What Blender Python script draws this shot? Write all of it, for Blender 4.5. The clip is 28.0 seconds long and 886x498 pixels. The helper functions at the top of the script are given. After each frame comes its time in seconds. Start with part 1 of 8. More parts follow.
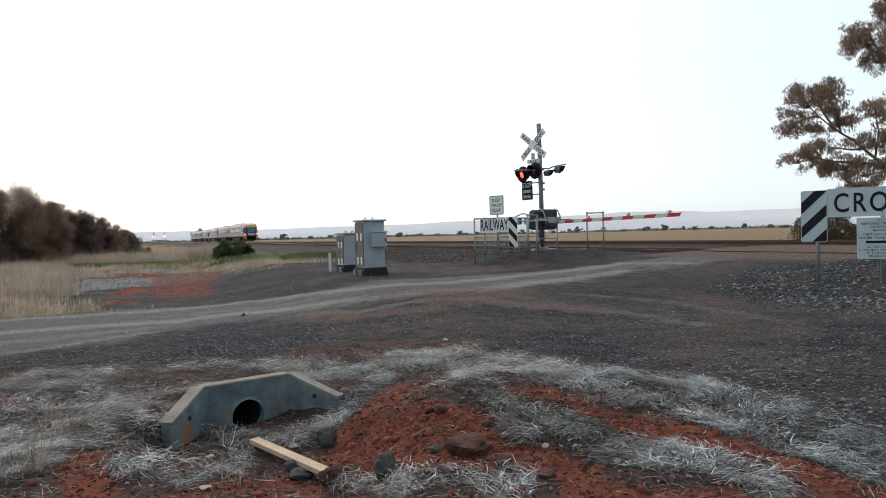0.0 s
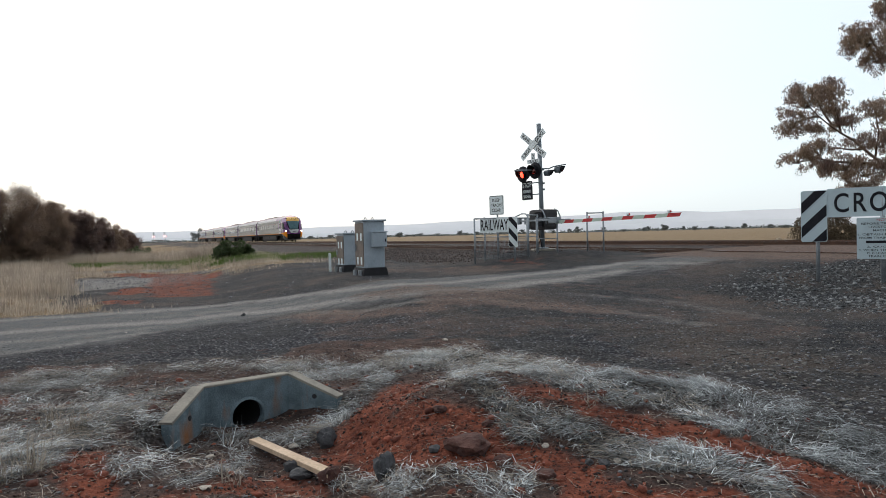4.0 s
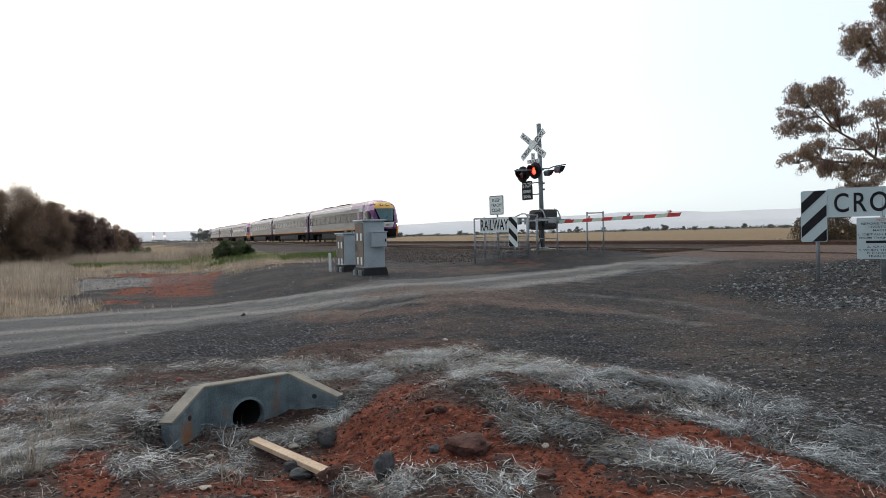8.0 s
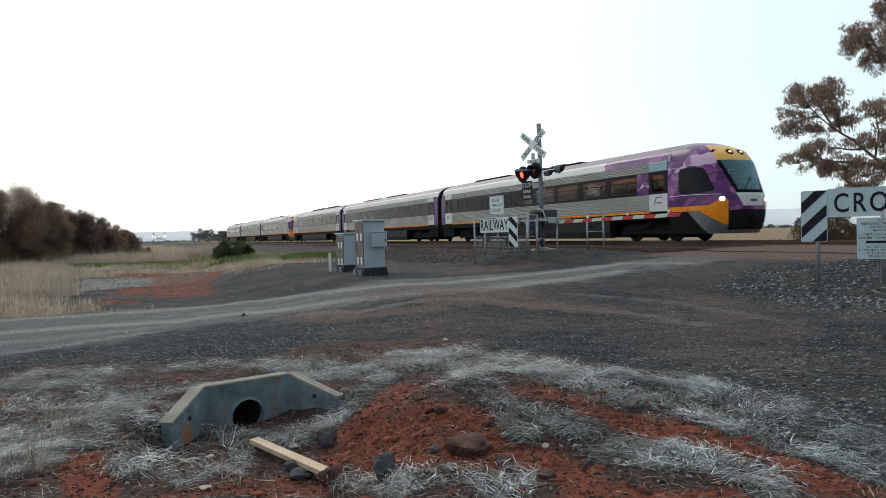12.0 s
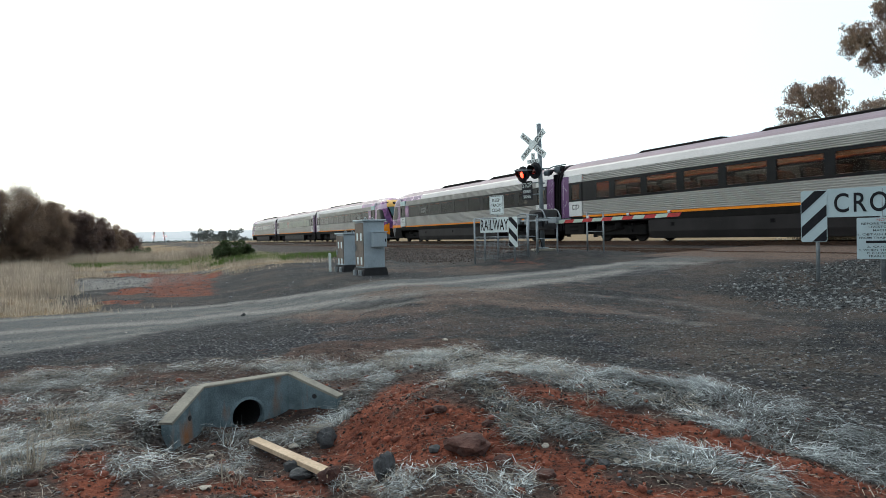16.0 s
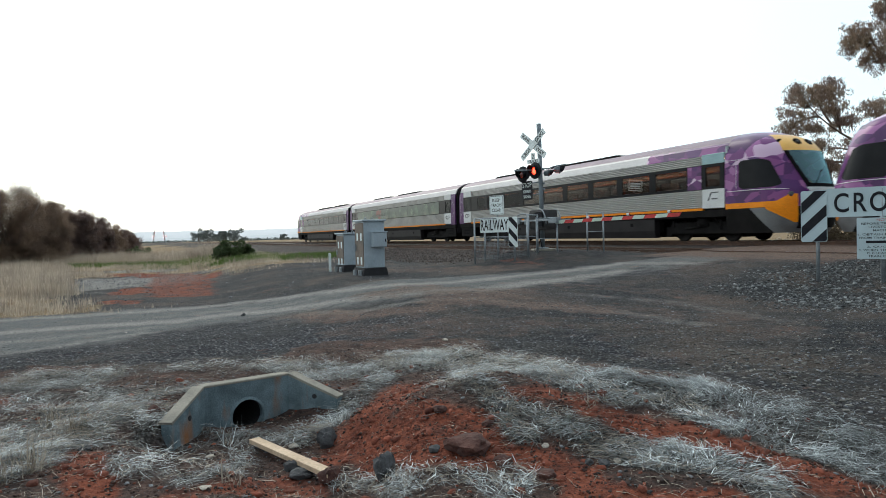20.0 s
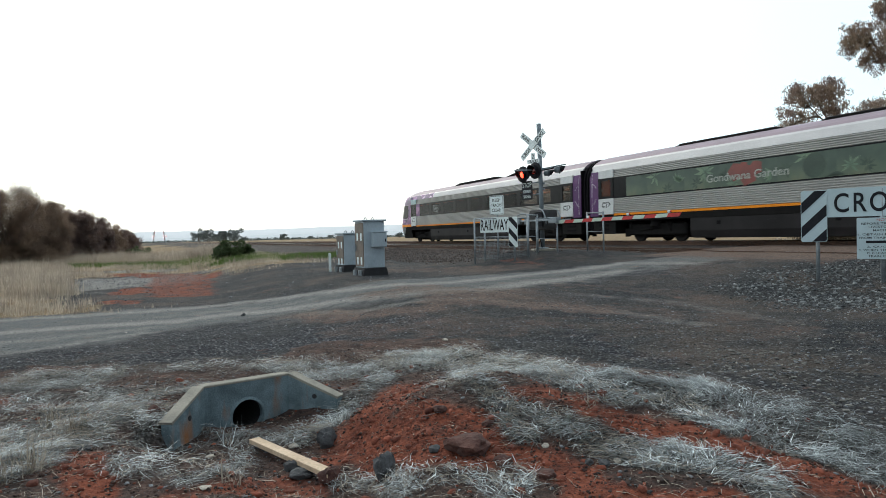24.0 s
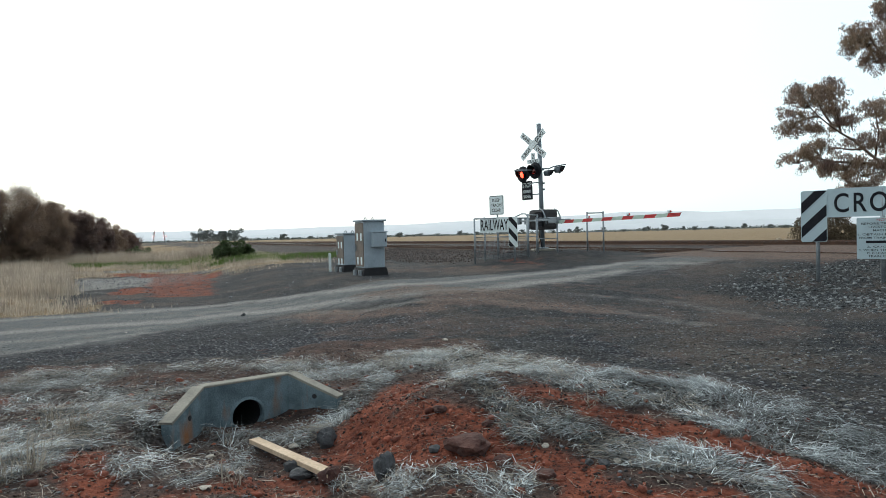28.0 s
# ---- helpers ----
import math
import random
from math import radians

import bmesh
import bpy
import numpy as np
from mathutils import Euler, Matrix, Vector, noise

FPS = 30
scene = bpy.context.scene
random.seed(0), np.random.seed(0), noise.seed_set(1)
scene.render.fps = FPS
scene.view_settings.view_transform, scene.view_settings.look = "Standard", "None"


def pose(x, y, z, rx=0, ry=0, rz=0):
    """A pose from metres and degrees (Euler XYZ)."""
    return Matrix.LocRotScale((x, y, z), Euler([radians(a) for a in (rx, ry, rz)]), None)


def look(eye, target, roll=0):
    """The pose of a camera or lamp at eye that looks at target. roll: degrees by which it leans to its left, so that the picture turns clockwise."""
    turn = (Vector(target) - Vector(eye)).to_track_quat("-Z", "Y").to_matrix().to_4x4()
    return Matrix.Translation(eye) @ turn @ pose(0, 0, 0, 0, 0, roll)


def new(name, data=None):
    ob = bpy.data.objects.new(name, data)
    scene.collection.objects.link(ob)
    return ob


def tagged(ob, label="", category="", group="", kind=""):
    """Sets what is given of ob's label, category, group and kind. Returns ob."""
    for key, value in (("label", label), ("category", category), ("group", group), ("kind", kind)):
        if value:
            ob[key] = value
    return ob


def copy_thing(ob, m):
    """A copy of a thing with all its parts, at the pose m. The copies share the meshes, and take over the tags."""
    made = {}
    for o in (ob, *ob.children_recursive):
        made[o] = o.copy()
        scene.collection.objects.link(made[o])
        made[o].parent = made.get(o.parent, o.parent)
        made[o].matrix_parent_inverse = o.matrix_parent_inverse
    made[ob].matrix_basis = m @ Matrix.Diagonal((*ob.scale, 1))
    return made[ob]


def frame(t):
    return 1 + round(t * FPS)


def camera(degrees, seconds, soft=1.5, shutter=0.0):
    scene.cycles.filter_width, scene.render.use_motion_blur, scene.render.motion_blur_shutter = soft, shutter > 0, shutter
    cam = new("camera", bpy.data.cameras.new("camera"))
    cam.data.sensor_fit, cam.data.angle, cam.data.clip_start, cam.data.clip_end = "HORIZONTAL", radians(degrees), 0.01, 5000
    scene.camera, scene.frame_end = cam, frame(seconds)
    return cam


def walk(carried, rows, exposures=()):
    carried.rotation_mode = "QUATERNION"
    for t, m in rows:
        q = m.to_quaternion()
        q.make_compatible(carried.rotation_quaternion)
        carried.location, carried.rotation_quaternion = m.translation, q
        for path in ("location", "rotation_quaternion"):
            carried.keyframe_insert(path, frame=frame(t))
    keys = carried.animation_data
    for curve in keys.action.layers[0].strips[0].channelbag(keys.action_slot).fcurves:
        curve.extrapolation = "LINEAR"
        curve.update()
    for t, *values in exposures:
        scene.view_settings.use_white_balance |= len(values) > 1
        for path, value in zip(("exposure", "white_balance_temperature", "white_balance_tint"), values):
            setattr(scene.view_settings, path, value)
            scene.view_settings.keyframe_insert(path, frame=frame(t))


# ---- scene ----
EYE_Z = 1.55
TILT = 24.81                       # the track's heading off the view axis
UX, UY = -math.sin(radians(TILT)), math.cos(radians(TILT))   # along the track, away
NX, NY = UY, -UX  # across it, away

cam = camera(68.0, 28.0, soft=0.85, shutter=0.25)
EYE = (0.0, 0.0, EYE_Z)
AIM = (0.0, 100.0, EYE_Z - 100 * math.tan(radians(1.257)))
CAM_POSE = look(EYE, AIM, -1.4)
walk(cam, [(0.0, CAM_POSE), (28.0, CAM_POSE)], [(0.0, -0.22, 6500, 10), (10.8, -0.22, 6500, 10), (12.4, -0.22, 6250, 2), (14.6, 0.0, 6250, 2), (28.0, 0.0, 6250, 2)])

# ---------------------------------------------------------------- light
world = bpy.data.worlds.new("overcast_sky")
scene.world = world
world.use_nodes = True
wn, wl = world.node_tree.nodes, world.node_tree.links
wn.clear()
SUN_EL, SUN_AZ = 38.0, 335.0
sky = wn.new("ShaderNodeTexSky")
sky.sky_type = "NISHITA"
sky.sun_disc = False
sky.sun_elevation, sky.sun_rotation = radians(SUN_EL), radians(SUN_AZ)
sky.air_density, sky.dust_density = 1.0, 3.0
bg_sky = wn.new("ShaderNodeBackground")
bg_sky.inputs[1].default_value = 0.05
wl.new(sky.outputs[0], bg_sky.inputs[0])
# the cloud layer: near white, a little bluer low over the hills to the east
tc = wn.new("ShaderNodeTexCoord")
mp = wn.new("ShaderNodeMapping")
mp.inputs["Scale"].default_value = (1.2, 1.2, 4.5)
cl = wn.new("ShaderNodeTexNoise")
cl.inputs["Scale"].default_value, cl.inputs["Detail"].default_value = 1.6, 5.0
cr = wn.new("ShaderNodeValToRGB")
cr.color_ramp.elements[0].position, cr.color_ramp.elements[1].position = 0.32, 0.66
cr.color_ramp.elements[0].color = (0.90, 0.95, 1.0, 1)
cr.color_ramp.elements[1].color = (1.0, 0.985, 0.975, 1)
dot = wn.new("ShaderNodeVectorMath")
dot.operation = "DOT_PRODUCT"
dot.inputs[1].default_value = (0.80, 0.58, -0.35)
dr = wn.new("ShaderNodeMapRange")
dr.inputs[1].default_value, dr.inputs[2].default_value = 0.25, 0.85
dr.inputs[3].default_value, dr.inputs[4].default_value = 1.0, 0.0
tint = wn.new("ShaderNodeMix")
tint.data_type = "RGBA"
tint.inputs[6].default_value = (0.73, 0.83, 0.89, 1)
bg_cl = wn.new("ShaderNodeBackground")
bg_cl.inputs[1].default_value = 1.12
addw = wn.new("ShaderNodeAddShader")
wo = wn.new("ShaderNodeOutputWorld")
wl.new(tc.outputs["Generated"], mp.inputs[0])
wl.new(mp.outputs[0], cl.inputs["Vector"])
wl.new(cl.outputs["Fac"], cr.inputs[0])
wl.new(tc.outputs["Generated"], dot.inputs[0])
wl.new(dot.outputs["Value"], dr.inputs[0])
wl.new(dr.outputs[0], tint.inputs[0])
wl.new(cr.outputs[0], tint.inputs[7])
glow = wn.new("ShaderNodeVectorMath")
glow.operation = "DOT_PRODUCT"
glow.inputs[1].default_value = (-0.35, 0.86, 0.37)
gr = wn.new("ShaderNodeMapRange")
gr.inputs[1].default_value, gr.inputs[2].default_value = -0.55, 0.45
gr.inputs[3].default_value, gr.inputs[4].default_value = 0.42, 1.12
wl.new(tc.outputs["Generated"], glow.inputs[0])
wl.new(glow.outputs["Value"], gr.inputs[0])
wl.new(gr.outputs[0], bg_cl.inputs[1])
wl.new(tint.outputs[2], bg_cl.inputs[0])
wl.new(bg_sky.outputs[0], addw.inputs[0])
wl.new(bg_cl.outputs[0], addw.inputs[1])
wl.new(addw.outputs[0], wo.inputs[0])

sun_data = bpy.data.lights.new("sun", "SUN")
sun_data.energy, sun_data.angle, sun_data.color = 0.6, radians(30), (1.0, 0.93, 0.84)
sun = new("sun", sun_data)
sun.matrix_world = look((0, 0, 0), (-math.sin(radians(SUN_AZ)) , -math.cos(radians(SUN_AZ)), -math.tan(radians(SUN_EL))))
sun.location = (-60, 90, 90)


# ---------------------------------------------------------------- materials
def mat(name, c1, c2=None, scale=8.0, rough=0.8, metal=0.0, bump=0.15, fine=60.0, emit=0.0, coat=0.0, ecol=None, rnd=0.0, island=False, spec=0.5, grain=0.18):
    """A two-scale surface: c1 and c2 mixed by broad stains, with fine grain in colour and relief."""
    m = bpy.data.materials.new(name)
    m.use_nodes = True
    n, l = m.node_tree.nodes, m.node_tree.links
    b = n["Principled BSDF"]
    c2 = c2 or tuple(v * 0.72 for v in c1)
    co = n.new("ShaderNodeTexCoord")
    big = n.new("ShaderNodeTexNoise")
    big.inputs["Scale"].default_value, big.inputs["Detail"].default_value = scale, 5
    sm = n.new("ShaderNodeTexNoise")
    sm.inputs["Scale"].default_value, sm.inputs["Detail"].default_value = fine, 3
    l.new(co.outputs["Object"], big.inputs["Vector"])
    l.new(co.outputs["Object"], sm.inputs["Vector"])
    ramp = n.new("ShaderNodeValToRGB")
    ramp.color_ramp.elements[0].position, ramp.color_ramp.elements[1].position = 0.36, 0.64
    ramp.color_ramp.elements[0].color, ramp.color_ramp.elements[1].color = (*c2, 1), (*c1, 1)
    l.new(big.outputs["Fac"], ramp.inputs[0])
    hsv = n.new("ShaderNodeHueSaturation")
    l.new(ramp.outputs[0], hsv.inputs["Color"])
    mr = n.new("ShaderNodeMapRange")
    mr.inputs[1].default_value, mr.inputs[2].default_value = 0.3, 0.7
    mr.inputs[3].default_value, mr.inputs[4].default_value = 1 - grain, 1 + grain
    l.new(sm.outputs["Fac"], mr.inputs[0])
    val = mr.outputs[0]
    if rnd:
        src = n.new("ShaderNodeNewGeometry").outputs["Random Per Island"] if island else n.new("ShaderNodeObjectInfo").outputs["Random"]
        r2 = n.new("ShaderNodeMapRange")
        r2.inputs[3].default_value, r2.inputs[4].default_value = 1 - rnd, 1 + rnd
        l.new(src, r2.inputs[0])
        mul = n.new("ShaderNodeMath")
        mul.operation = "MULTIPLY"
        l.new(val, mul.inputs[0])
        l.new(r2.outputs[0], mul.inputs[1])
        val = mul.outputs[0]
    l.new(val, hsv.inputs["Value"])
    l.new(hsv.outputs[0], b.inputs["Base Color"])
    b.inputs["Roughness"].default_value, b.inputs["Metallic"].default_value = rough, metal
    b.inputs["Specular IOR Level"].default_value = spec
    b.inputs["Coat Weight"].default_value = coat
    if bump:
        bp = n.new("ShaderNodeBump")
        bp.inputs["Strength"].default_value, bp.inputs["Distance"].default_value = bump, 0.02
        l.new(sm.outputs["Fac"], bp.inputs["Height"])
        l.new(bp.outputs[0], b.inputs["Normal"])
    if emit:
        b.inputs["Emission Color"].default_value = (*(ecol or c1), 1)
        b.inputs["Emission Strength"].default_value = emit
    return m


def glass(name, tint_c, clear, rough=0.03, ior=1.5, refl=(0.9, 0.93, 0.95)):
    """Tinted window glass: a thin clear coat that lets part of the inside through."""
    m = bpy.data.materials.new(name)
    m.use_nodes = True
    n, l = m.node_tree.nodes, m.node_tree.links
    n.remove(n["Principled BSDF"])
    tr, gl, mx, fr = (n.new(k) for k in ("ShaderNodeBsdfTransparent", "ShaderNodeBsdfGlossy", "ShaderNodeMixShader", "ShaderNodeFresnel"))
    tr.inputs[0].default_value = (*[v * clear for v in tint_c], 1)
    gl.inputs["Roughness"].default_value = rough
    gl.inputs["Color"].default_value = (*refl, 1)
    fr.inputs["IOR"].default_value = ior
    l.new(fr.outputs[0], mx.inputs[0])
    l.new(tr.outputs[0], mx.inputs[1])
    l.new(gl.outputs[0], mx.inputs[2])
    l.new(mx.outputs[0], n["Material Output"].inputs[0])
    return m


M = {
    "galv": mat("galvanised_steel", (0.33, 0.37, 0.40), (0.23, 0.26, 0.28), 5, 0.5, 0.55, 0.08),
    "galv_old": mat("weathered_galvanised", (0.24, 0.28, 0.31), (0.15, 0.18, 0.20), 3, 0.6, 0.4, 0.1),
    "white_sheet": mat("reflective_white_sheet", (0.80, 0.88, 0.88), (0.72, 0.80, 0.80), 2, 0.45, 0, 0.0, grain=0.03),
    "sign_grey": mat("weathered_reflective_sheet", (0.50, 0.62, 0.66), (0.44, 0.55, 0.59), 2, 0.5, 0, 0.0, grain=0.04),
    "black_paint": mat("black_paint", (0.014, 0.015, 0.020), (0.022, 0.023, 0.028), 6, 0.6, 0, 0.05, spec=0.15),
    "red_sheet": mat("reflective_red_sheet", (0.55, 0.03, 0.03), (0.42, 0.025, 0.03), 6, 0.4, 0, 0.03),
    "red_text": mat("faded_red_lettering", (0.45, 0.10, 0.08), None, 6, 0.5, 0, 0.0),
    "cabinet": mat("grey_cabinet_paint", (0.43, 0.50, 0.55), (0.36, 0.43, 0.48), 3, 0.5, 0.1, 0.06),
    "cabinet_door": mat("dusty_brown_cabinet_door", (0.21, 0.17, 0.14), (0.14, 0.12, 0.10), 5, 0.7, 0, 0.1),
    "plinth": mat("black_plinth", (0.025, 0.025, 0.028), None, 8, 0.8, 0, 0.15),
    "concrete": None, "rail": mat("rusty_rail", (0.13, 0.07, 0.045), (0.07, 0.045, 0.035), 14, 0.75, 0.3, 0.2),
    "rail_top": mat("worn_rail_head", (0.22, 0.20, 0.19), (0.13, 0.11, 0.10), 9, 0.4, 0.8, 0.05),
    "sleeper": mat("grimy_sleeper", (0.085, 0.068, 0.058), (0.05, 0.04, 0.036), 4, 0.9, 0, 0.3, rnd=0.2),
    "bark": mat("gum_bark", (0.20, 0.15, 0.12), (0.10, 0.075, 0.06), 3, 0.9, 0, 0.4, 20),
    "plank": mat("pale_sawn_pine", (0.56, 0.43, 0.30), (0.46, 0.34, 0.23), 3, 0.75, 0, 0.15, 40),
}


def scaled_noise_leaf(name, c1, c2, rnd=0.35, trans=0.45):
    m = mat(name, c1, c2, 0.8, 0.6, 0, 0.0, 8.0, rnd=rnd, island=True, spec=0.25)
    n, l = m.node_tree.nodes, m.node_tree.links
    b = n["Principled BSDF"]
    tl, mx = n.new("ShaderNodeBsdfTranslucent"), n.new("ShaderNodeMixShader")
    l.new(b.inputs["Base Color"].links[0].from_socket, tl.inputs["Color"])
    mx.inputs[0].default_value = trans
    l.new(b.outputs[0], mx.inputs[1])
    l.new(tl.outputs[0], mx.inputs[2])
    l.new(mx.outputs[0], n["Material Output"].inputs[0])
    return m


M["leaf_gum"] = scaled_noise_leaf("gum_leaves", (0.36, 0.275, 0.20), (0.24, 0.175, 0.155), 0.4, 0.55)
M["leaf_dark"] = scaled_noise_leaf("dark_dry_foliage", (0.22, 0.155, 0.13), (0.13, 0.095, 0.088), 0.3, 0.5)
M["leaf_brown"] = scaled_noise_leaf("brown_gum_foliage", (0.31, 0.225, 0.16), (0.18, 0.13, 0.105), 0.3, 0.5)
M["leaf_bush"] = scaled_noise_leaf("dark_green_bush_leaves", (0.085, 0.12, 0.05), (0.045, 0.066, 0.03))
M["straw_grey"] = scaled_noise_leaf("bleached_dead_grass", (0.27, 0.29, 0.297), (0.085, 0.090, 0.093), 0.75, 0.2)
M["straw_pale"] = scaled_noise_leaf("pale_wiry_stalks", (0.63, 0.685, 0.70), (0.29, 0.32, 0.33), 0.65, 0.2)
M["straw_buff"] = scaled_noise_leaf("buff_dead_grass", (0.40, 0.355, 0.29), (0.18, 0.150, 0.118), 0.5, 0.2)
M["straw_tan"] = scaled_noise_leaf("dry_standing_grass", (0.60, 0.52, 0.42), (0.40, 0.335, 0.265), 0.3)
M["tussock_grey"] = scaled_noise_leaf("grey_dead_tussock", (0.40, 0.345, 0.29), (0.22, 0.185, 0.155), 0.3)
M["grass_green"] = scaled_noise_leaf("green_verge_grass", (0.13, 0.19, 0.05), (0.075, 0.12, 0.032), 0.4)
M["stone"] = mat("dark_bluestone_gravel", (0.165, 0.175, 0.188), (0.045, 0.049, 0.056), 14, 0.8, 0, 0.4, 90, rnd=0.75, island=True)
M["rip_rap"] = mat("broken_bluestone", (0.20, 0.21, 0.21), (0.045, 0.05, 0.055), 9, 0.85, 0, 0.3, 60, rnd=0.7, island=True)
M["stone_flat"] = mat("buff_flat_stones", (0.17, 0.165, 0.15), (0.07, 0.068, 0.062), 12, 0.85, 0, 0.3, 80, rnd=0.6, island=True)
M["stone_brown"] = mat("brown_ballast", (0.105, 0.082, 0.072), (0.06, 0.05, 0.045), 14, 0.9, 0, 0.4, 90, rnd=0.5, island=True)
M["crumb"] = mat("dark_soil_crumbs", (0.085, 0.048, 0.038), (0.030, 0.021, 0.018), 12, 0.95, 0, 0.4, 70, rnd=0.7, island=True)
M["clod"] = mat("red_clay_clods", (0.20, 0.058, 0.033), (0.11, 0.033, 0.020), 9, 0.95, 0, 0.5, 70, rnd=0.4, island=True)
M["pale_chip"] = mat("pale_limestone_chips", (0.5, 0.46, 0.40), (0.36, 0.32, 0.27), 9, 0.85, 0, 0.3, 70, rnd=0.3, island=True)


def stain_concrete():
    """Grey-blue weathered concrete with rust runs of their own shape."""
    m = mat("weathered_concrete", (0.175, 0.24, 0.268), (0.085, 0.122, 0.14), 4.5, 0.85, 0, 0.35, 70)
    n, l = m.node_tree.nodes, m.node_tree.links
    b = n["Principled BSDF"]
    hs = [k for k in n if k.type == "HUE_SAT"][0]
    co = [k for k in n if k.type == "TEX_COORD"][0]
    mpn = n.new("ShaderNodeMapping")
    mpn.inputs["Scale"].default_value = (3.2, 3.2, 0.8)
    nz = n.new("ShaderNodeTexNoise")
    nz.inputs["Scale"].default_value, nz.inputs["Detail"].default_value = 1.6, 6
    rp = n.new("ShaderNodeValToRGB")
    rp.color_ramp.elements[0].position, rp.color_ramp.elements[1].position = 0.60, 0.80
    mx = n.new("ShaderNodeMix")
    mx.data_type = "RGBA"
    mx.inputs[7].default_value = (0.27, 0.12, 0.05, 1)
    l.new(co.outputs["Object"], mpn.inputs[0])
    l.new(mpn.outputs[0], nz.inputs["Vector"])
    src = nz.outputs["Fac"]
    for place, reach, amount in (((-0.62, -0.30, -0.22), 0.34, 0.24), ((0.22, 0.0, -0.16), 0.24, 0.09), ((-0.20, 0.0, -0.10), 0.20, 0.10)):
        ds = n.new("ShaderNodeVectorMath")
        ds.operation = "DISTANCE"
        ds.inputs[1].default_value = place
        l.new(co.outputs["Object"], ds.inputs[0])
        rr = n.new("ShaderNodeMapRange")
        rr.inputs[1].default_value, rr.inputs[2].default_value = reach, 0.04
        rr.inputs[3].default_value, rr.inputs[4].default_value = 0.0, amount
        l.new(ds.outputs["Value"], rr.inputs[0])
        ad = n.new("ShaderNodeMath")
        l.new(src, ad.inputs[0])
        l.new(rr.outputs[0], ad.inputs[1])
        src = ad.outputs[0]
    l.new(src, rp.inputs[0])
    l.new(rp.outputs[0], mx.inputs[0])
    l.new(hs.outputs[0], mx.inputs[6])
    l.new(mx.outputs[2], b.inputs["Base Color"])
    return m


M["concrete"] = stain_concrete()
# paler than the wall face: light on the coping is put into this colour
M["concrete_top"] = mat("lit_pale_concrete", (0.30, 0.28, 0.235), (0.21, 0.20, 0.17), 6, 0.9, 0, 0.3, 80)


# ---------------------------------------------------------------- mesh helpers
def part(name, bm, material, parent=None, label="", smooth=False):
    """Links a bmesh as one mesh object under a thing or under a part."""
    me = bpy.data.meshes.new(name)
    bm.to_mesh(me)
    bm.free()
    for mm in (material if isinstance(material, (list, tuple)) else [material]):
        me.materials.append(mm)
    if smooth:
        me.polygons.foreach_set("use_smooth", [True] * len(me.polygons))
    ob = new(name, me)
    ob.parent = parent
    if label:
        ob["label"] = label
    return ob


def share(name, me, parent, m, label=""):
    ob = new(name, me)
    ob.parent = parent
    ob.matrix_basis = m
    if label:
        ob["label"] = label
    return ob


def thing(name, m, label, category, group="", kind=""):
    ob = new(name)
    ob.empty_display_size = 0.2
    ob.matrix_basis = m
    return tagged(ob, label, category, group, kind)


def box(x0, x1, y0, y1, z0, z1, bevel=0.0, bm=None, m=None, seg=1):
    b = bmesh.new()
    bmesh.ops.create_cube(b, size=1)
    for v in b.verts:
        v.co = Vector((x0 + (v.co.x + .5) * (x1 - x0), y0 + (v.co.y + .5) * (y1 - y0), z0 + (v.co.z + .5) * (z1 - z0)))
    if bevel:
        bmesh.ops.bevel(b, geom=b.edges[:], offset=bevel, segments=seg, affect="EDGES", profile=0.7)
    if m is not None:
        bmesh.ops.transform(b, matrix=m, verts=b.verts)
    return merge(bm, b)


def merge(bm, b):
    if bm is None:
        return b
    off = [bm.verts.new(v.co) for v in b.verts]
    b.verts.index_update()
    for f in b.faces:
        nf = bm.faces.new([off[v.index] for v in f.verts])
        nf.smooth, nf.material_index = f.smooth, f.material_index
    b.free()
    return bm


def rod(p0, p1, r0, r1=None, n=10, bm=None, cap=True):
    """A tapered round bar between two points."""
    b = bmesh.new()
    p0, p1 = Vector(p0), Vector(p1)
    bmesh.ops.create_cone(b, cap_ends=cap, segments=n, radius1=r0, radius2=r0 if r1 is None else r1, depth=(p1 - p0).length)
    q = (p1 - p0).to_track_quat("Z", "Y").to_matrix().to_4x4()
    bmesh.ops.transform(b, matrix=Matrix.Translation((p0 + p1) / 2) @ q, verts=b.verts)
    for f in b.faces:
        f.smooth = len(f.verts) == 4
    return merge(bm, b)


def tube(pts, r, n=8, bm=None, taper=1.0):
    """A round bar through a line of points, joined at the bends."""
    b = bmesh.new()
    rings = []
    pts = [Vector(p) for p in pts]
    for i, p in enumerate(pts):
        d = (pts[min(i + 1, len(pts) - 1)] - pts[max(i - 1, 0)]).normalized()
        q = d.to_track_quat("Z", "Y")
        rr = r * (1 + (taper - 1) * i / max(1, len(pts) - 1))
        rings.append([b.verts.new(p + q @ Vector((rr * math.cos(2 * math.pi * k / n), rr * math.sin(2 * math.pi * k / n), 0))) for k in range(n)])
    for a, c in zip(rings, rings[1:]):
        for k in range(n):
            f = b.faces.new((a[k], a[(k + 1) % n], c[(k + 1) % n], c[k]))
            f.smooth = True
    b.faces.new(rings[0][::-1])
    b.faces.new(rings[-1])
    return merge(bm, b)


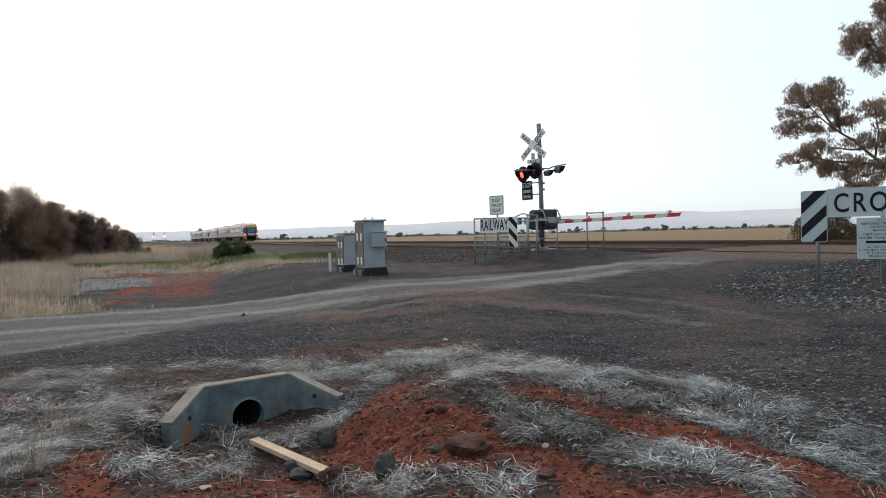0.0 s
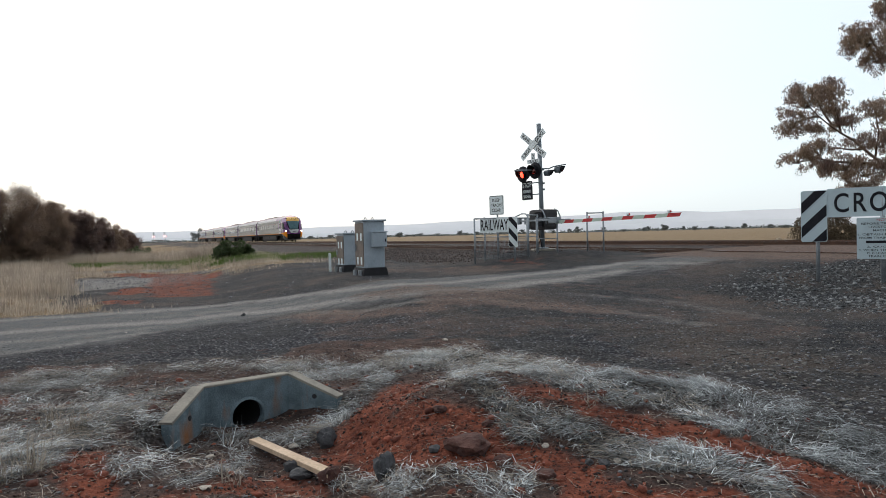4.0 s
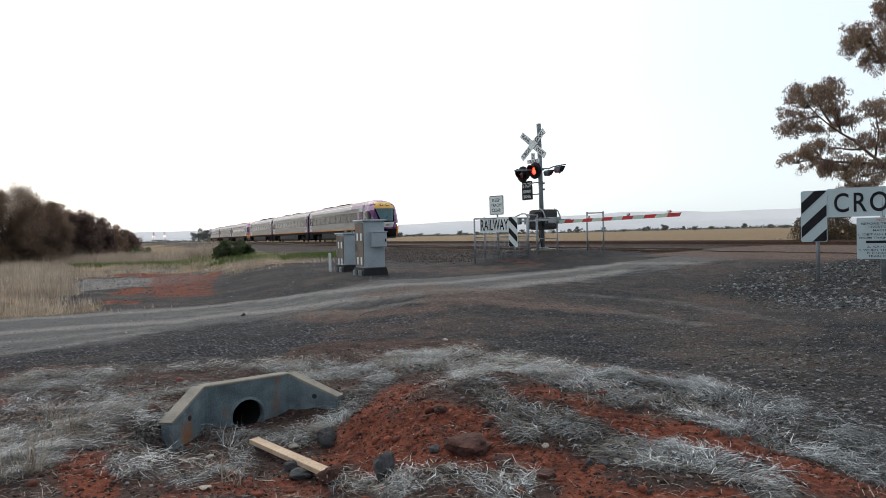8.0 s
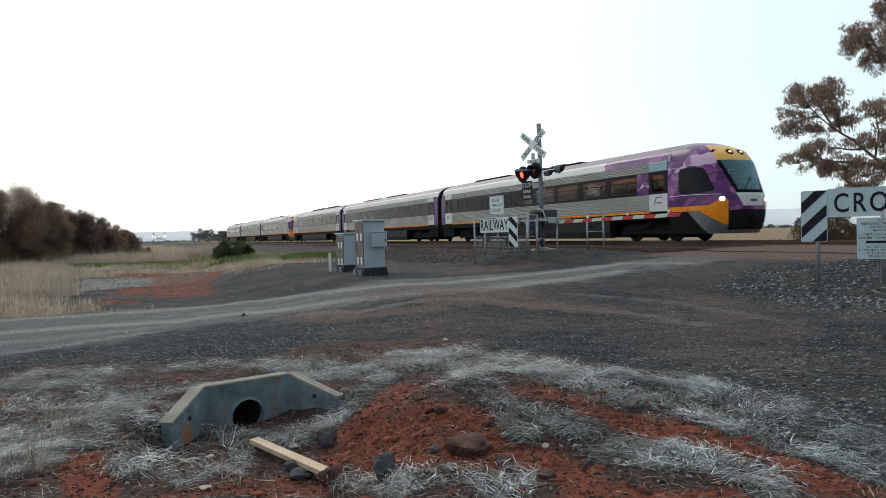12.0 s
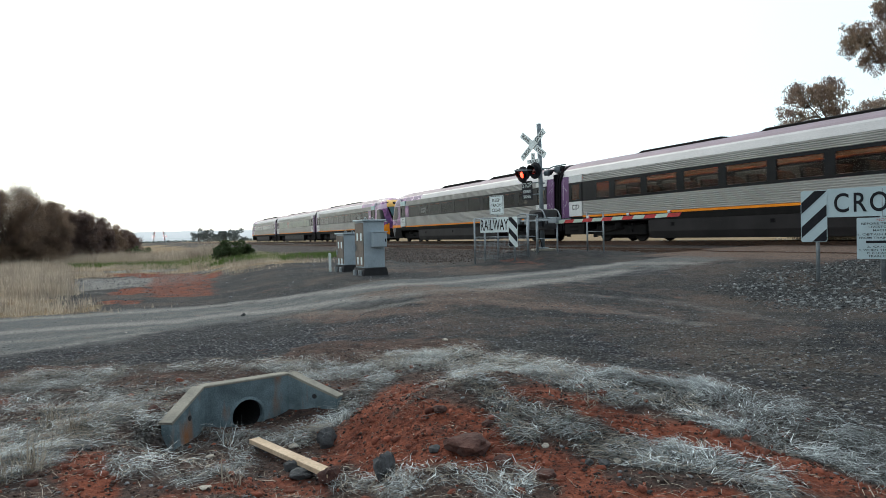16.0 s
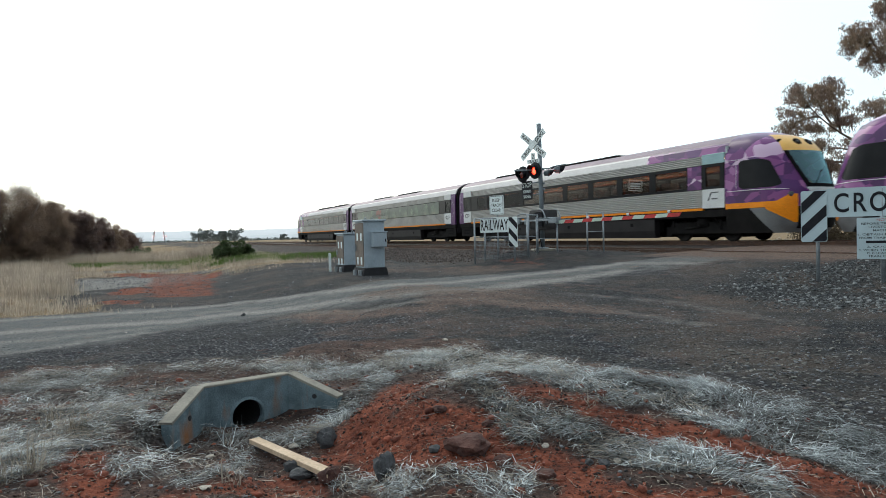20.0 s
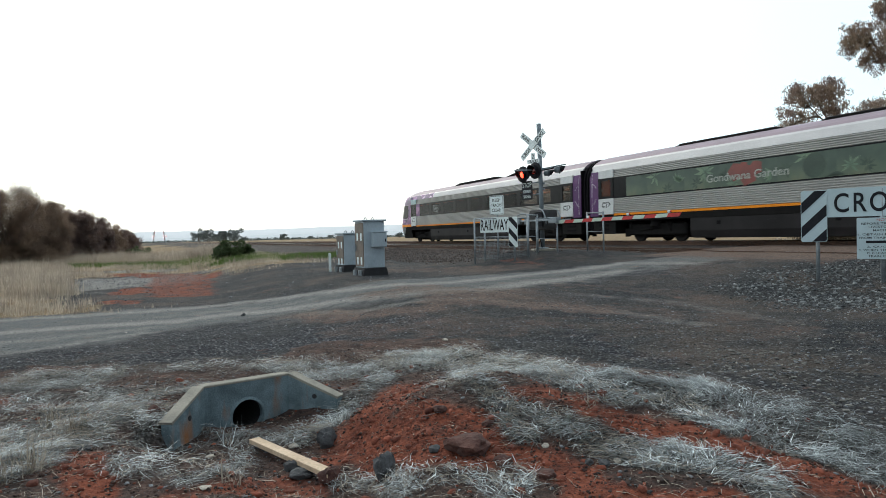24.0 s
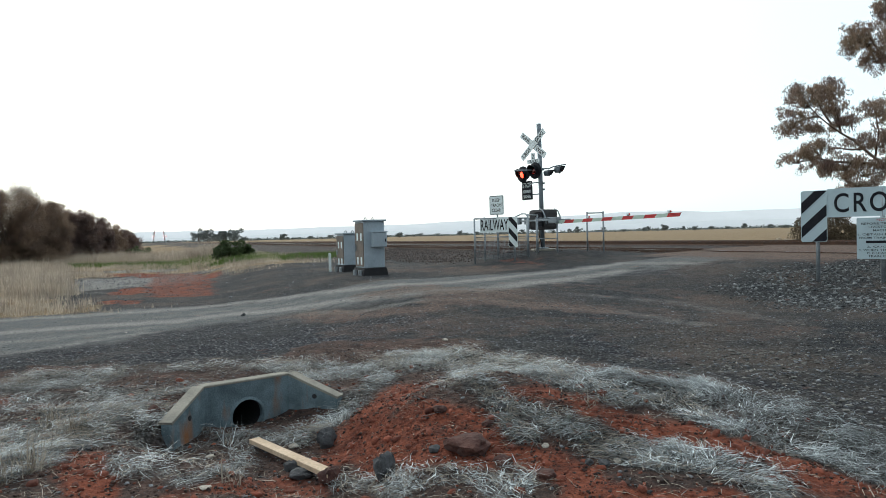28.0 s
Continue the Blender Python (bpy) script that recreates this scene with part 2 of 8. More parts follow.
def lathe(profile, n=16, bm=None, m=None):
    """Turns (radius, height) pairs round z."""
    b = bmesh.new()
    rings = [[b.verts.new((r * math.cos(2 * math.pi * k / n), r * math.sin(2 * math.pi * k / n), z)) for k in range(n)] for r, z in profile]
    for a, c in zip(rings, rings[1:]):
        for k in range(n):
            f = b.faces.new((a[k], a[(k + 1) % n], c[(k + 1) % n], c[k]))
            f.smooth = True
    b.faces.new(rings[0][::-1])
    b.faces.new(rings[-1])
    if m is not None:
        bmesh.ops.transform(b, matrix=m, verts=b.verts)
    return merge(bm, b)


def slab(outline, y0, y1, bm=None, m=None, bevel=0.0):
    """A plate: an outline in x and z, thick from y0 to y1."""
    b = bmesh.new()
    f = b.faces.new([b.verts.new((x, y0, z)) for x, z in outline])
    r = bmesh.ops.extrude_face_region(b, geom=[f])
    bmesh.ops.translate(b, vec=(0, y1 - y0, 0), verts=[v for v in r["geom"] if isinstance(v, bmesh.types.BMVert)])
    bmesh.ops.recalc_face_normals(b, faces=b.faces)
    if bevel:
        bmesh.ops.bevel(b, geom=b.edges[:], offset=bevel, segments=1, affect="EDGES")
    if m is not None:
        bmesh.ops.transform(b, matrix=m, verts=b.verts)
    return merge(bm, b)


def round_rect(x0, x1, z0, z1, r, n=4):
    out = []
    for cx, cz, a in ((x1 - r, z1 - r, 0), (x0 + r, z1 - r, 90), (x0 + r, z0 + r, 180), (x1 - r, z0 + r, 270)):
        for k in range(n + 1):
            t = radians(a + 90 * k / n)
            out.append((cx + r * math.cos(t), cz + r * math.sin(t)))
    return out


def lettering(name, text, height, width, material, parent, m, bold=0.0, gap=1.0):
    """Words as thin raised letters, read from local -y, fitted to a height and a width."""
    cu = bpy.data.curves.new(name, "FONT")
    cu.body, cu.align_x, cu.align_y = text, "CENTER", "CENTER"
    cu.extrude, cu.offset, cu.resolution_u, cu.space_character = 0.004, bold, 5, gap
    tmp = bpy.data.objects.new(name, cu)
    scene.collection.objects.link(tmp)
    bpy.context.view_layer.update()
    me = bpy.data.meshes.new_from_object(tmp)
    bpy.data.objects.remove(tmp)
    bpy.data.curves.remove(cu)
    xs, ys = [v.co.x for v in me.vertices], [v.co.y for v in me.vertices]
    cx, cy = (min(xs) + max(xs)) / 2, (min(ys) + max(ys)) / 2
    sx, sy = width / (max(xs) - min(xs)), height / (max(ys) - min(ys))
    for v in me.vertices:
        v.co = Vector(((v.co.x - cx) * sx, -v.co.z * 0.6, (v.co.y - cy) * sy))
    me.materials.append(material)
    ob = new(name, me)
    ob.parent = parent
    ob.matrix_basis = m
    return ob


def swarm(name, verts, faces, turns, places, material, smooth=False):
    """Many small pieces in one mesh: a base shape under a list of 3 x 3 turns and places."""
    bv, n = np.asarray(verts, dtype=np.float64), len(places)
    k = len(faces[0])
    co = np.einsum("nij,vj->nvi", turns, bv) + places[:, None, :]
    fa = np.asarray(faces)[None, :, :] + (np.arange(n) * len(bv))[:, None, None]
    me = bpy.data.meshes.new(name)
    nf = n * len(faces)
    me.vertices.add(n * len(bv))
    me.vertices.foreach_set("co", co.reshape(-1).astype(np.float32))
    me.loops.add(nf * k)
    me.loops.foreach_set("vertex_index", fa.reshape(-1).astype(np.int32))
    me.polygons.add(nf)
    me.polygons.foreach_set("loop_start", np.arange(0, nf * k, k, dtype=np.int32))
    if smooth:
        me.polygons.foreach_set("use_smooth", np.ones(nf, dtype=bool))
    me.update(calc_edges=True)
    me.materials.append(material)
    return new(name, me)


def turns_about(rng, n, size, flat=1.0, squash=(0.6, 1.0)):
    """Random turns with sizes; flat < 1 keeps pieces lying level."""
    q = rng.normal(size=(n, 4))
    q[:, 1:3] *= flat
    q /= np.linalg.norm(q, axis=1)[:, None]
    w, x, y, z = q.T
    R = np.stack([1 - 2 * (y * y + z * z), 2 * (x * y - z * w), 2 * (x * z + y * w), 2 * (x * y + z * w), 1 - 2 * (x * x + z * z), 2 * (y * z - x * w),
                  2 * (x * z - y * w), 2 * (y * z + x * w), 1 - 2 * (x * x + y * y)], axis=1).reshape(n, 3, 3)
    s = rng.uniform(*squash, size=(n, 3)) * np.asarray(size).reshape(-1, 1)
    return R * s[:, None, :]


def lump(seed):
    """A rough broken stone: the hull of a few scattered points."""
    b = bmesh.new()
    r = random.Random(seed)
    for k in range(13):
        d = Vector((r.gauss(0, 1), r.gauss(0, 1), r.gauss(0, 1))).normalized()
        b.verts.new((d.x * r.uniform(0.7, 1.15), d.y * r.uniform(0.6, 1.0), d.z * r.uniform(0.5, 0.9)))
    out = bmesh.ops.convex_hull(b, input=b.verts)
    bmesh.ops.delete(b, geom=[g for g in out["geom_interior"] if isinstance(g, bmesh.types.BMVert)], context="VERTS")
    bmesh.ops.triangulate(b, faces=b.faces)
    b.verts.index_update()
    vs, fs = [tuple(v.co) for v in b.verts], [tuple(v.index for v in f.verts) for f in b.faces]
    b.free()
    return vs, fs


LUMP_V, LUMP_F = lump(3)
BLADE_V = [(-1, 0, 0), (1, 0, 0), (-0.8, 0.5, 0.5), (0.8, 0.5, 0.5), (0, 0.1, 1.0)]
LEAF_V = [(-0.5, 0, 0), (0, -0.06, 0.5), (0.5, 0, 0), (0, 0.06, -0.5)]


# ---------------------------------------------------------------- the lie of the land
def ss(a, b, x):
    t = np.clip((x - a) / (b - a), 0, 1)
    return t * t * (3 - 2 * t)


def fuzz(x, y, s, seed=0.0):
    """Smooth unevenness from a few crossed waves, about -1 to 1."""
    a = np.sin(x * s * 1.0 + 1.7 * np.sin(y * s * 0.63 + seed) + seed * 2.1)
    b = np.sin(y * s * 1.31 - 1.4 * np.sin(x * s * 0.71 - seed) + seed)
    c = np.sin((x + y) * s * 2.3 + 2 * np.sin((x - y) * s * 1.1 + seed))
    return (a + b + 0.6 * c) / 2.6


def across(x, y):
    return NX * x + NY * y


def along(x, y):
    return UX * x + UY * y


TRACK_FAR, TRACK_NEAR = 21.26, 16.6
RAIL_FAR, RAIL_NEAR = 1.03, 0.87


def segdist(x, y, pts):
    best = np.full(np.shape(x), 1e9)
    for (x0, y0), (x1, y1) in zip(pts, pts[1:]):
        dx, dy = x1 - x0, y1 - y0
        t = np.clip(((x - x0) * dx + (y - y0) * dy) / (dx * dx + dy * dy), 0, 1)
        best = np.minimum(best, np.hypot(x - x0 - t * dx, y - y0 - t * dy))
    return best


def ground_z(x, y):
    x, y = np.asarray(x, dtype=float), np.asarray(y, dtype=float)
    d, a = across(x, y), along(x, y)
    z = 0.50 * ss(1.6, 5.6, d) * (0.32 + 0.68 * ss(8, 14, a))
    bed = 0.695 + 0.165 * ss(18.2, 19.8, d)
    z = z + (bed - z) * ss(11.5, 15.2, d)
    z = z + (0.25 - z) * ss(24.6, 28.5, d)
    # made ground of the crossing: mast apron and road ramp
    z = z + 0.09 * np.exp(-(((x - 7.6) / 1.8) ** 2 + ((y - 13.3) / 1.6) ** 2))
    z = z + 0.46 * np.exp(-(((x - 3.2) / 2.6) ** 2 + ((y - 21.6) / 2.4) ** 2))
    aa = road_a(d)
    z = z + (np.clip(0.30 + 0.055 * (d - 6), 0.2, 0.90) - z) * (1 - ss(2.4, 4.4, np.abs(a - aa))) * ss(9.0, 13.0, d) * (1 - ss(25.5, 28.5, d))
    # ditch at the culvert, bank of red clay beside it
    wall = (x + 2.27) * -0.598 + (y - 6.12) * 0.801      # behind the headwall's face
    right = (x + 1.60) * 0.33 + (y - 6.62) * 0.944
    left = -2.29 - 0.093 * (6.12 - y) - x
    inside = (1 - ss(0.07, 0.15, wall)) * (1 - ss(0.07, 0.15, right)) * (1 - ss(0.0, 0.12, left) * ss(5.3, 5.6, y))
    run = segdist(x, y, [(-1.92, 6.35), (-1.55, 5.7), (-1.1, 5.1), (-0.85, 4.5), (-0.7, 3.9)])
    run = np.minimum(run, segdist(x, y, [(-2.3, 5.75), (-1.9, 5.3), (-1.3, 5.0)]) + 0.06)
    run = np.minimum(run, segdist(x, y, [(-1.58, 6.3), (-1.25, 6.1)]) + 0.10)
    z = z - (0.238 * (1 - ss(0.22, 0.80, run)) * ss(3.2, 4.8, y)) * inside
    z = z + 0.23 * np.exp(-(((x - 0.22) / 0.68) ** 2 + ((y - 5.6) / 0.8) ** 2))
    z = z + 0.16 * np.exp(-(((x - 1.5) / 1.2) ** 2 + ((y - 5.6) / 0.8) ** 2))
    near = 1 - ss(9, 13, np.hypot(x, y))
    z = z + near * (0.025 * fuzz(x, y, 4.2, 1) + 0.015 * fuzz(x, y, 11.0, 2)) + 0.012 * fuzz(x, y, 2.1, 3) * (1 - ss(30, 60, y))
    far = ss(60, 400, np.hypot(x, y))
    return z - 0.5 * far


def road_a(d):
    """Where the road over the line runs, along the track, at a distance across."""
    return 12.9 + 0.05 * (d - 15)




# ---------------------------------------------------------------- ground
ROAD_FAR = [(-40, 0.0), (-14, 11.4), (-9.6, 14.1), (-7.1, 15.2), (-3.8, 15.5), (-1.8, 15.3), (-0.3, 16.0), (3, 17.8), (5.5, 18.8), (9.5, 20.5)]
ROAD_NEAR = [(-40, -14.0), (-12, 3.5), (-8, 7.2), (-6.1, 9.0), (-5.3, 9.8), (-4.9, 10.7), (-4.0, 12.0), (-1.5, 12.3), (-0.3, 12.6), (1, 13.2), (3, 14.6), (5.3, 15.9), (9.5, 18.0)]
SOIL_EDGE = [(-9, 7.6), (-5.5, 8.1), (-4.9, 8.7), (-3.6, 7.8), (-3.1, 7.9), (-2.4, 8.1), (-2.2, 8.8), (-1.85, 9.4), (-1.0, 9.5), (0.0, 9.1), (0.8, 8.0), (1.3, 6.9), (1.9, 5.7), (2.3, 5.25), (2.7, 4.9), (3.0, 4.3), (5, 3.2)]
RUTS_WEST = [  # paler lines that tyres have worn west of the cabinets: points, half width, share
    ([(-9.11, 13.43), (-7.78, 14.17), (-6.22, 14.83), (-4.99, 15.82), (-3.24, 15.29)], 0.33, 0.85),
    ([(-7.85, 11.56), (-6.73, 12.25), (-5.30, 12.61), (-4.36, 13.78), (-2.84, 13.38)], 0.33, 1.00),
    ([(-7.03, 10.34), (-6.14, 11.15), (-5.29, 11.63)], 0.33, 0.50),
    ([(-6.30, 9.26), (-5.84, 10.13), (-5.16, 11.13)], 0.21, 0.55),
    ([(-5.65, 13.47), (-4.58, 14.51), (-3.03, 14.26)], 0.32, 0.40),
]
RUTS_EAST = [  # the same lines where they swing up to the crossing
    ([(-3.24, 15.29), (-1.70, 14.50), (-0.44, 14.40), (0.83, 14.96), (2.36, 16.64), (4.95, 18.25)], 0.33, 0.90),
    ([(-2.84, 13.38), (-0.97, 13.14), (0.75, 13.46), (2.07, 14.64), (4.46, 16.46)], 0.33, 0.85),
    ([(-2.65, 12.45), (-1.50, 11.90), (-0.49, 12.39), (0.67, 12.26)], 0.20, 0.50),
    ([(0.67, 12.26), (2.10, 11.40), (3.00, 11.10), (3.75, 9.39)], 0.26, 0.40),
    ([(2.41, 13.04), (4.33, 12.13), (5.02, 9.49)], 0.26, 0.30),
    ([(5.00, 18.40), (5.85, 17.19), (6.38, 16.63)], 0.33, 0.70),
]
STRAW_FIELD = [  # raked dead grass west of the culvert: points, half width, thickness
    ([(-4.61, 6.85), (-4.50, 7.55), (-4.09, 7.70)], 0.47, 0.85),
    ([(-4.10, 6.49), (-3.73, 6.74), (-3.14, 6.72), (-2.78, 6.83)], 0.32, 0.80),
    ([(-3.46, 5.79), (-3.00, 5.86), (-2.46, 5.73)], 0.41, 0.90),
    ([(-3.47, 5.07), (-3.37, 5.33), (-3.02, 5.43)], 0.42, 1.00),
    ([(-3.05, 4.32), (-3.00, 4.60), (-3.15, 4.95)], 0.26, 0.95),
    ([(-2.70, 5.18), (-2.52, 5.47), (-2.40, 5.65)], 0.12, 0.75),
    ([(-2.34, 4.48), (-1.97, 4.44), (-2.08, 5.31)], 0.20, 0.50),
    ([(-4.09, 5.98), (-4.06, 6.26)], 0.13, 0.60),
]
STRAW_DITCH = [  # dead grass in and round the ditch
    ([(-1.69, 4.19), (-1.58, 4.42), (-1.72, 5.48)], 0.11, 0.70),
    ([(-2.00, 5.81), (-1.63, 5.84), (-1.25, 5.82)], 0.21, 0.70),
    ([(-1.86, 8.01), (-1.22, 7.45), (-0.65, 7.59)], 0.47, 0.80),
    ([(-1.04, 6.21), (-0.89, 6.42), (-0.62, 7.26)], 0.22, 0.90),
    ([(-0.78, 4.63), (-0.44, 4.48), (-0.27, 4.14)], 0.13, 0.60),
    ([(-0.09, 4.12), (0.20, 4.07), (0.30, 3.82)], 0.16, 0.45),
    ([(0.40, 4.32), (0.52, 4.12), (0.45, 3.82)], 0.06, 0.60),
    ([(-3.34, 7.90), (-2.95, 7.95), (-2.47, 7.76)], 0.23, 0.45),
]
STRAW_BANK = [  # dead grass over the clay bank
    ([(-0.61, 7.92), (-0.19, 7.87), (0.07, 7.68)], 0.46, 0.95),
    ([(0.08, 7.85), (0.20, 5.59), (0.36, 5.24), (0.46, 4.90), (0.56, 4.69)], 0.13, 0.95),
    ([(0.08, 7.85), (0.57, 7.30), (1.00, 6.78), (1.21, 5.59), (1.40, 5.38)], 0.43, 0.90),
    ([(0.50, 5.05), (0.79, 4.87), (1.06, 4.68)], 0.16, 0.90),
    ([(1.48, 5.33), (2.03, 5.35), (2.34, 5.03), (2.57, 4.51), (2.78, 4.14)], 0.31, 1.00),
    ([(1.84, 5.07), (2.04, 4.64), (2.25, 4.28), (2.47, 4.03), (2.52, 3.75)], 0.15, 1.00),
    ([(1.17, 4.47), (1.48, 4.21), (1.76, 4.00), (1.84, 3.69)], 0.22, 0.95),
    ([(-0.26, 6.10), (0.05, 5.43), (0.28, 5.39)], 0.07, 0.50),
]
RED_BANK = [  # bare red clay on the bank: points, half width, share
    ([(-0.37, 6.33), (-0.61, 5.55), (-0.75, 5.35)], 0.35, 1.00),
    ([(-0.26, 5.30), (-0.05, 4.99), (0.27, 4.89)], 0.18, 1.00),
    ([(-0.64, 5.21), (-0.17, 4.66), (0.14, 4.45)], 0.27, 0.95),
    ([(0.63, 5.38), (0.91, 5.25), (1.15, 5.22)], 0.19, 0.90),
    ([(1.17, 5.04), (1.46, 4.71), (1.80, 4.54), (1.99, 4.13), (2.15, 3.78)], 0.20, 1.00),
    ([(0.31, 4.56), (0.50, 4.40), (0.75, 4.20), (0.87, 3.77)], 0.20, 0.95),
    ([(0.75, 3.83), (1.15, 3.74), (1.59, 3.62)], 0.17, 0.90),
    ([(1.95, 3.71), (2.39, 3.56)], 0.14, 0.70),
]
RED_DITCH = [  # bare red clay in the ditch
    ([(-2.72, 4.74), (-2.34, 4.23), (-2.19, 4.05)], 0.15, 1.00),
    ([(-1.39, 4.17), (-1.17, 4.77), (-0.93, 4.55)], 0.18, 0.55),
    ([(-3.46, 5.79), (-3.22, 5.81)], 0.14, 0.80),
    ([(-4.37, 6.39), (-4.04, 6.39)], 0.28, 0.40),
    ([(-1.64, 4.07), (-1.70, 3.96)], 0.11, 0.50),
]
RED_ROADSIDE = [  # bare red clay beyond the road
    ([(-8.08, 18.72), (-10.63, 24.76), (-13.15, 30.92)], 0.52, 0.58),
    ([(-7.50, 18.59), (-9.85, 24.58), (-12.09, 30.45)], 0.52, 0.58),
    ([(-6.97, 18.47), (-9.12, 24.31), (-10.73, 28.91)], 0.52, 0.58),
    ([(-9.50, 20.02), (-10.34, 21.99)], 0.54, 0.80),
    ([(-14.83, 29.95), (-16.18, 32.98)], 0.76, 0.85),
    ([(-12.94, 28.73), (-14.39, 32.21)], 0.61, 0.90),
    ([(-9.17, 25.96), (-10.01, 28.72)], 0.37, 0.80),
    ([(-8.57, 16.68), (-8.87, 17.38)], 0.27, 0.60),
    ([(-7.95, 16.53), (-8.22, 17.22)], 0.26, 0.60),
    ([(1.97, 19.78), (2.66, 19.24)], 0.30, 0.30),
]
BROWN = [  # tan and brown dust trodden over the gravel: points, half width, share
    ([(-2.60, 12.22), (-1.45, 11.42), (-0.27, 11.66)], 0.44, 0.90),
    ([(-1.00, 13.57), (0.16, 13.21), (1.27, 12.96)], 0.76, 0.80),
    ([(-0.07, 12.32), (1.16, 11.84), (2.57, 11.32)], 0.48, 0.90),
    ([(-1.80, 9.12), (-0.84, 8.99), (0.24, 8.58)], 0.38, 0.90),
    ([(0.43, 8.12), (0.89, 7.27)], 0.15, 0.80),
    ([(-1.31, 10.28), (0.11, 9.94), (1.38, 9.85)], 0.78, 0.50),
    ([(1.35, 9.59), (2.27, 8.42), (2.42, 6.82)], 0.35, 0.35),
    ([(1.38, 6.93), (1.61, 6.41), (2.16, 5.68)], 0.34, 0.80),
    ([(2.90, 11.47), (4.10, 10.27), (4.77, 8.34)], 0.73, 0.50),
    ([(2.62, 14.16), (4.65, 13.04), (5.89, 11.14)], 0.53, 0.45),
    ([(-1.42, 19.43), (0.24, 18.77), (1.85, 18.63)], 0.99, 0.60),
]
DARK = [  # dark blue-black gravel: points, half width, share
    ([(-5.71, 8.60), (-4.92, 9.70), (-4.31, 10.92), (-3.36, 11.54)], 0.75, 0.80),
    ([(-3.54, 8.95), (-2.55, 9.60), (-1.24, 10.42)], 1.26, 1.00),
    ([(1.81, 9.84), (1.89, 8.04), (2.32, 6.88)], 0.19, 0.90),
    ([(1.31, 13.34), (2.34, 12.71), (2.83, 12.44)], 0.46, 0.60),
    ([(2.48, 5.85), (2.89, 5.48), (3.14, 4.98)], 0.29, 0.70),
    ([(3.85, 16.86), (5.29, 14.81), (6.34, 13.04)], 0.52, 0.50),
]


def masks(x, y):
    """Shares of red clay, road dust, dead grass, gold field, green verge, ballast, soil and wheel ruts."""
    d, a = across(x, y), along(x, y)
    w1, w2 = fuzz(x, y, 3.1, 5), fuzz(x, y, 9.0, 7)
    w3 = fuzz(x, y, 1.3, 9) * ss(12, 18, y)
    w1 = w1 + 0.9 * w3
    red = np.zeros(np.shape(x))
    for pts, hw, k in RED_BANK + RED_DITCH + RED_ROADSIDE:
        e = segdist(x, y, pts) / hw + 0.30 * w1 + 0.28 * w2
        red = np.maximum(red, k * (1 - ss(0.35, 1.35, e)))
    up = np.interp(x, [p[0] for p in ROAD_FAR], [p[1] for p in ROAD_FAR])
    lo = np.interp(x, [p[0] for p in ROAD_NEAR], [p[1] for p in ROAD_NEAR])
    road = (1 - ss(-0.5, 0.5, y - up + 0.25 * w1)) * ss(-1.2, 1.7, y - lo + 0.45 * w1 + 0.2 * w2) * (0.92 + 0.08 * w2)
    rut = np.zeros(np.shape(x))
    for pts, hw, k in RUTS_WEST + RUTS_EAST:
        rut = np.maximum(rut, k * np.exp(-(segdist(x, y, pts) / hw + 0.12 * w1) ** 2))
    over = (1 - ss(2.9, 3.7, np.abs(a - road_a(d)) + 0.2 * w1)) * ss(13, 15, d) * (1 - ss(26, 29, d))
    road = np.maximum(road, over * 0.40)
    rut = np.maximum(rut, over * 0.12)
    straw = np.zeros(np.shape(x))
    for pts, hw, k in STRAW_FIELD + STRAW_DITCH + STRAW_BANK:
        e = segdist(x, y, pts) / hw + 0.30 * w1 + 0.22 * w2
        straw = np.maximum(straw, k * (1 - ss(0.5, 1.3, e)))
    ash = 1 - ss(0.3, 1.4, np.hypot((x + 12.5) / 3.4, (y - 26.0) / 5.2) + 0.3 * w1 + 0.3 * w2)
    ash = np.maximum(ash, 1 - ss(0.6, 1.3, segdist(x, y, [(-19.5, 34.5), (-15.2, 35.0)]) / 1.5 + 0.2 * w1))
    gold = ss(26.5, 29, d)
    grass = (1 - ss(-0.6, 0.8, d + 0.5 * w1)) * ss(15.0, 17.5, a + 0.03 * x)
    grass = np.maximum(grass, ss(25, 31, a + w1) * (1 - ss(6.5, 8.5, d)))
    grass = grass * ss(0.85, 1.2, np.hypot((x + 0.44 * (y - 23.5) + 10.4) / 3.6, (y - 23.5) / 8.5) + 0.2 * w1)
    gold = np.maximum(gold, grass * 0.85)
    gold = np.maximum(gold, ss(-14, -20, d) * ss(5, 9, np.hypot(x, y)))
    strip = np.maximum(1 - ss(0.5, 1.3, segdist(x, y, [(-26.0, 43.6), (-22.0, 43.0), (-18.6, 42.8)]) / 1.3 + 0.3 * w1), 1 - ss(0.5, 1.3, segdist(x, y, [(-11.0, 34.4), (-7.5, 32.5), (-6.5, 36)]) / 1.2 + 0.3 * w1))
    green = np.maximum(0.7 * grass * ss(36, 42, a) * (1 - ss(50, 58, a)) * ss(-2, 3, d + w1) * np.clip(0.25 + 0.5 * w2, 0, 1), strip)
    gold = gold * (1 - 0.9 * ash)
    bal = np.maximum(ss(12.8, 14.2, d), ss(8.8, 11.0, d + 0.6 * w1) * ss(17.5, 20, a)) * (1 - ss(25.2, 26.5, d)) * (1 - over)
    bal = bal * (1 - (1 - ss(4.2, 5.4, np.abs(a - road_a(d)))) * (1 - ss(14.8, 15.4, d)))
    edge = np.interp(x, [p[0] for p in SOIL_EDGE], [p[1] for p in SOIL_EDGE])
    soil = (1 - ss(-0.5, 0.5, y - edge + 0.5 * w1 + 0.25 * w2)) * ss(-12, -8, x)
    dark = np.zeros(np.shape(x))
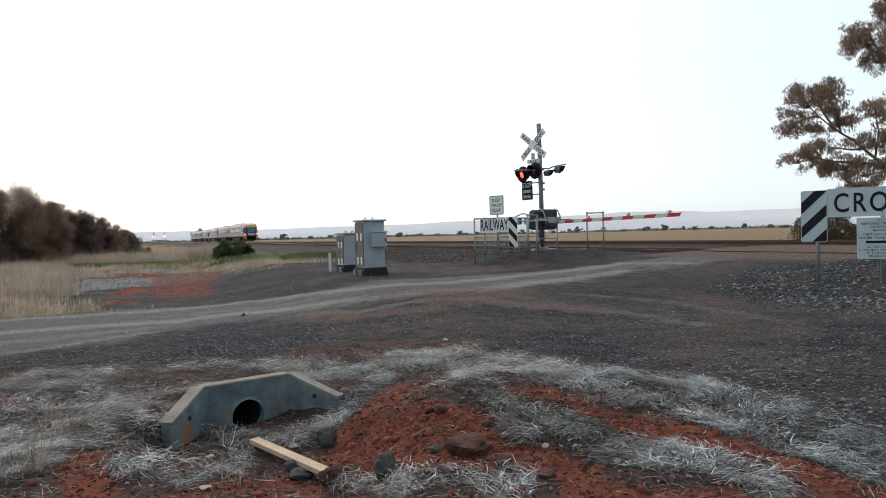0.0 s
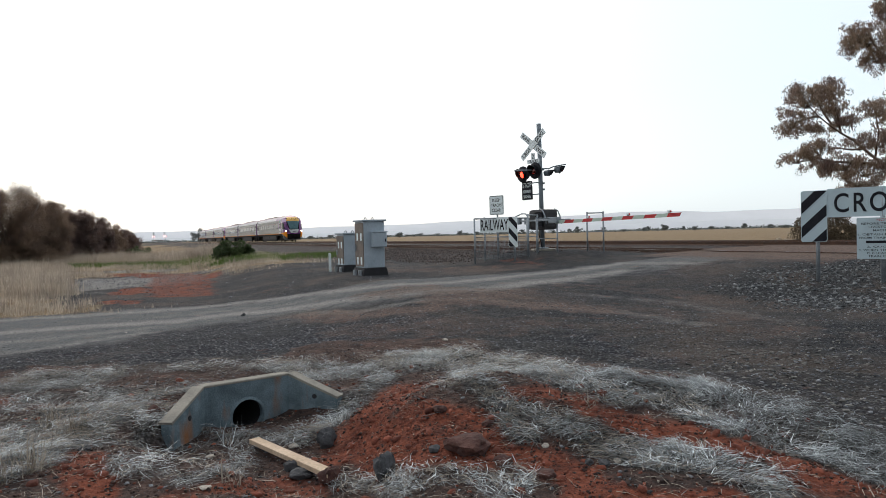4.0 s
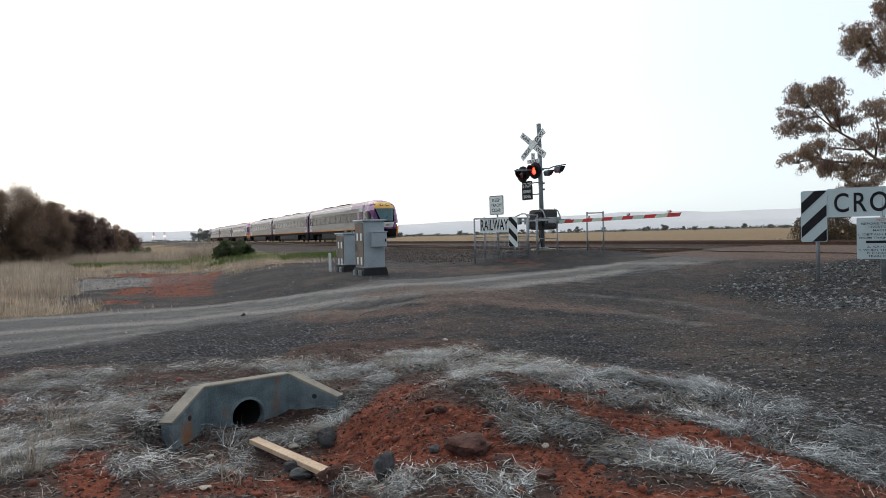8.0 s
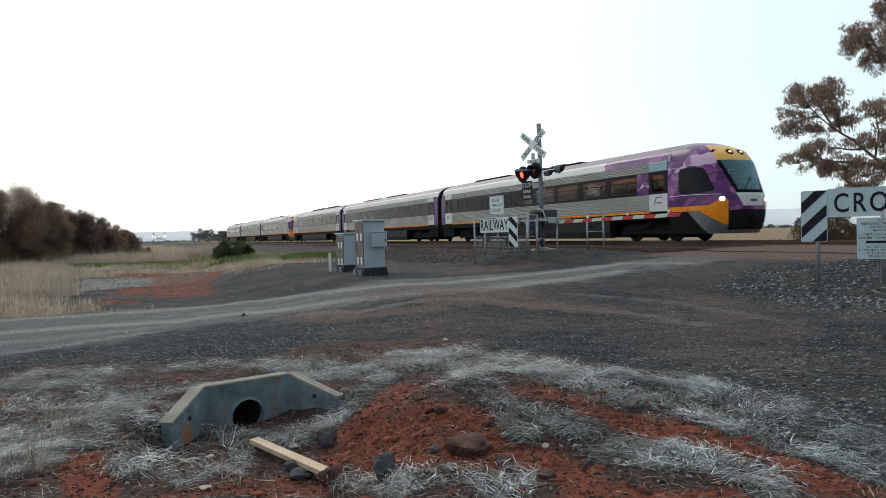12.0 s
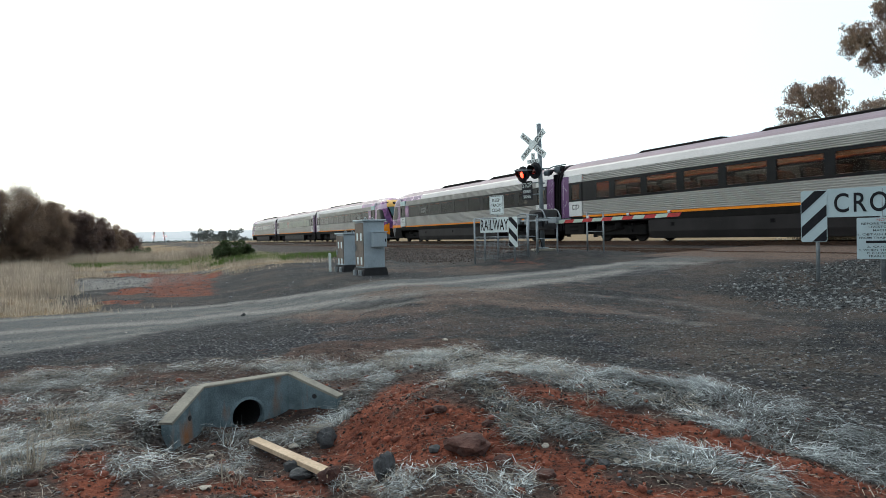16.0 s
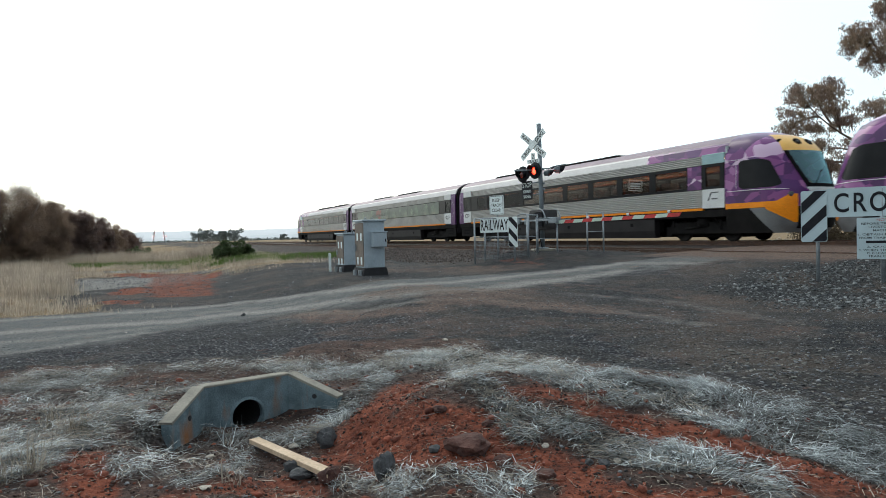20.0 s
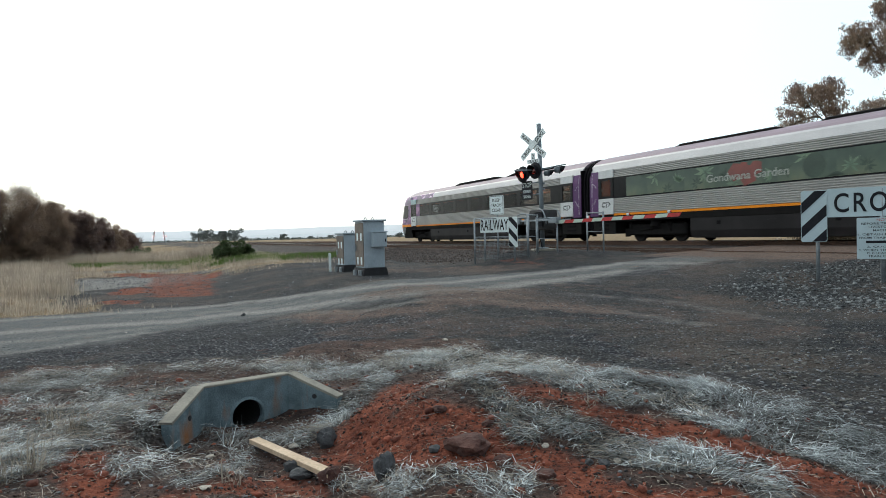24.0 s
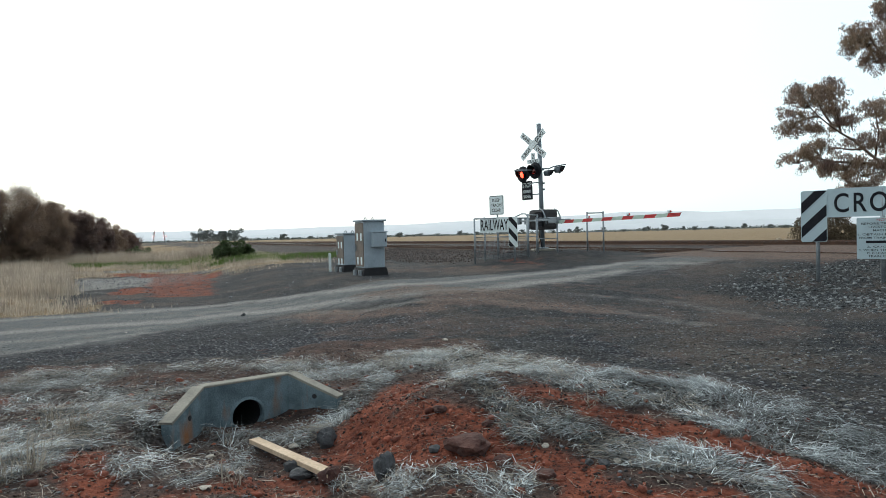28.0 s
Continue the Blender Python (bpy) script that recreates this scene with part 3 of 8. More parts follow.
    for pts, hw, k in DARK:
        dark = np.maximum(dark, k * (1 - ss(0.3, 1.4, segdist(x, y, pts) / hw + 0.35 * w1 + 0.25 * w2)))
    brown = 1.1 * over
    for pts, hw, k in BROWN:
        brown = np.maximum(brown, k * (1 - ss(0.3, 1.6, segdist(x, y, pts) / hw + 0.4 * w1 + 0.25 * w2)))
    rut = np.maximum(rut, ash * 0.9)
    return red, road, np.maximum(straw, ash * 0.35), gold, green, bal, soil, rut, dark, brown


def spread(lo, hi, fine_lo, fine_hi, step, grow):
    """Grid lines: even where the place is seen close, wider and wider outside."""
    v = list(np.arange(fine_lo, fine_hi + 1e-6, step))
    s = step
    while v[-1] < hi:
        s *= grow
        v.append(v[-1] + s)
    s, w = step, [v[0]]
    while w[-1] > lo:
        s *= grow
        w.append(w[-1] - s)
    return np.array(w[:0:-1] + v)


def ground_material():
    m = bpy.data.materials.new("earth_and_gravel")
    m.use_nodes = True
    n, l = m.node_tree.nodes, m.node_tree.links
    b = n["Principled BSDF"]
    b.inputs["Roughness"].default_value = 0.95
    b.inputs["Specular IOR Level"].default_value = 0.2
    co = n.new("ShaderNodeTexCoord")

    def nz(scale, detail=6, rough=0.6):
        k = n.new("ShaderNodeTexNoise")
        k.inputs["Scale"].default_value, k.inputs["Detail"].default_value, k.inputs["Roughness"].default_value = scale, detail, rough
        l.new(co.outputs["Object"], k.inputs["Vector"])
        return k.outputs["Fac"]

    def ramp(src, stops):
        k = n.new("ShaderNodeValToRGB")
        while len(k.color_ramp.elements) < len(stops):
            k.color_ramp.elements.new(0.5)
        for e, (p, c) in zip(k.color_ramp.elements, stops):
            e.position, e.color = p, (*c, 1)
        l.new(src, k.inputs[0])
        return k.outputs[0]

    def mix(f, a, c, kind="MIX"):
        k = n.new("ShaderNodeMix")
        k.data_type, k.blend_type = "RGBA", kind
        if isinstance(f, float):
            k.inputs[0].default_value = f
        else:
            l.new(f, k.inputs[0])
        l.new(a, k.inputs[6])
        l.new(c, k.inputs[7])
        return k.outputs[2]

    def mask(attr, ch, soft=0.35, lo=0.35, hi=0.65):
        at = n.new("ShaderNodeAttribute")
        at.attribute_name = attr
        sp = n.new("ShaderNodeSeparateColor")
        l.new(at.outputs["Color"], sp.inputs[0])
        ad = n.new("ShaderNodeMath")
        ad.operation = "ADD"
        l.new(sp.outputs[ch], ad.inputs[0])
        nn = n.new("ShaderNodeMapRange")
        nn.inputs[1].default_value, nn.inputs[2].default_value = 0.25, 0.75
        nn.inputs[3].default_value, nn.inputs[4].default_value = -soft, soft
        l.new(mid, nn.inputs[0])
        l.new(nn.outputs[0], ad.inputs[1])
        r = n.new("ShaderNodeMapRange")
        r.inputs[1].default_value, r.inputs[2].default_value = lo, hi
        l.new(ad.outputs[0], r.inputs[0])
        return r.outputs[0]

    broad, mid, fine, grit = nz(0.45), nz(3.0), nz(22, 5), nz(95, 3, 0.7)
    vor = n.new("ShaderNodeTexVoronoi")
    vor.inputs["Scale"].default_value = 42
    l.new(co.outputs["Object"], vor.inputs["Vector"])
    vsep = n.new("ShaderNodeSeparateColor")
    l.new(vor.outputs["Color"], vsep.inputs[0])
    base = mix(0.45, ramp(broad, [(0.40, (0.012, 0.014, 0.018)), (0.50, (0.036, 0.034, 0.033)), (0.60, (0.098, 0.074, 0.058))]),
               ramp(vsep.outputs[0], [(0.0, (0.010, 0.011, 0.013)), (0.5, (0.034, 0.036, 0.041)), (0.86, (0.085, 0.088, 0.092)), (1.0, (0.22, 0.22, 0.215))]))
    road_c = mix(0.45, ramp(fine, [(0.32, (0.065, 0.070, 0.074)), (0.52, (0.150, 0.158, 0.162)), (0.70, (0.25, 0.258, 0.26))]),
                 ramp(mid, [(0.36, (0.075, 0.081, 0.086)), (0.55, (0.12, 0.119, 0.113)), (0.70, (0.17, 0.145, 0.118))]))
    rut_c = ramp(fine, [(0.30, (0.13, 0.127, 0.121)), (0.52, (0.275, 0.266, 0.25)), (0.70, (0.39, 0.378, 0.355))])
    soil_c = ramp(mix(0.5, fine, mid), [(0.33, (0.018, 0.014, 0.013)), (0.46, (0.056, 0.039, 0.034)), (0.56, (0.096, 0.060, 0.050)), (0.68, (0.17, 0.116, 0.096))])
    red_c = ramp(mix(0.5, fine, mid), [(0.33, (0.040, 0.016, 0.012)), (0.46, (0.145, 0.044, 0.026)), (0.64, (0.29, 0.090, 0.050))])
    straw_c = ramp(fine, [(0.32, (0.020, 0.018, 0.017)), (0.5, (0.070, 0.067, 0.064)), (0.70, (0.18, 0.18, 0.175))])
    gold_c = ramp(mix(0.5, broad, fine), [(0.34, (0.15, 0.108, 0.064)), (0.5, (0.235, 0.168, 0.095)), (0.66, (0.29, 0.215, 0.125))])
    green_c = ramp(mix(0.5, fine, mid), [(0.34, (0.05, 0.07, 0.028)), (0.55, (0.11, 0.13, 0.05)), (0.68, (0.20, 0.19, 0.085))])
    bal_c = ramp(vsep.outputs[1], [(0.0, (0.022, 0.018, 0.017)), (0.6, (0.055, 0.045, 0.042)), (1.0, (0.12, 0.105, 0.10))])
    dark_c = ramp(vsep.outputs[1], [(0.0, (0.007, 0.008, 0.012)), (0.55, (0.019, 0.021, 0.028)), (0.85, (0.06, 0.064, 0.073)), (1.0, (0.22, 0.22, 0.22))])
    c = mix(mask("bare", 2, 0.3, 0.2, 1.0), base, dark_c)
    c = mix(mask("earth", 1, 0.25, 0.2, 0.8), c, road_c)
    c = mix(mask("bare", 1, 0.22, 0.15, 0.95), c, rut_c)
    brown_c = ramp(fine, [(0.32, (0.062, 0.043, 0.036)), (0.52, (0.150, 0.106, 0.086)), (0.70, (0.24, 0.178, 0.146))])
    c = mix(mask("dust", 0, 0.35, 0.25, 1.1), c, brown_c)
    c = mix(mask("growth", 2, 0.2), c, bal_c)
    c = mix(mask("bare", 0, 0.3, 0.2, 0.8), c, soil_c)
    c = mix(mask("earth", 0, 0.32, 0.15, 0.7), c, red_c)
    c = mix(mask("earth", 2, 0.4, 0.3, 0.85), c, straw_c)
    c = mix(mask("growth", 0), c, gold_c)
    c = mix(mask("growth", 1), c, green_c)
    l.new(c, b.inputs["Base Color"])
    hmix = mix(0.5, fine, vor.outputs["Distance"])
    hm2 = mix(0.4, hmix, grit)
    bp = n.new("ShaderNodeBump")
    bp.inputs["Strength"].default_value, bp.inputs["Distance"].default_value = 1.0, 0.05
    l.new(hm2, bp.inputs["Height"])
    l.new(bp.outputs[0], b.inputs["Normal"])
    return m


def make_ground():
    xs = spread(-4500, 4500, -13, 12, 0.08, 1.09)
    ys = spread(-4500, 4700, 2.2, 24, 0.08, 1.09)
    X, Y = np.meshgrid(xs, ys)
    Z = ground_z(X, Y)
    nx, ny = len(xs), len(ys)
    me = bpy.data.meshes.new("ground")
    me.vertices.add(nx * ny)
    me.vertices.foreach_set("co", np.stack([X, Y, Z], -1).reshape(-1).astype(np.float32))
    i = (np.arange(ny - 1)[:, None] * nx + np.arange(nx - 1)[None, :]).reshape(-1)
    q = np.stack([i, i + 1, i + nx + 1, i + nx], 1)
    # the drain's mouth is left open behind the headwall
    cx, cy = X.reshape(-1)[i] + 0.04, Y.reshape(-1)[i] + 0.04
    wall, side = (cx + 2.27) * -0.598 + (cy - 6.12) * 0.801, (cx + 2.27) * 0.801 + (cy - 6.12) * 0.598
    q = q[~((wall > 0.0) & (wall < 0.34) & (side > 0.17) & (side < 0.65))]
    me.loops.add(q.size)
    me.loops.foreach_set("vertex_index", q.reshape(-1).astype(np.int32))
    me.polygons.add(len(q))
    me.polygons.foreach_set("loop_start", np.arange(0, q.size, 4, dtype=np.int32))
    me.polygons.foreach_set("use_smooth", np.ones(len(q), dtype=bool))
    me.update(calc_edges=True)
    red, road, straw, gold, green, bal, soil, rut, dark, brown = masks(X, Y)
    one = np.ones(nx * ny)
    for nm, ch in (("earth", (red, road, straw)), ("growth", (gold, green, bal)), ("bare", (soil, rut, dark)), ("dust", (brown, brown, brown))):
        at = me.color_attributes.new(nm, "FLOAT_COLOR", "POINT")
        at.data.foreach_set("color", np.stack([*(c.reshape(-1) for c in ch), one], 1).reshape(-1).astype(np.float32))
    me.materials.append(ground_material())
    return tagged(new("ground", me), "dry gravelly earth with red clay, dead grass and far golden paddocks", "ground", kind="structure")


make_ground()


def make_hills():
    """Low hazy ranges beyond the plain, rising towards the east."""
    lie = [-60, -30, -22, -14, -2, 2, 18, 28, 45, 60]
    # pale colour and emission of each range stand in for distance haze
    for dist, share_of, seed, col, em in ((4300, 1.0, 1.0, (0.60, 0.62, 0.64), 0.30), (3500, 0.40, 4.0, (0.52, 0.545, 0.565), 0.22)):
        b = bmesh.new()
        prev = None
        for k in range(0, 361):
            deg = -60 + 120 * k / 360
            th, s = radians(deg), k / 360
            h = float(np.interp(deg, lie, [40, 52, 58, 66, 82, 84, 116, 108, 90, 60])) * share_of * dist / 4300
            h *= 1 + 0.05 * math.sin(s * 23 + seed) + 0.035 * math.sin(s * 57 + seed * 3) + 0.018 * math.sin(s * 151 + seed)
            a = b.verts.new((dist * math.sin(th), dist * math.cos(th), -8))
            c = b.verts.new((dist * math.sin(th) * 1.02, dist * math.cos(th) * 1.02, max(2, h)))
            e = b.verts.new((dist * math.sin(th) * 1.045, dist * math.cos(th) * 1.045, -8))
            if prev:
                for p, q in ((prev[0:2], (a, c)), (prev[1:3], (c, e))):
                    b.faces.new((p[0], q[0], q[1], p[1])).smooth = True
            prev = (a, c, e)
        ob = part("hill_range", b, mat("haze_coloured_hills", col, tuple(v * 0.97 for v in col), 0.002, 1.0, 0, 0.0, 0.01, emit=em, spec=0.0, grain=0.02))
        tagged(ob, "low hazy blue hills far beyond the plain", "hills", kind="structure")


make_hills()


# ---------------------------------------------------------------- railway track
def track_m(d, z, a=0.0):
    """A pose on the track: x along it towards the camera's side of travel, y across it away."""
    return Matrix.Translation((NX * d + UX * a, NY * d + UY * a, z)) @ pose(0, 0, 0, 0, 0, TILT - 90)


def make_track(d, z, label):
    t = thing("railway_track", track_m(d, z), label, "railway track", "tracks of the line", "structure")
    prof = [(-0.07, -0.16), (0.07, -0.16), (0.07, -0.145), (0.012, -0.12), (0.012, -0.045), (0.035, -0.035), (0.035, 0), (-0.035, 0), (-0.035, -0.035), (-0.012, -0.045), (-0.012, -0.12), (-0.07, -0.145)]
    for side in (-0.8, 0.8):
        b = bmesh.new()
        for x0, x1 in ((-420, -60), (-60, 60), (60, 300)):
            r0 = [b.verts.new((x0, side + y, zz)) for y, zz in prof]
            r1 = [b.verts.new((x1, side + y, zz)) for y, zz in prof]
            for k in range(len(prof)):
                f = b.faces.new((r0[k], r0[(k + 1) % 12], r1[(k + 1) % 12], r1[k]))
                f.material_index = 1 if k == 6 else 0
            b.faces.new(r0[::-1])
            b.faces.new(r1)
        bmesh.ops.recalc_face_normals(b, faces=b.faces)
        part("rail", b, [M["rail"], M["rail_top"]], t)
    sl = box(-0.12, 0.12, -1.3, 1.3, -0.40, -0.165, 0.02)
    me = bpy.data.meshes.new("sleeper")
    sl.to_mesh(me)
    sl.free()
    me.materials.append(M["sleeper"])
    for k in range(-130, 20):
        a = k * 0.685
        share("sleeper", me, t, pose(a, 0, 0, 0, 0, 0.6 * math.sin(k * 1.7)))
    return t


make_track(TRACK_FAR, RAIL_FAR, "rusty broad gauge railway track on brown ballast")
make_track(TRACK_NEAR, RAIL_NEAR, "nearer rusty railway track on brown stone ballast")


# ---------------------------------------------------------------- level crossing
def tie_down(x, y):
    return float(ground_z(x, y))


def hoarding(name, w, h, parent, m, r=0.03):
    """A white sheet sign with rounded corners and a folded back."""
    return part(name, slab(round_rect(-w / 2, w / 2, -h / 2, h / 2, r), -0.006, 0.006, m=m), M["white_sheet"], parent)


def stripes(parent, x0, x1, z0, z1, lean, m, n=3, name="stripe"):
    """Slanting black bars clipped to a board."""
    w, h = x1 - x0, z1 - z0
    step = (w + h) / n
    for k in range(n):
        lo, hi = k * step + step * 0.06, k * step + step * 0.52
        # region lo <= u + v <= hi in a box of w by h
        pts = []
        for s in (lo, hi):
            p = (max(0, s - h), min(h, s)) if s <= w + h else None
            q = (min(w, s), max(0, s - w))
            pts.append((p, q))
        (p0, q0), (p1, q1) = pts
        poly = [p0]
        if p0[0] == 0 and p1[0] > 0:
            poly.append((0, h))
        poly.append(p1)
        poly.append(q1)
        if q1[1] > 0 and q0[1] == 0:
            poly.append((w, 0))
        poly.append(q0)
        out = [((x1 - u) if lean > 0 else (x0 + u), z0 + v) for u, v in poly]
        clean = []
        for p in out:
            if not clean or math.hypot(p[0] - clean[-1][0], p[1] - clean[-1][1]) > 1e-4:
                clean.append(p)
        if len(clean) > 2:
            part(name, slab(clean, -0.012, -0.0075, m=m), M["black_paint"], parent)


def post(name, x, y, top, parent, r=0.03, foot=0.25):
    return part(name, rod((x, y, -foot), (x, y, top), r, n=12), M["galv"], parent)


def face(az):
    """A turn so that local -y looks along a heading (degrees clockwise from the view axis, 180 faces the camera)."""
    return pose(0, 0, 0, 0, 0, 180 - az)


def make_crossing_sign():
    """The width marker with the long name board beside the road."""
    x, y = 7.55, 13.35
    t = thing("width_marker_sign", pose(x, y, tie_down(x, y), 0, 0, SIGN_TURN_R), "white crossing name board with black striped width marker on steel posts", "road sign", "width marker signs at the crossing")
    part("striped_board", slab(round_rect(-0.235, 0.235, 0.80, 1.84, 0.04), -0.006, 0.006), M["sign_grey"], t)
    stripes(t, -0.225, 0.225, 0.81, 1.83, 1, Matrix.Identity(4), 3)
    part("name_board", slab(round_rect(0.225, 2.80, 1.29, 1.86, 0.03), 0.008, 0.020), M["sign_grey"], t)
    lettering("lettering", "CROSSING", 0.385, 2.17, M["black_paint"], t, pose(1.44, 0.004, 1.572), 0.011, 1.22)
    post("post", 0.06, 0.04, 1.78, t, 0.038)
    post("post", 1.16, 0.05, 1.82, t, 0.045)
    post("post", 2.60, 0.05, 1.82, t, 0.038)
    for xx in (0.06, 1.16):
        part("clamp", box(xx - 0.06, xx + 0.06, 0.012, 0.085, 1.55, 1.60, 0.005), M["galv_old"], t)
    n = thing("notice_sign", t.matrix_basis @ pose(1.22, -0.045, 0.46), "white notice sheet with small dark lines of text", "notice sign")
    part("sheet", slab(round_rect(-0.48, 0.48, 0.0, 0.80, 0.02), -0.006, 0.006), M["sign_grey"], n)
    part("bracket", box(-0.03, 0.03, 0.006, 0.05, 0.35, 0.42, 0.004), M["galv_old"], n)
    lettering("lettering", "NOTICE", 0.052, 0.30, M["red_text"], n, pose(0.0, -0.0065, 0.755))
    rows = (("BEFORE TRAVERSING", 0.685, 0.80), ("LIVESTOCK OR", 0.62, 0.56), ("MACHINERY", 0.555, 0.42), ("1. OBTAIN PERMISSION", 0.475, 0.92), ("FROM TRAIN CONTROL", 0.41, 0.88))
    for w, z, wd in rows:
        lettering("lettering", w, 0.042, wd, M["black_paint"], n, pose(0, -0.0065, z), 0.004)
    part("text_bar", box(-0.33, 0.33, -0.010, -0.0065, 0.305, 0.355), M["black_paint"], n)
    for w, z, wd in (("2. QUOTE REF", 0.235, 0.62), ("3. WHEN THE CROSSING", 0.175, 0.90), ("IS CLEAR ADVISE", 0.115, 0.62), ("TRAIN CONTROL", 0.055, 0.58)):
        lettering("lettering", w, 0.040, wd, M["black_paint"], n, pose(0, -0.0065, z), 0.004)


SIGN_TURN_R, SIGN_TURN_L = -38.0, -38.0
make_crossing_sign()


def make_railway_sign():
    x, y = 1.64, 20.1
    t = thing("width_marker_sign", pose(x, y, tie_down(x, y), 0, 0, SIGN_TURN_L), "white railway name board with black striped width marker on posts", "road sign", "width marker signs at the crossing")
    part("name_board", slab(round_rect(-0.60, 0.57, 0.85, 1.31, 0.02), 0.008, 0.020), M["white_sheet"], t)
    lettering("lettering", "RAILWAY", 0.33, 1.0, M["black_paint"], t, pose(-0.07, 0.004, 1.08), 0.006)
    part("striped_board", slab(round_rect(0.45, 0.76, 0.40, 1.31, 0.02), -0.006, 0.006), M["white_sheet"], t)
    stripes(t, 0.46, 0.75, 0.41, 1.30, -1, Matrix.Identity(4), 3)
    post("post", -0.46, 0.05, 1.33, t, 0.03)
    post("post", 0.62, 0.05, 1.15, t, 0.03)
    k = thing("keep_clear_sign", pose(1.76, 21.2, tie_down(1.76, 21.2) + 0.0, 0, 0, SIGN_TURN_L), "white sign that asks drivers to keep tracks clear", "road sign")
    part("plate", slab(round_rect(-0.27, 0.27, 1.32, 1.94, 0.04), -0.006, 0.006), M["white_sheet"], k)
    part("border", slab(round_rect(-0.255, 0.255, 1.335, 1.925, 0.035), -0.008, -0.0065), M["black_paint"], k)
    part("panel", slab(round_rect(-0.24, 0.24, 1.35, 1.91, 0.03), -0.0105, -0.0085), M["white_sheet"], k)
    for w, z, wd in (("KEEP", 1.79, 0.29), ("TRACKS", 1.63, 0.40), ("CLEAR", 1.47, 0.34)):
        lettering("lettering", w, 0.10, wd, M["black_paint"], k, pose(0, -0.011, z), 0.004)
    post("post", 0.0, 0.04, 1.88, k, 0.03)
    return t


make_railway_sign()

M["lens_red"] = glass("red_lamp_lens", (1.0, 0.20, 0.14), 0.9, 0.08)
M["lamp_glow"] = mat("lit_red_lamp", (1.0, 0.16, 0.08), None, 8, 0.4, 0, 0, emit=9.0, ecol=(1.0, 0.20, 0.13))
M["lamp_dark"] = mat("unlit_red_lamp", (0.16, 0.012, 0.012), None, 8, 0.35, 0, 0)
FLASHERS = []


def flasher(parent, m, lit_first, disc=0.27, shell="black_paint"):
    """A round signal head: backing disc, hood, red lens and an added turning ball that stands in for the flash."""
    h = part("signal_head", lathe([(0.06, 0.26), (0.15, 0.22), (0.17, 0.0), (0.17, -0.02), (0.152, -0.02), (0.148, 0.02)], 24, m=pose(0, 0, 0, -90, 0, 0)), M[shell], parent, "round hooded flashing light head")
    h.matrix_basis = m
    part("backing_disc", lathe([(0.17, 0.05), (disc, 0.045), (disc, 0.035), (0.17, 0.035)], 28, m=pose(0, 0, 0, -90, 0, 0)), M["black_paint"], h)
    b = bmesh.new()
    rows = []
    for k in range(15):
        t = radians(-40 + 260 * k / 14)
        rows.append([b.verts.new((0.172 * math.cos(t), yy, 0.172 * math.sin(t))) for yy in (0.0, -0.13 - 0.09 * math.sin(t))])
    for a, c in zip(rows, rows[1:]):
        b.faces.new((a[0], a[1], c[1], c[0])).smooth = True
    bmesh.ops.solidify(b, geom=b.faces[:], thickness=0.006)
    part("hood", b, M["black_paint"], h)
    part("lens", lathe([(0.150, 0.0), (0.12, 0.035), (0.07, 0.052), (0.02, 0.058)], 20, m=pose(0, 0.0, 0, 90, 0, 0)), M["lens_red"], h)
    # added ball, glowing on one half; turning it stands in for the flash
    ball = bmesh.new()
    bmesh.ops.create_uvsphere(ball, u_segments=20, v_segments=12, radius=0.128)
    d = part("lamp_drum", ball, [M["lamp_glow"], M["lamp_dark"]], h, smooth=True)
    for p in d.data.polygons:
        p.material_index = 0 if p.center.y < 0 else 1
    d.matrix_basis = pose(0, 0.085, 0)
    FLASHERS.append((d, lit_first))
    return h


MAST = (3.27, 21.5)


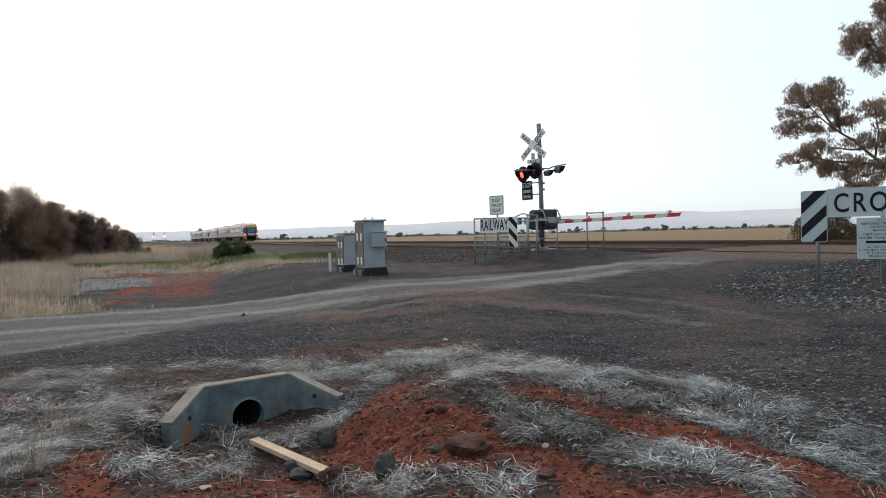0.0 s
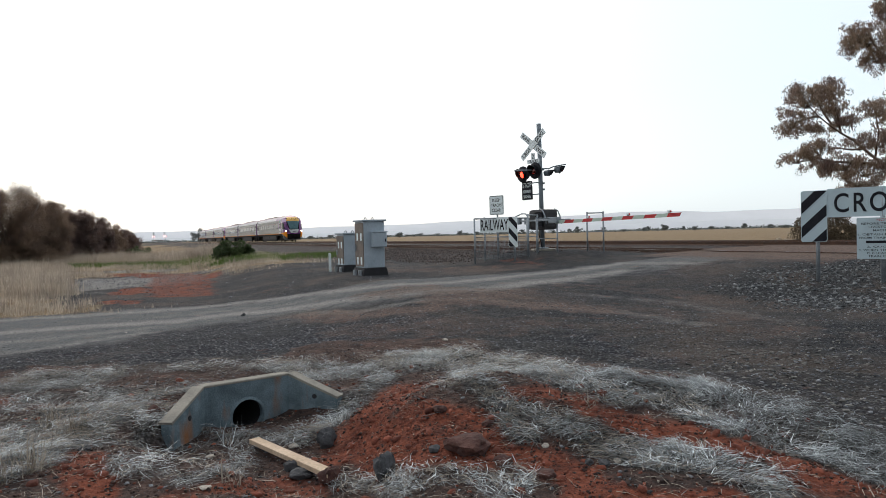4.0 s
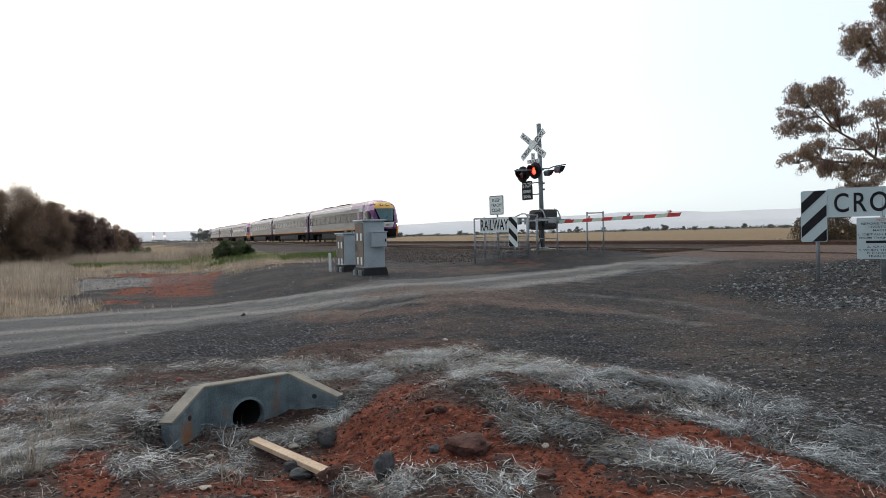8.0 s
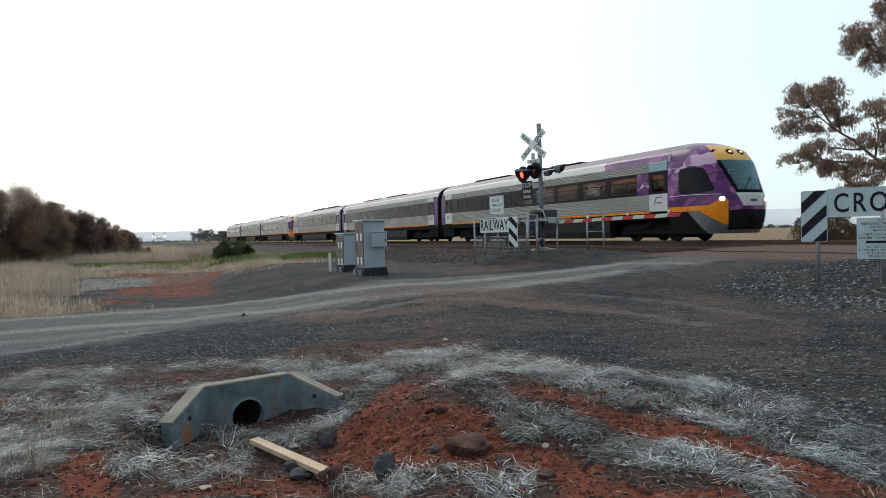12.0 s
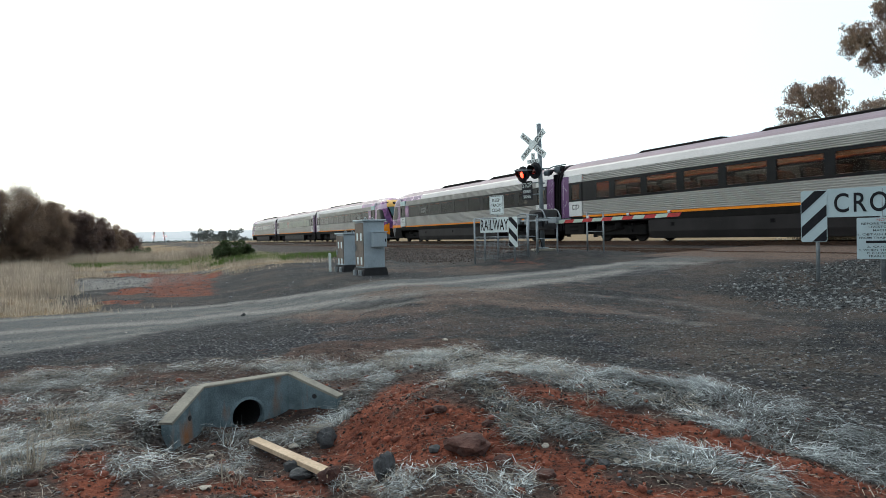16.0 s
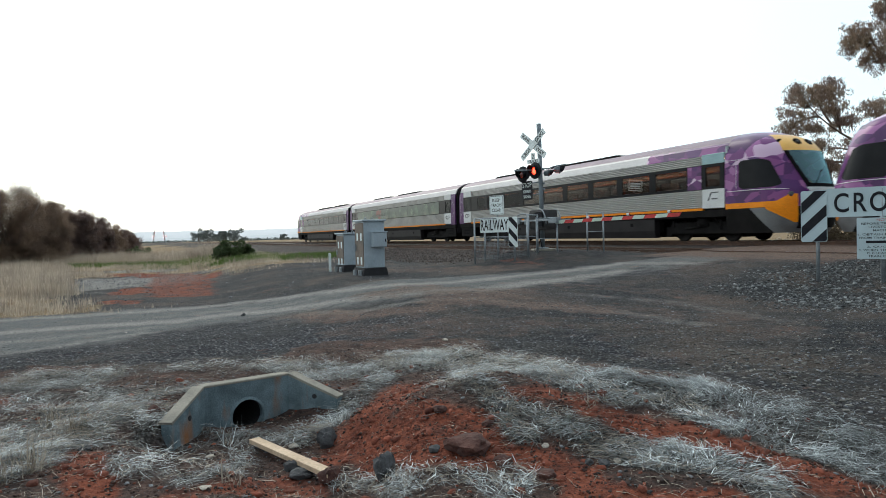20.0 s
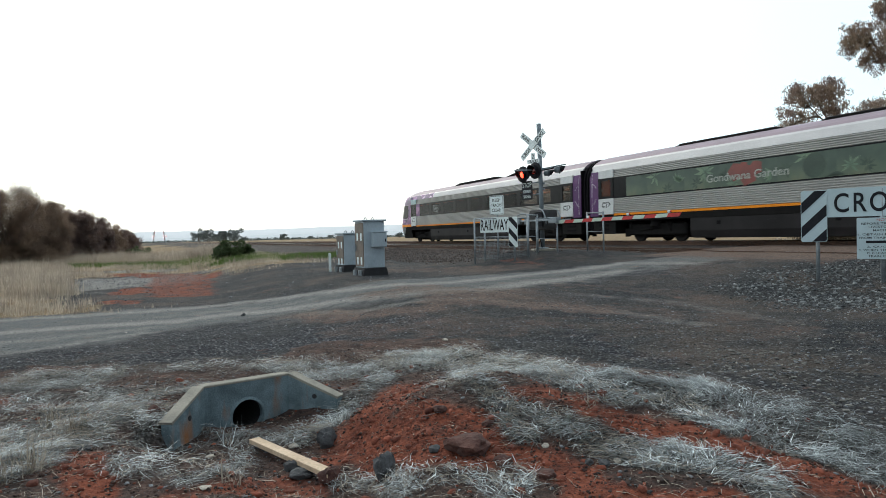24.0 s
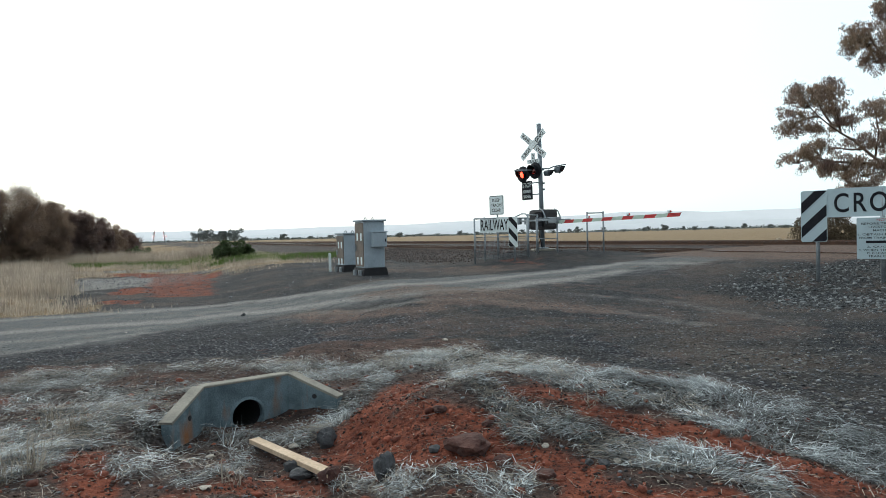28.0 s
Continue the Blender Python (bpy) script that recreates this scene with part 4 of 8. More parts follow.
def make_signal():
    x, y = MAST
    z = tie_down(x, y)
    t = thing("crossing_signal", pose(x, y, z, 0, -0.75, 0), "steel crossing signal mast with crossbuck, red flashing lights and signs", "crossing signal")
    part("footing", box(-0.35, 0.35, -0.35, 0.35, -0.3, 0.05, 0.02), M["concrete_top"], t)
    part("mast", rod((0, 0, -0.1), (0, 0, 4.12), 0.072, n=18), M["galv_old"], t)
    part("base_flange", box(-0.17, 0.17, -0.17, 0.17, 0.05, 0.09, 0.01), M["galv_old"], t)
    f = SIGNAL_TURN
    fm = pose(0, 0, 0, 0, 0, f)
    # crossbuck
    cb = pose(0, 0, 3.42) @ fm @ pose(-0.18, -0.10, 0.03)
    for s, word, off in ((1, "RAILWAY", -0.002), (-1, "CROSSING", -0.020)):
        am = cb @ pose(0, off, 0, 0, s * 38, 0)
        a = part("crossbuck_arm", slab(round_rect(-0.66, 0.66, -0.10, 0.10, 0.01), -0.008, 0.008), M["white_sheet"], t)
        a.matrix_basis = am
        w1, w2 = word[:4], word[4:]
        lettering("lettering", w1, 0.13, 0.42, M["black_paint"], a, pose(-0.38, -0.0085, 0), 0.012)
        lettering("lettering", w2, 0.13, 0.40, M["black_paint"], a, pose(0.38, -0.0085, 0), 0.012)
    part("crossbuck_bracket", box(-0.03, 0.03, -0.10, 0.0, -0.04, 0.04, 0.004, m=pose(0, 0, 3.42) @ fm), M["galv_old"], t)
    # tracks plate, upside-down tee
    tp = pose(0, 0, 2.95) @ fm @ pose(-0.22, -0.08, 0)
    plate = part("track_count_plate", slab([(-0.27, -0.10), (0.27, -0.10), (0.27, 0.04), (0.08, 0.04), (0.08, 0.24), (-0.08, 0.24), (-0.08, 0.04), (-0.27, 0.04)], -0.006, 0.006), M["white_sheet"], t)
    plate.matrix_basis = tp
    lettering("lettering", "2", 0.14, 0.09, M["black_paint"], plate, pose(0, -0.0065, 0.13))
    lettering("lettering", "TRACKS", 0.09, 0.44, M["black_paint"], plate, pose(0, -0.0065, -0.03), 0.003)
    # lights towards this side
    part("cross_arm", rod((-0.85, -0.05, 2.62), (0.12, -0.05, 2.62), 0.026, n=10), M["galv_old"], t)
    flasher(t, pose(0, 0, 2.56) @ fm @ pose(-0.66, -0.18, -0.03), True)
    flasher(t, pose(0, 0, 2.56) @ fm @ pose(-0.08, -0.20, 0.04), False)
    # lights for the other side, seen from behind
    part("cross_arm", tube([(0.0, 0.05, 2.66), (0.3, 0.06, 2.66), (0.45, 0.07, 2.72), (0.86, 0.08, 2.78)], 0.02), M["galv_old"], t)
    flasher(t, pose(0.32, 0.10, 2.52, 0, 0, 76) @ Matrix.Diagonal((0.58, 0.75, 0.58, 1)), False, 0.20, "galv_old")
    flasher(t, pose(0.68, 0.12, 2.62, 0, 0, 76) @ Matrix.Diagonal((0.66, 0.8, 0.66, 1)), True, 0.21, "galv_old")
    # stop sign
    sp = pose(0, 0, 1.985) @ fm @ pose(-0.56, -0.06, 0)
    s = part("stop_sign", slab(round_rect(-0.24, 0.24, -0.31, 0.31, 0.03), -0.006, 0.006), M["black_paint"], t, "black stop sign with white words")
    s.matrix_basis = sp
    for w, zz, hh, wd in (("STOP", 0.18, 0.16, 0.41), ("ON RED", -0.03, 0.10, 0.34), ("SIGNAL", -0.20, 0.10, 0.34)):
        lettering("lettering", w, hh, wd, M["white_sheet"], s, pose(0, -0.0065, zz), 0.003)
    for zz in (1.84, 2.22):
        part("sign_bracket", rod((0, 0, zz), fm @ Vector((-0.50, -0.05, zz)), 0.018, n=8), M["galv_old"], t)
    for zz in (1.98, 2.18):
        part("junction_box", box(0.06, 0.13, -0.05, 0.05, zz - 0.03, zz + 0.03, 0.01), M["galv_old"], t)
    part("cable", tube([(0.02, -0.09, 0.95), (-0.10, -0.10, 0.75), (-0.12, -0.10, 0.5), (-0.05, -0.08, 0.2), (-0.02, -0.07, 0.02)], 0.02), M["black_paint"], t)
    part("ladder_clip", box(-0.09, 0.09, -0.09, 0.09, 2.6, 2.66, 0.01), M["galv_old"], t)
    return t


M["boom_white"] = mat("greenish_white_sheet", (0.56, 0.68, 0.58), (0.48, 0.58, 0.50), 3, 0.5, 0, 0.02, grain=0.08)
M["drive"] = mat("dark_drive_housing", (0.055, 0.056, 0.06), (0.035, 0.034, 0.034), 4, 0.6, 0.2, 0.1)


def make_boom():
    """The lowered boom with its drive and counterweights, on the mast's foot."""
    x, y = MAST
    z = tie_down(x, y)
    t = thing("boom_gate", pose(x, y - 0.02, z + 0.96, 0, 0, BOOM_TURN), "lowered red and white boom gate with grey drive housing", "boom gate")
    part("drive_housing", box(-0.34, 0.40, -0.29, 0.31, -0.30, 0.36, 0.11, seg=2), M["drive"], t)
    part("housing_door", box(-0.02, 0.33, -0.315, -0.285, -0.20, 0.27, 0.03), M["black_paint"], t)
    part("housing_clamp", box(-0.12, 0.12, 0.20, 0.30, -0.1, 0.1, 0.01), M["galv_old"], t)
    part("pivot_arm", box(-0.95, 0.90, -0.38, -0.33, -0.03, 0.035, 0.01), M["galv"], t)
    part("pivot_arm", box(-0.95, 0.90, 0.33, 0.38, -0.03, 0.035, 0.01), M["galv"], t)
    part("counterweight", box(-1.18, -0.66, -0.40, -0.29, -0.10, 0.12, 0.012), M["galv_old"], t)
    part("counterweight", box(-1.18, -0.66, 0.29, 0.40, -0.10, 0.12, 0.012), M["galv_old"], t)
    part("boom_clamp", box(0.62, 0.98, -0.38, -0.14, -0.10, 0.09, 0.015), M["galv"], t)
    x0, n = 0.86, BOOM_N
    seg = BOOM_LEN / n
    for k in range(n):
        b0, b1 = x0 + k * seg, x0 + (k + 1) * seg
        sl = slab([(b0 - 0.035, -0.05), (b1 - 0.035, -0.05), (b1 + 0.035, 0.05), (b0 + 0.035, 0.05)], -0.26, -0.22, m=pose(0.86, 0, -0.07, 0, -0.9, 0) @ pose(-0.86, 0, 0))
        part("boom_panel", sl, M["red_sheet"] if k % 2 else M["boom_white"], t)
    for u in (0.30, 0.63, 0.93):
        bx = x0 + u * BOOM_LEN
        up = 0.0157 * (bx - 0.86) - 0.07
        lb = part("boom_lamp", box(bx - 0.06, bx + 0.02, -0.275, -0.205, 0.062 + up, 0.13 + up, 0.012), M["white_sheet"], t, "white boom lamp with red lens")
        part("lens", lathe([(0.026, 0.0), (0.026, 0.015), (0.016, 0.026)], 12, m=pose(bx + 0.02, -0.24, 0.097 + up, 0, 90, 0)), M["red_sheet"], lb)
        part("lamp_base", box(bx - 0.045, bx + 0.0, -0.265, -0.215, 0.045 + up, 0.064 + up), M["galv"], lb)
    for pts in ([(-0.95, 0.15), (-0.62, 0.25), (-0.42, 0.24), (-0.30, 0.10), (-0.24, -0.28)], [(0.22, 0.37), (0.36, 0.32), (0.46, 0.14), (0.52, -0.12)]):
        for yy in (-0.34, 0.34):
            part("guard_hoop", tube([(u, yy, v) for u, v in pts], 0.022), M["galv"], t)
    return t


SIGNAL_TURN, BOOM_TURN, BOOM_LEN, BOOM_N = -52.0, -54.0, 4.42, 12
make_signal()
make_boom()


def handrail(x0, y0, x1, y1, h, label, bars=(0.98, 0.5)):
    z = tie_down((x0 + x1) / 2, (y0 + y1) / 2)
    t = thing("handrail", pose(x0, y0, z), label, "handrail", "handrails at the crossing")
    dx, dy = x1 - x0, y1 - y0
    part("post", rod((0, 0, -0.25), (0, 0, h), 0.027, n=10), M["galv"], t)
    part("post", rod((dx, dy, -0.25), (dx, dy, h), 0.027, n=10), M["galv"], t)
    for u in bars:
        part("bar", rod((0, 0, h * u), (dx, dy, h * u), 0.02 if u > 0.9 else 0.012, n=8), M["galv"], t)
    return t


hr = handrail(0.97, 19.95, 2.62, 20.35, 1.27, "galvanised handrail with wire mesh behind the railway sign", (0.99, 0.55))
wires = None
for k in range(42):
    u = (k + 0.5) / 42
    wires = rod((1.65 * u, 0.40 * u, 0.02), (1.65 * u, 0.40 * u, 0.70), 0.0035, n=4, bm=wires)
for k in range(15):
    wires = rod((0, 0, 0.04 + 0.045 * k), (1.65, 0.40, 0.04 + 0.045 * k), 0.0035, n=4, bm=wires)
part("wire_mesh", wires, M["galv"], hr)
handrail(2.62, 20.1, 3.02, 20.9, 1.25, "short galvanised handrail beside the signal mast", (0.98, 0.45))
handrail(2.95, 20.6, 3.62, 20.75, 1.12, "galvanised handrail in front of the boom drive", (0.97, 0.4))
handrail(4.69, 21.3, 5.19, 21.2, 1.28, "galvanised handrail under the boom", (0.97, 0.5))


# ---------------------------------------------------------------- equipment cabinets
def make_cabinet(x, y, turn, w, dp, h, label, side_box):
    """A relay case on a black plinth: w across its plain side, dp across its door side."""
    z = tie_down(x, y) - 0.02
    t = thing("relay_cabinet", pose(x, y, z, 0, 0, turn), label, "cabinet", "relay cabinets by the track")
    part("plinth", slab([(-w / 2 - 0.09, -0.05), (w / 2 + 0.09, -0.05), (w / 2 + 0.03, 0.22), (-w / 2 - 0.03, 0.22)], -dp / 2 - 0.05, dp / 2 + 0.05, bevel=0.01), M["plinth"], t)
    part("body", box(-w / 2, w / 2, -dp / 2, dp / 2, 0.22, h, 0.012), M["cabinet"], t)
    part("roof_lid", box(-w / 2 - 0.05, w / 2 + 0.05, -dp / 2 - 0.05, dp / 2 + 0.05, h, h + 0.05, 0.012), M["cabinet"], t)
    d = part("door", box(-w / 2 - 0.022, -w / 2 + 0.002, -dp / 2 + 0.03, dp / 2 - 0.03, 0.26, h - 0.04, 0.006), M["cabinet_door"], t, "dusty brown door")
    for zz in (h * 0.72, h * 0.28):
        for yy in (-dp * 0.24, dp * 0.16):
            part("vent_label", box(-w / 2 - 0.028, -w / 2 - 0.021, yy - 0.05, yy + 0.05, zz - 0.10, zz + 0.10, 0.002), M["white_sheet"], d)
    part("handle", box(-w / 2 - 0.06, -w / 2 - 0.02, dp * 0.30, dp * 0.30 + 0.03, h * 0.46, h * 0.58, 0.006), M["galv"], d)
    for yy in (-dp * 0.3, dp * 0.3):
        for k in range(2):
            part("foot_bolt_plate", box(-w / 2 - 0.105, -w / 2 - 0.05, yy - 0.07 + k * 0.10, yy - 0.01 + k * 0.10, 0.0, 0.16, 0.004), M["galv"], t)
    for xx in (-w * 0.2, w * 0.15):
        part("lifting_eye", tube([(xx - 0.03, 0, h + 0.04), (xx - 0.03, 0, h + 0.09), (xx, 0, h + 0.115), (xx + 0.03, 0, h + 0.09), (xx + 0.03, 0, h + 0.04)], 0.012, 6), M["galv"], t)
    if side_box:
        s = part("switch_box", box(-0.10, 0.30, -dp / 2 - 0.16, -dp / 2 + 0.002, h * 0.53, h * 0.80, 0.012), M["cabinet"], t)
        part("box_lid", box(-0.12, 0.32, -dp / 2 - 0.18, -dp / 2, h * 0.80, h * 0.815, 0.004), M["cabinet"], s)
        part("latch", box(0.24, 0.27, -dp / 2 - 0.175, -dp / 2 - 0.158, h * 0.62, h * 0.68, 0.003), M["black_paint"], s)
    return t


make_cabinet(-2.00, 18.0, 30, 0.60, 0.62, 1.47, "grey steel relay cabinet with brown door and switch box", True)
make_cabinet(-2.86, 20.2, 30, 0.62, 0.62, 1.15, "lower grey steel relay cabinet with brown door", False)
gp = thing("guide_post", pose(-3.52, 20.4, tie_down(-3.52, 20.4)), "short white plastic guide post beside the cabinets", "guide post")
part("post", box(-0.04, 0.04, -0.015, 0.015, -0.2, 0.58, 0.008), M["white_sheet"], gp)


# ---------------------------------------------------------------- culvert
def make_culvert():
    ax, ay, bx, by = -2.27, 6.12, -1.60, 6.62
    L = math.hypot(bx - ax, by - ay)
    ang = math.degrees(math.atan2(by - ay, bx - ax))
    t = thing("culvert_headwall", pose((ax + bx) / 2, (ay + by) / 2, 0.0, 0, 0, ang), "weathered concrete culvert headwall with splayed wings and rust stains", "culvert")
    th, top = 0.10, 0.165
    b = bmesh.new()
    hl, n, pr, pz, px0 = L / 2, 28, 0.150, -0.16, -0.01
    # face with a round hole: ring to a rectangular rim
    def rim(a):
        c, s = math.cos(a), math.sin(a)
        x0, x1, z0, z1 = -hl - px0, hl - px0, -0.62 - pz, top - pz
        k = min((x1 / c if c > 0 else x0 / c) if abs(c) > 1e-6 else 9, (z1 / s if s > 0 else z0 / s) if abs(s) > 1e-6 else 9)
        return px0 + c * k, pz + s * k
    angs = sorted([2 * math.pi * k / n for k in range(n)] + [math.atan2(zz - pz, xx - px0) % (2 * math.pi) for xx in (-hl, hl) for zz in (-0.62, top)])
    n = len(angs)
    rings = []
    for yy in (0.0, th):
        inner = [b.verts.new((px0 + pr * math.cos(g), yy, pz + pr * math.sin(g))) for g in angs]
        outer = [b.verts.new((rim(g)[0], yy, rim(g)[1])) for g in angs]
        rings.append((inner, outer))
    for i, (inner, outer) in enumerate(rings):
        for k in range(n):
            j = (k + 1) % n
            f = [inner[k], outer[k], outer[j], inner[j]]
            b.faces.new(f if i == 0 else f[::-1])
    for k in range(n):
        j = (k + 1) % n
        b.faces.new((rings[0][0][k], rings[0][0][j], rings[1][0][j], rings[1][0][k]))
        b.faces.new((rings[0][1][j], rings[0][1][k], rings[1][1][k], rings[1][1][j]))
    bmesh.ops.recalc_face_normals(b, faces=b.faces)
    part("face_wall", b, M["concrete"], t)
    part("coping", box(-hl - 0.02, hl + 0.02, -0.004, th + 0.02, top - 0.004, top + 0.022, 0.008), M["concrete_top"], t)
    # collar round the pipe mouth
    ring = bmesh.new()
    bmesh.ops.create_cone(ring, cap_ends=False, segments=28, radius1=0.180, radius2=0.155, depth=0.02, matrix=Matrix.Translation((px0, -0.013, pz)) @ Euler((math.pi / 2, 0, 0)).to_matrix().to_4x4())
    part("pipe_collar", ring, M["concrete"], t, smooth=True)
    pipe = bmesh.new()
    bmesh.ops.create_cone(pipe, cap_ends=False, segments=28, radius1=pr - 0.003, radius2=pr - 0.003, depth=1.1, matrix=Matrix.Translation((px0, 0.60, pz)) @ Euler((math.pi / 2, 0, 0)).to_matrix().to_4x4())
    bmesh.ops.reverse_faces(pipe, faces=pipe.faces)
    bmesh.ops.create_circle(pipe, cap_ends=True, segments=28, radius=pr, matrix=Matrix.Translation((px0, 1.15, pz)) @ Euler((math.pi / 2, 0, 0)).to_matrix().to_4x4())
    part("pipe", pipe, M["plinth"], t, "dark concrete drain pipe")
    # wings, falling towards their ends
    for s, px, wl_, turn, end in ((-1, -hl, 0.60, 48.0, 0.0), (1, hl, 0.55, -56.0, -0.04)):
        m = pose(px, 0.0, 0, 0, 0, turn)
        o = [(0, -0.62), (s * wl_, -0.62), (s * wl_, end), (0, top)]
        w = part("wing_wall", slab(o if s > 0 else o[::-1], 0.0, th, m=m), M["concrete"], t)
        cop = slab([(0, top - 0.002), (s * wl_, end - 0.002), (s * (wl_ + 0.012), end + 0.02), (0, top + 0.022)], -0.004, th + 0.016, m=m)
        part("wing_coping", cop, M["concrete_top"], w)
        # black disc on the wing; its colour stands in for a lifting hole's shade
        hole = lathe([(0.024, 0.0), (0.024, 0.006)], 12, m=m @ pose(s * 0.30, -0.003, -0.03, 90, 0, 0))
        part("lifting_hole", hole, M["plinth"], w)
    return t


make_culvert()


def place_on(name, x, y, label, category, dz=0.0, turn=0.0, group="", tilt=(0, 0)):
    return thing(name, pose(x, y, tie_down(x, y) + dz, tilt[0], tilt[1], turn), label, category, group)


def make_plank():
    x0, y0, x1, y1 = -1.66, 5.60, -0.83, 4.67
    z0, z1 = tie_down(x0, y0) + 0.06, tie_down(x1, y1) + 0.05
    p0, p1 = Vector((x0, y0, z0)), Vector((x1, y1, z1))
    q = (p1 - p0).to_track_quat("X", "Z").to_matrix().to_4x4()
    L = (p1 - p0).length
    b = box(0, L, -0.045, 0.045, -0.02, 0.02, 0.003)
    ob = part("timber_plank", b, M["plank"])
    ob.matrix_basis = Matrix.Translation(p0) @ q
    tagged(ob, "pale sawn pine plank lying in the ditch", "plank")


make_plank()


def make_rock(name, x, y, size, label, material, seed, sink=0.25, tall=0.7, group="loose rocks by the ditch"):
    b = bmesh.new()
    bmesh.ops.create_icosphere(b, subdivisions=3, radius=1.0)
    sx, sy = 1.0, random.Random(seed).uniform(0.7, 1.0)
    for v in b.verts:
        p = v.co.copy()
        k = 0.75 + 0.35 * noise.noise(p * 1.1 + Vector((seed * 7.1, 0, 0))) + 0.16 * noise.noise(p * 2.7 + Vector((0, seed * 3.3, 0)))
        # flattened facets
        for c in range(5):
            r = random.Random(seed * 31 + c)
            d = Vector((r.uniform(-1, 1), r.uniform(-1, 1), r.uniform(-0.5, 1))).normalized()
            lim = r.uniform(0.5, 0.75)
            e = (p * k).dot(d)
            if e > lim:
                k *= lim / e
        v.co = Vector((p.x * sx, p.y * sy, p.z * tall)) * k * size
    ob = part(name, b, material)
    ob.matrix_basis = pose(x, y, tie_down(x, y) + size * tall * (0.7 - sink), 0, 0, seed * 47 % 360)
    return tagged(ob, label, "rock", group)


M["rock_dark"] = mat("dark_basalt_rock", (0.075, 0.08, 0.085), (0.04, 0.042, 0.046), 9, 0.85, 0, 0.5, 60)
M["rock_red"] = mat("clay_covered_rock", (0.10, 0.045, 0.035), (0.055, 0.03, 0.026), 9, 0.95, 0, 0.6, 60)
ROCKS = [
    (-0.84, 4.70, 0.120, "rock_red", 1, 0.8, "rounded red clay covered rock at the plank end"),
    (-1.10, 4.86, 0.120, "rock_dark", 2, 0.45, "flat dark basalt rock in the ditch"),
    (-1.20, 5.02, 0.105, "rock_dark", 3, 0.75, "small dark basalt rock beside the plank"),
    (-1.03, 5.56, 0.125, "rock_dark", 4, 1.1, "upright grey rock at the foot of the clay bank"),
    (-0.44, 4.52, 0.115, "rock_dark", 5, 1.35, "pointed blue-grey basalt rock standing on the clay"),
    (0.15, 4.50, 0.20, "rock_red", 6, 0.5, "broad rusty red rock bedded in the bank"),
    (-2.62, 5.85, 0.10, "rock_red", 7, 0.8, "small red rock against the wing wall"),
    (0.68, 4.54, 0.034, "pale_chip", 8, 0.7, "small pale yellow stone"),
    (1.11, 4.27, 0.040, "pale_chip", 9, 0.6, "pale stone among dead grass"),
    (1.01, 4.22, 0.055, "rock_dark", 10, 0.6, "dark stone among dead grass"),
    (-1.53, 4.09, 0.05, "pale_chip", 11, 0.35, "flat pale stone on the red soil"),
    (-1.32, 5.58, 0.055, "pale_chip", 12, 0.4, "pale green-white scrap of stone"),
    (-1.62, 5.32, 0.05, "rock_red", 15, 0.7, "small brown stone under the plank"),
    (-4.05, 13.2, 0.07, "rock_dark", 13, 0.6, "small dark stone on the road"),
    (0.0, 8.9, 0.06, "pale_chip", 14, 0.4, "flat pale stone on the gravel"),
    (-0.36, 3.95, 0.05, "pale_chip", 16, 0.5, "pale flat stone at the edge of the clay"),
    (0.42, 5.05, 0.055, "rock_dark", 18, 0.7, "dark stone half buried in the clay bank"),
    (0.30, 4.86, 0.07, "rock_red", 19, 0.6, "clay covered stone on the bank"),
    (-0.05, 5.15, 0.075, "rock_red", 20, 0.55, "clay covered stone on the bank"),
    (0.50, 4.66, 0.06, "rock_dark", 21, 0.5, "dark flat stone on the clay bank"),
    (0.62, 4.10, 0.09, "rock_red", 22, 0.5, "crumbling lump of red clay"),
    (0.36, 4.30, 0.085, "rock_red", 23, 0.6, "crumbling lump of red clay"),
    (-0.10, 4.55, 0.06, "rock_dark", 24, 0.6, "small dark stone on the red clay"),
    (1.22, 4.38, 0.045, "rock_dark", 25, 0.7, "dark stone among dead grass"),
    (-2.75, 4.95, 0.06, "rock_dark", 26, 0.5, "flat grey stone among dead grass"),
    (-3.3, 5.0, 0.05, "pale_chip", 27, 0.4, "pale flat chip of stone on the straw"),
    (-1.95, 5.35, 0.05, "pale_chip", 28, 0.4, "pale flat chip of stone in the ditch"),
    (0.92, 4.26, 0.05, "rock_dark", 17, 0.7, "dark stone among dead grass"),
]
for rx_, ry_, rs_, rm_, seed_, tall_, lab_ in ROCKS:
    make_rock("rock", rx_, ry_, rs_, lab_, M[rm_], seed_, tall=tall_)


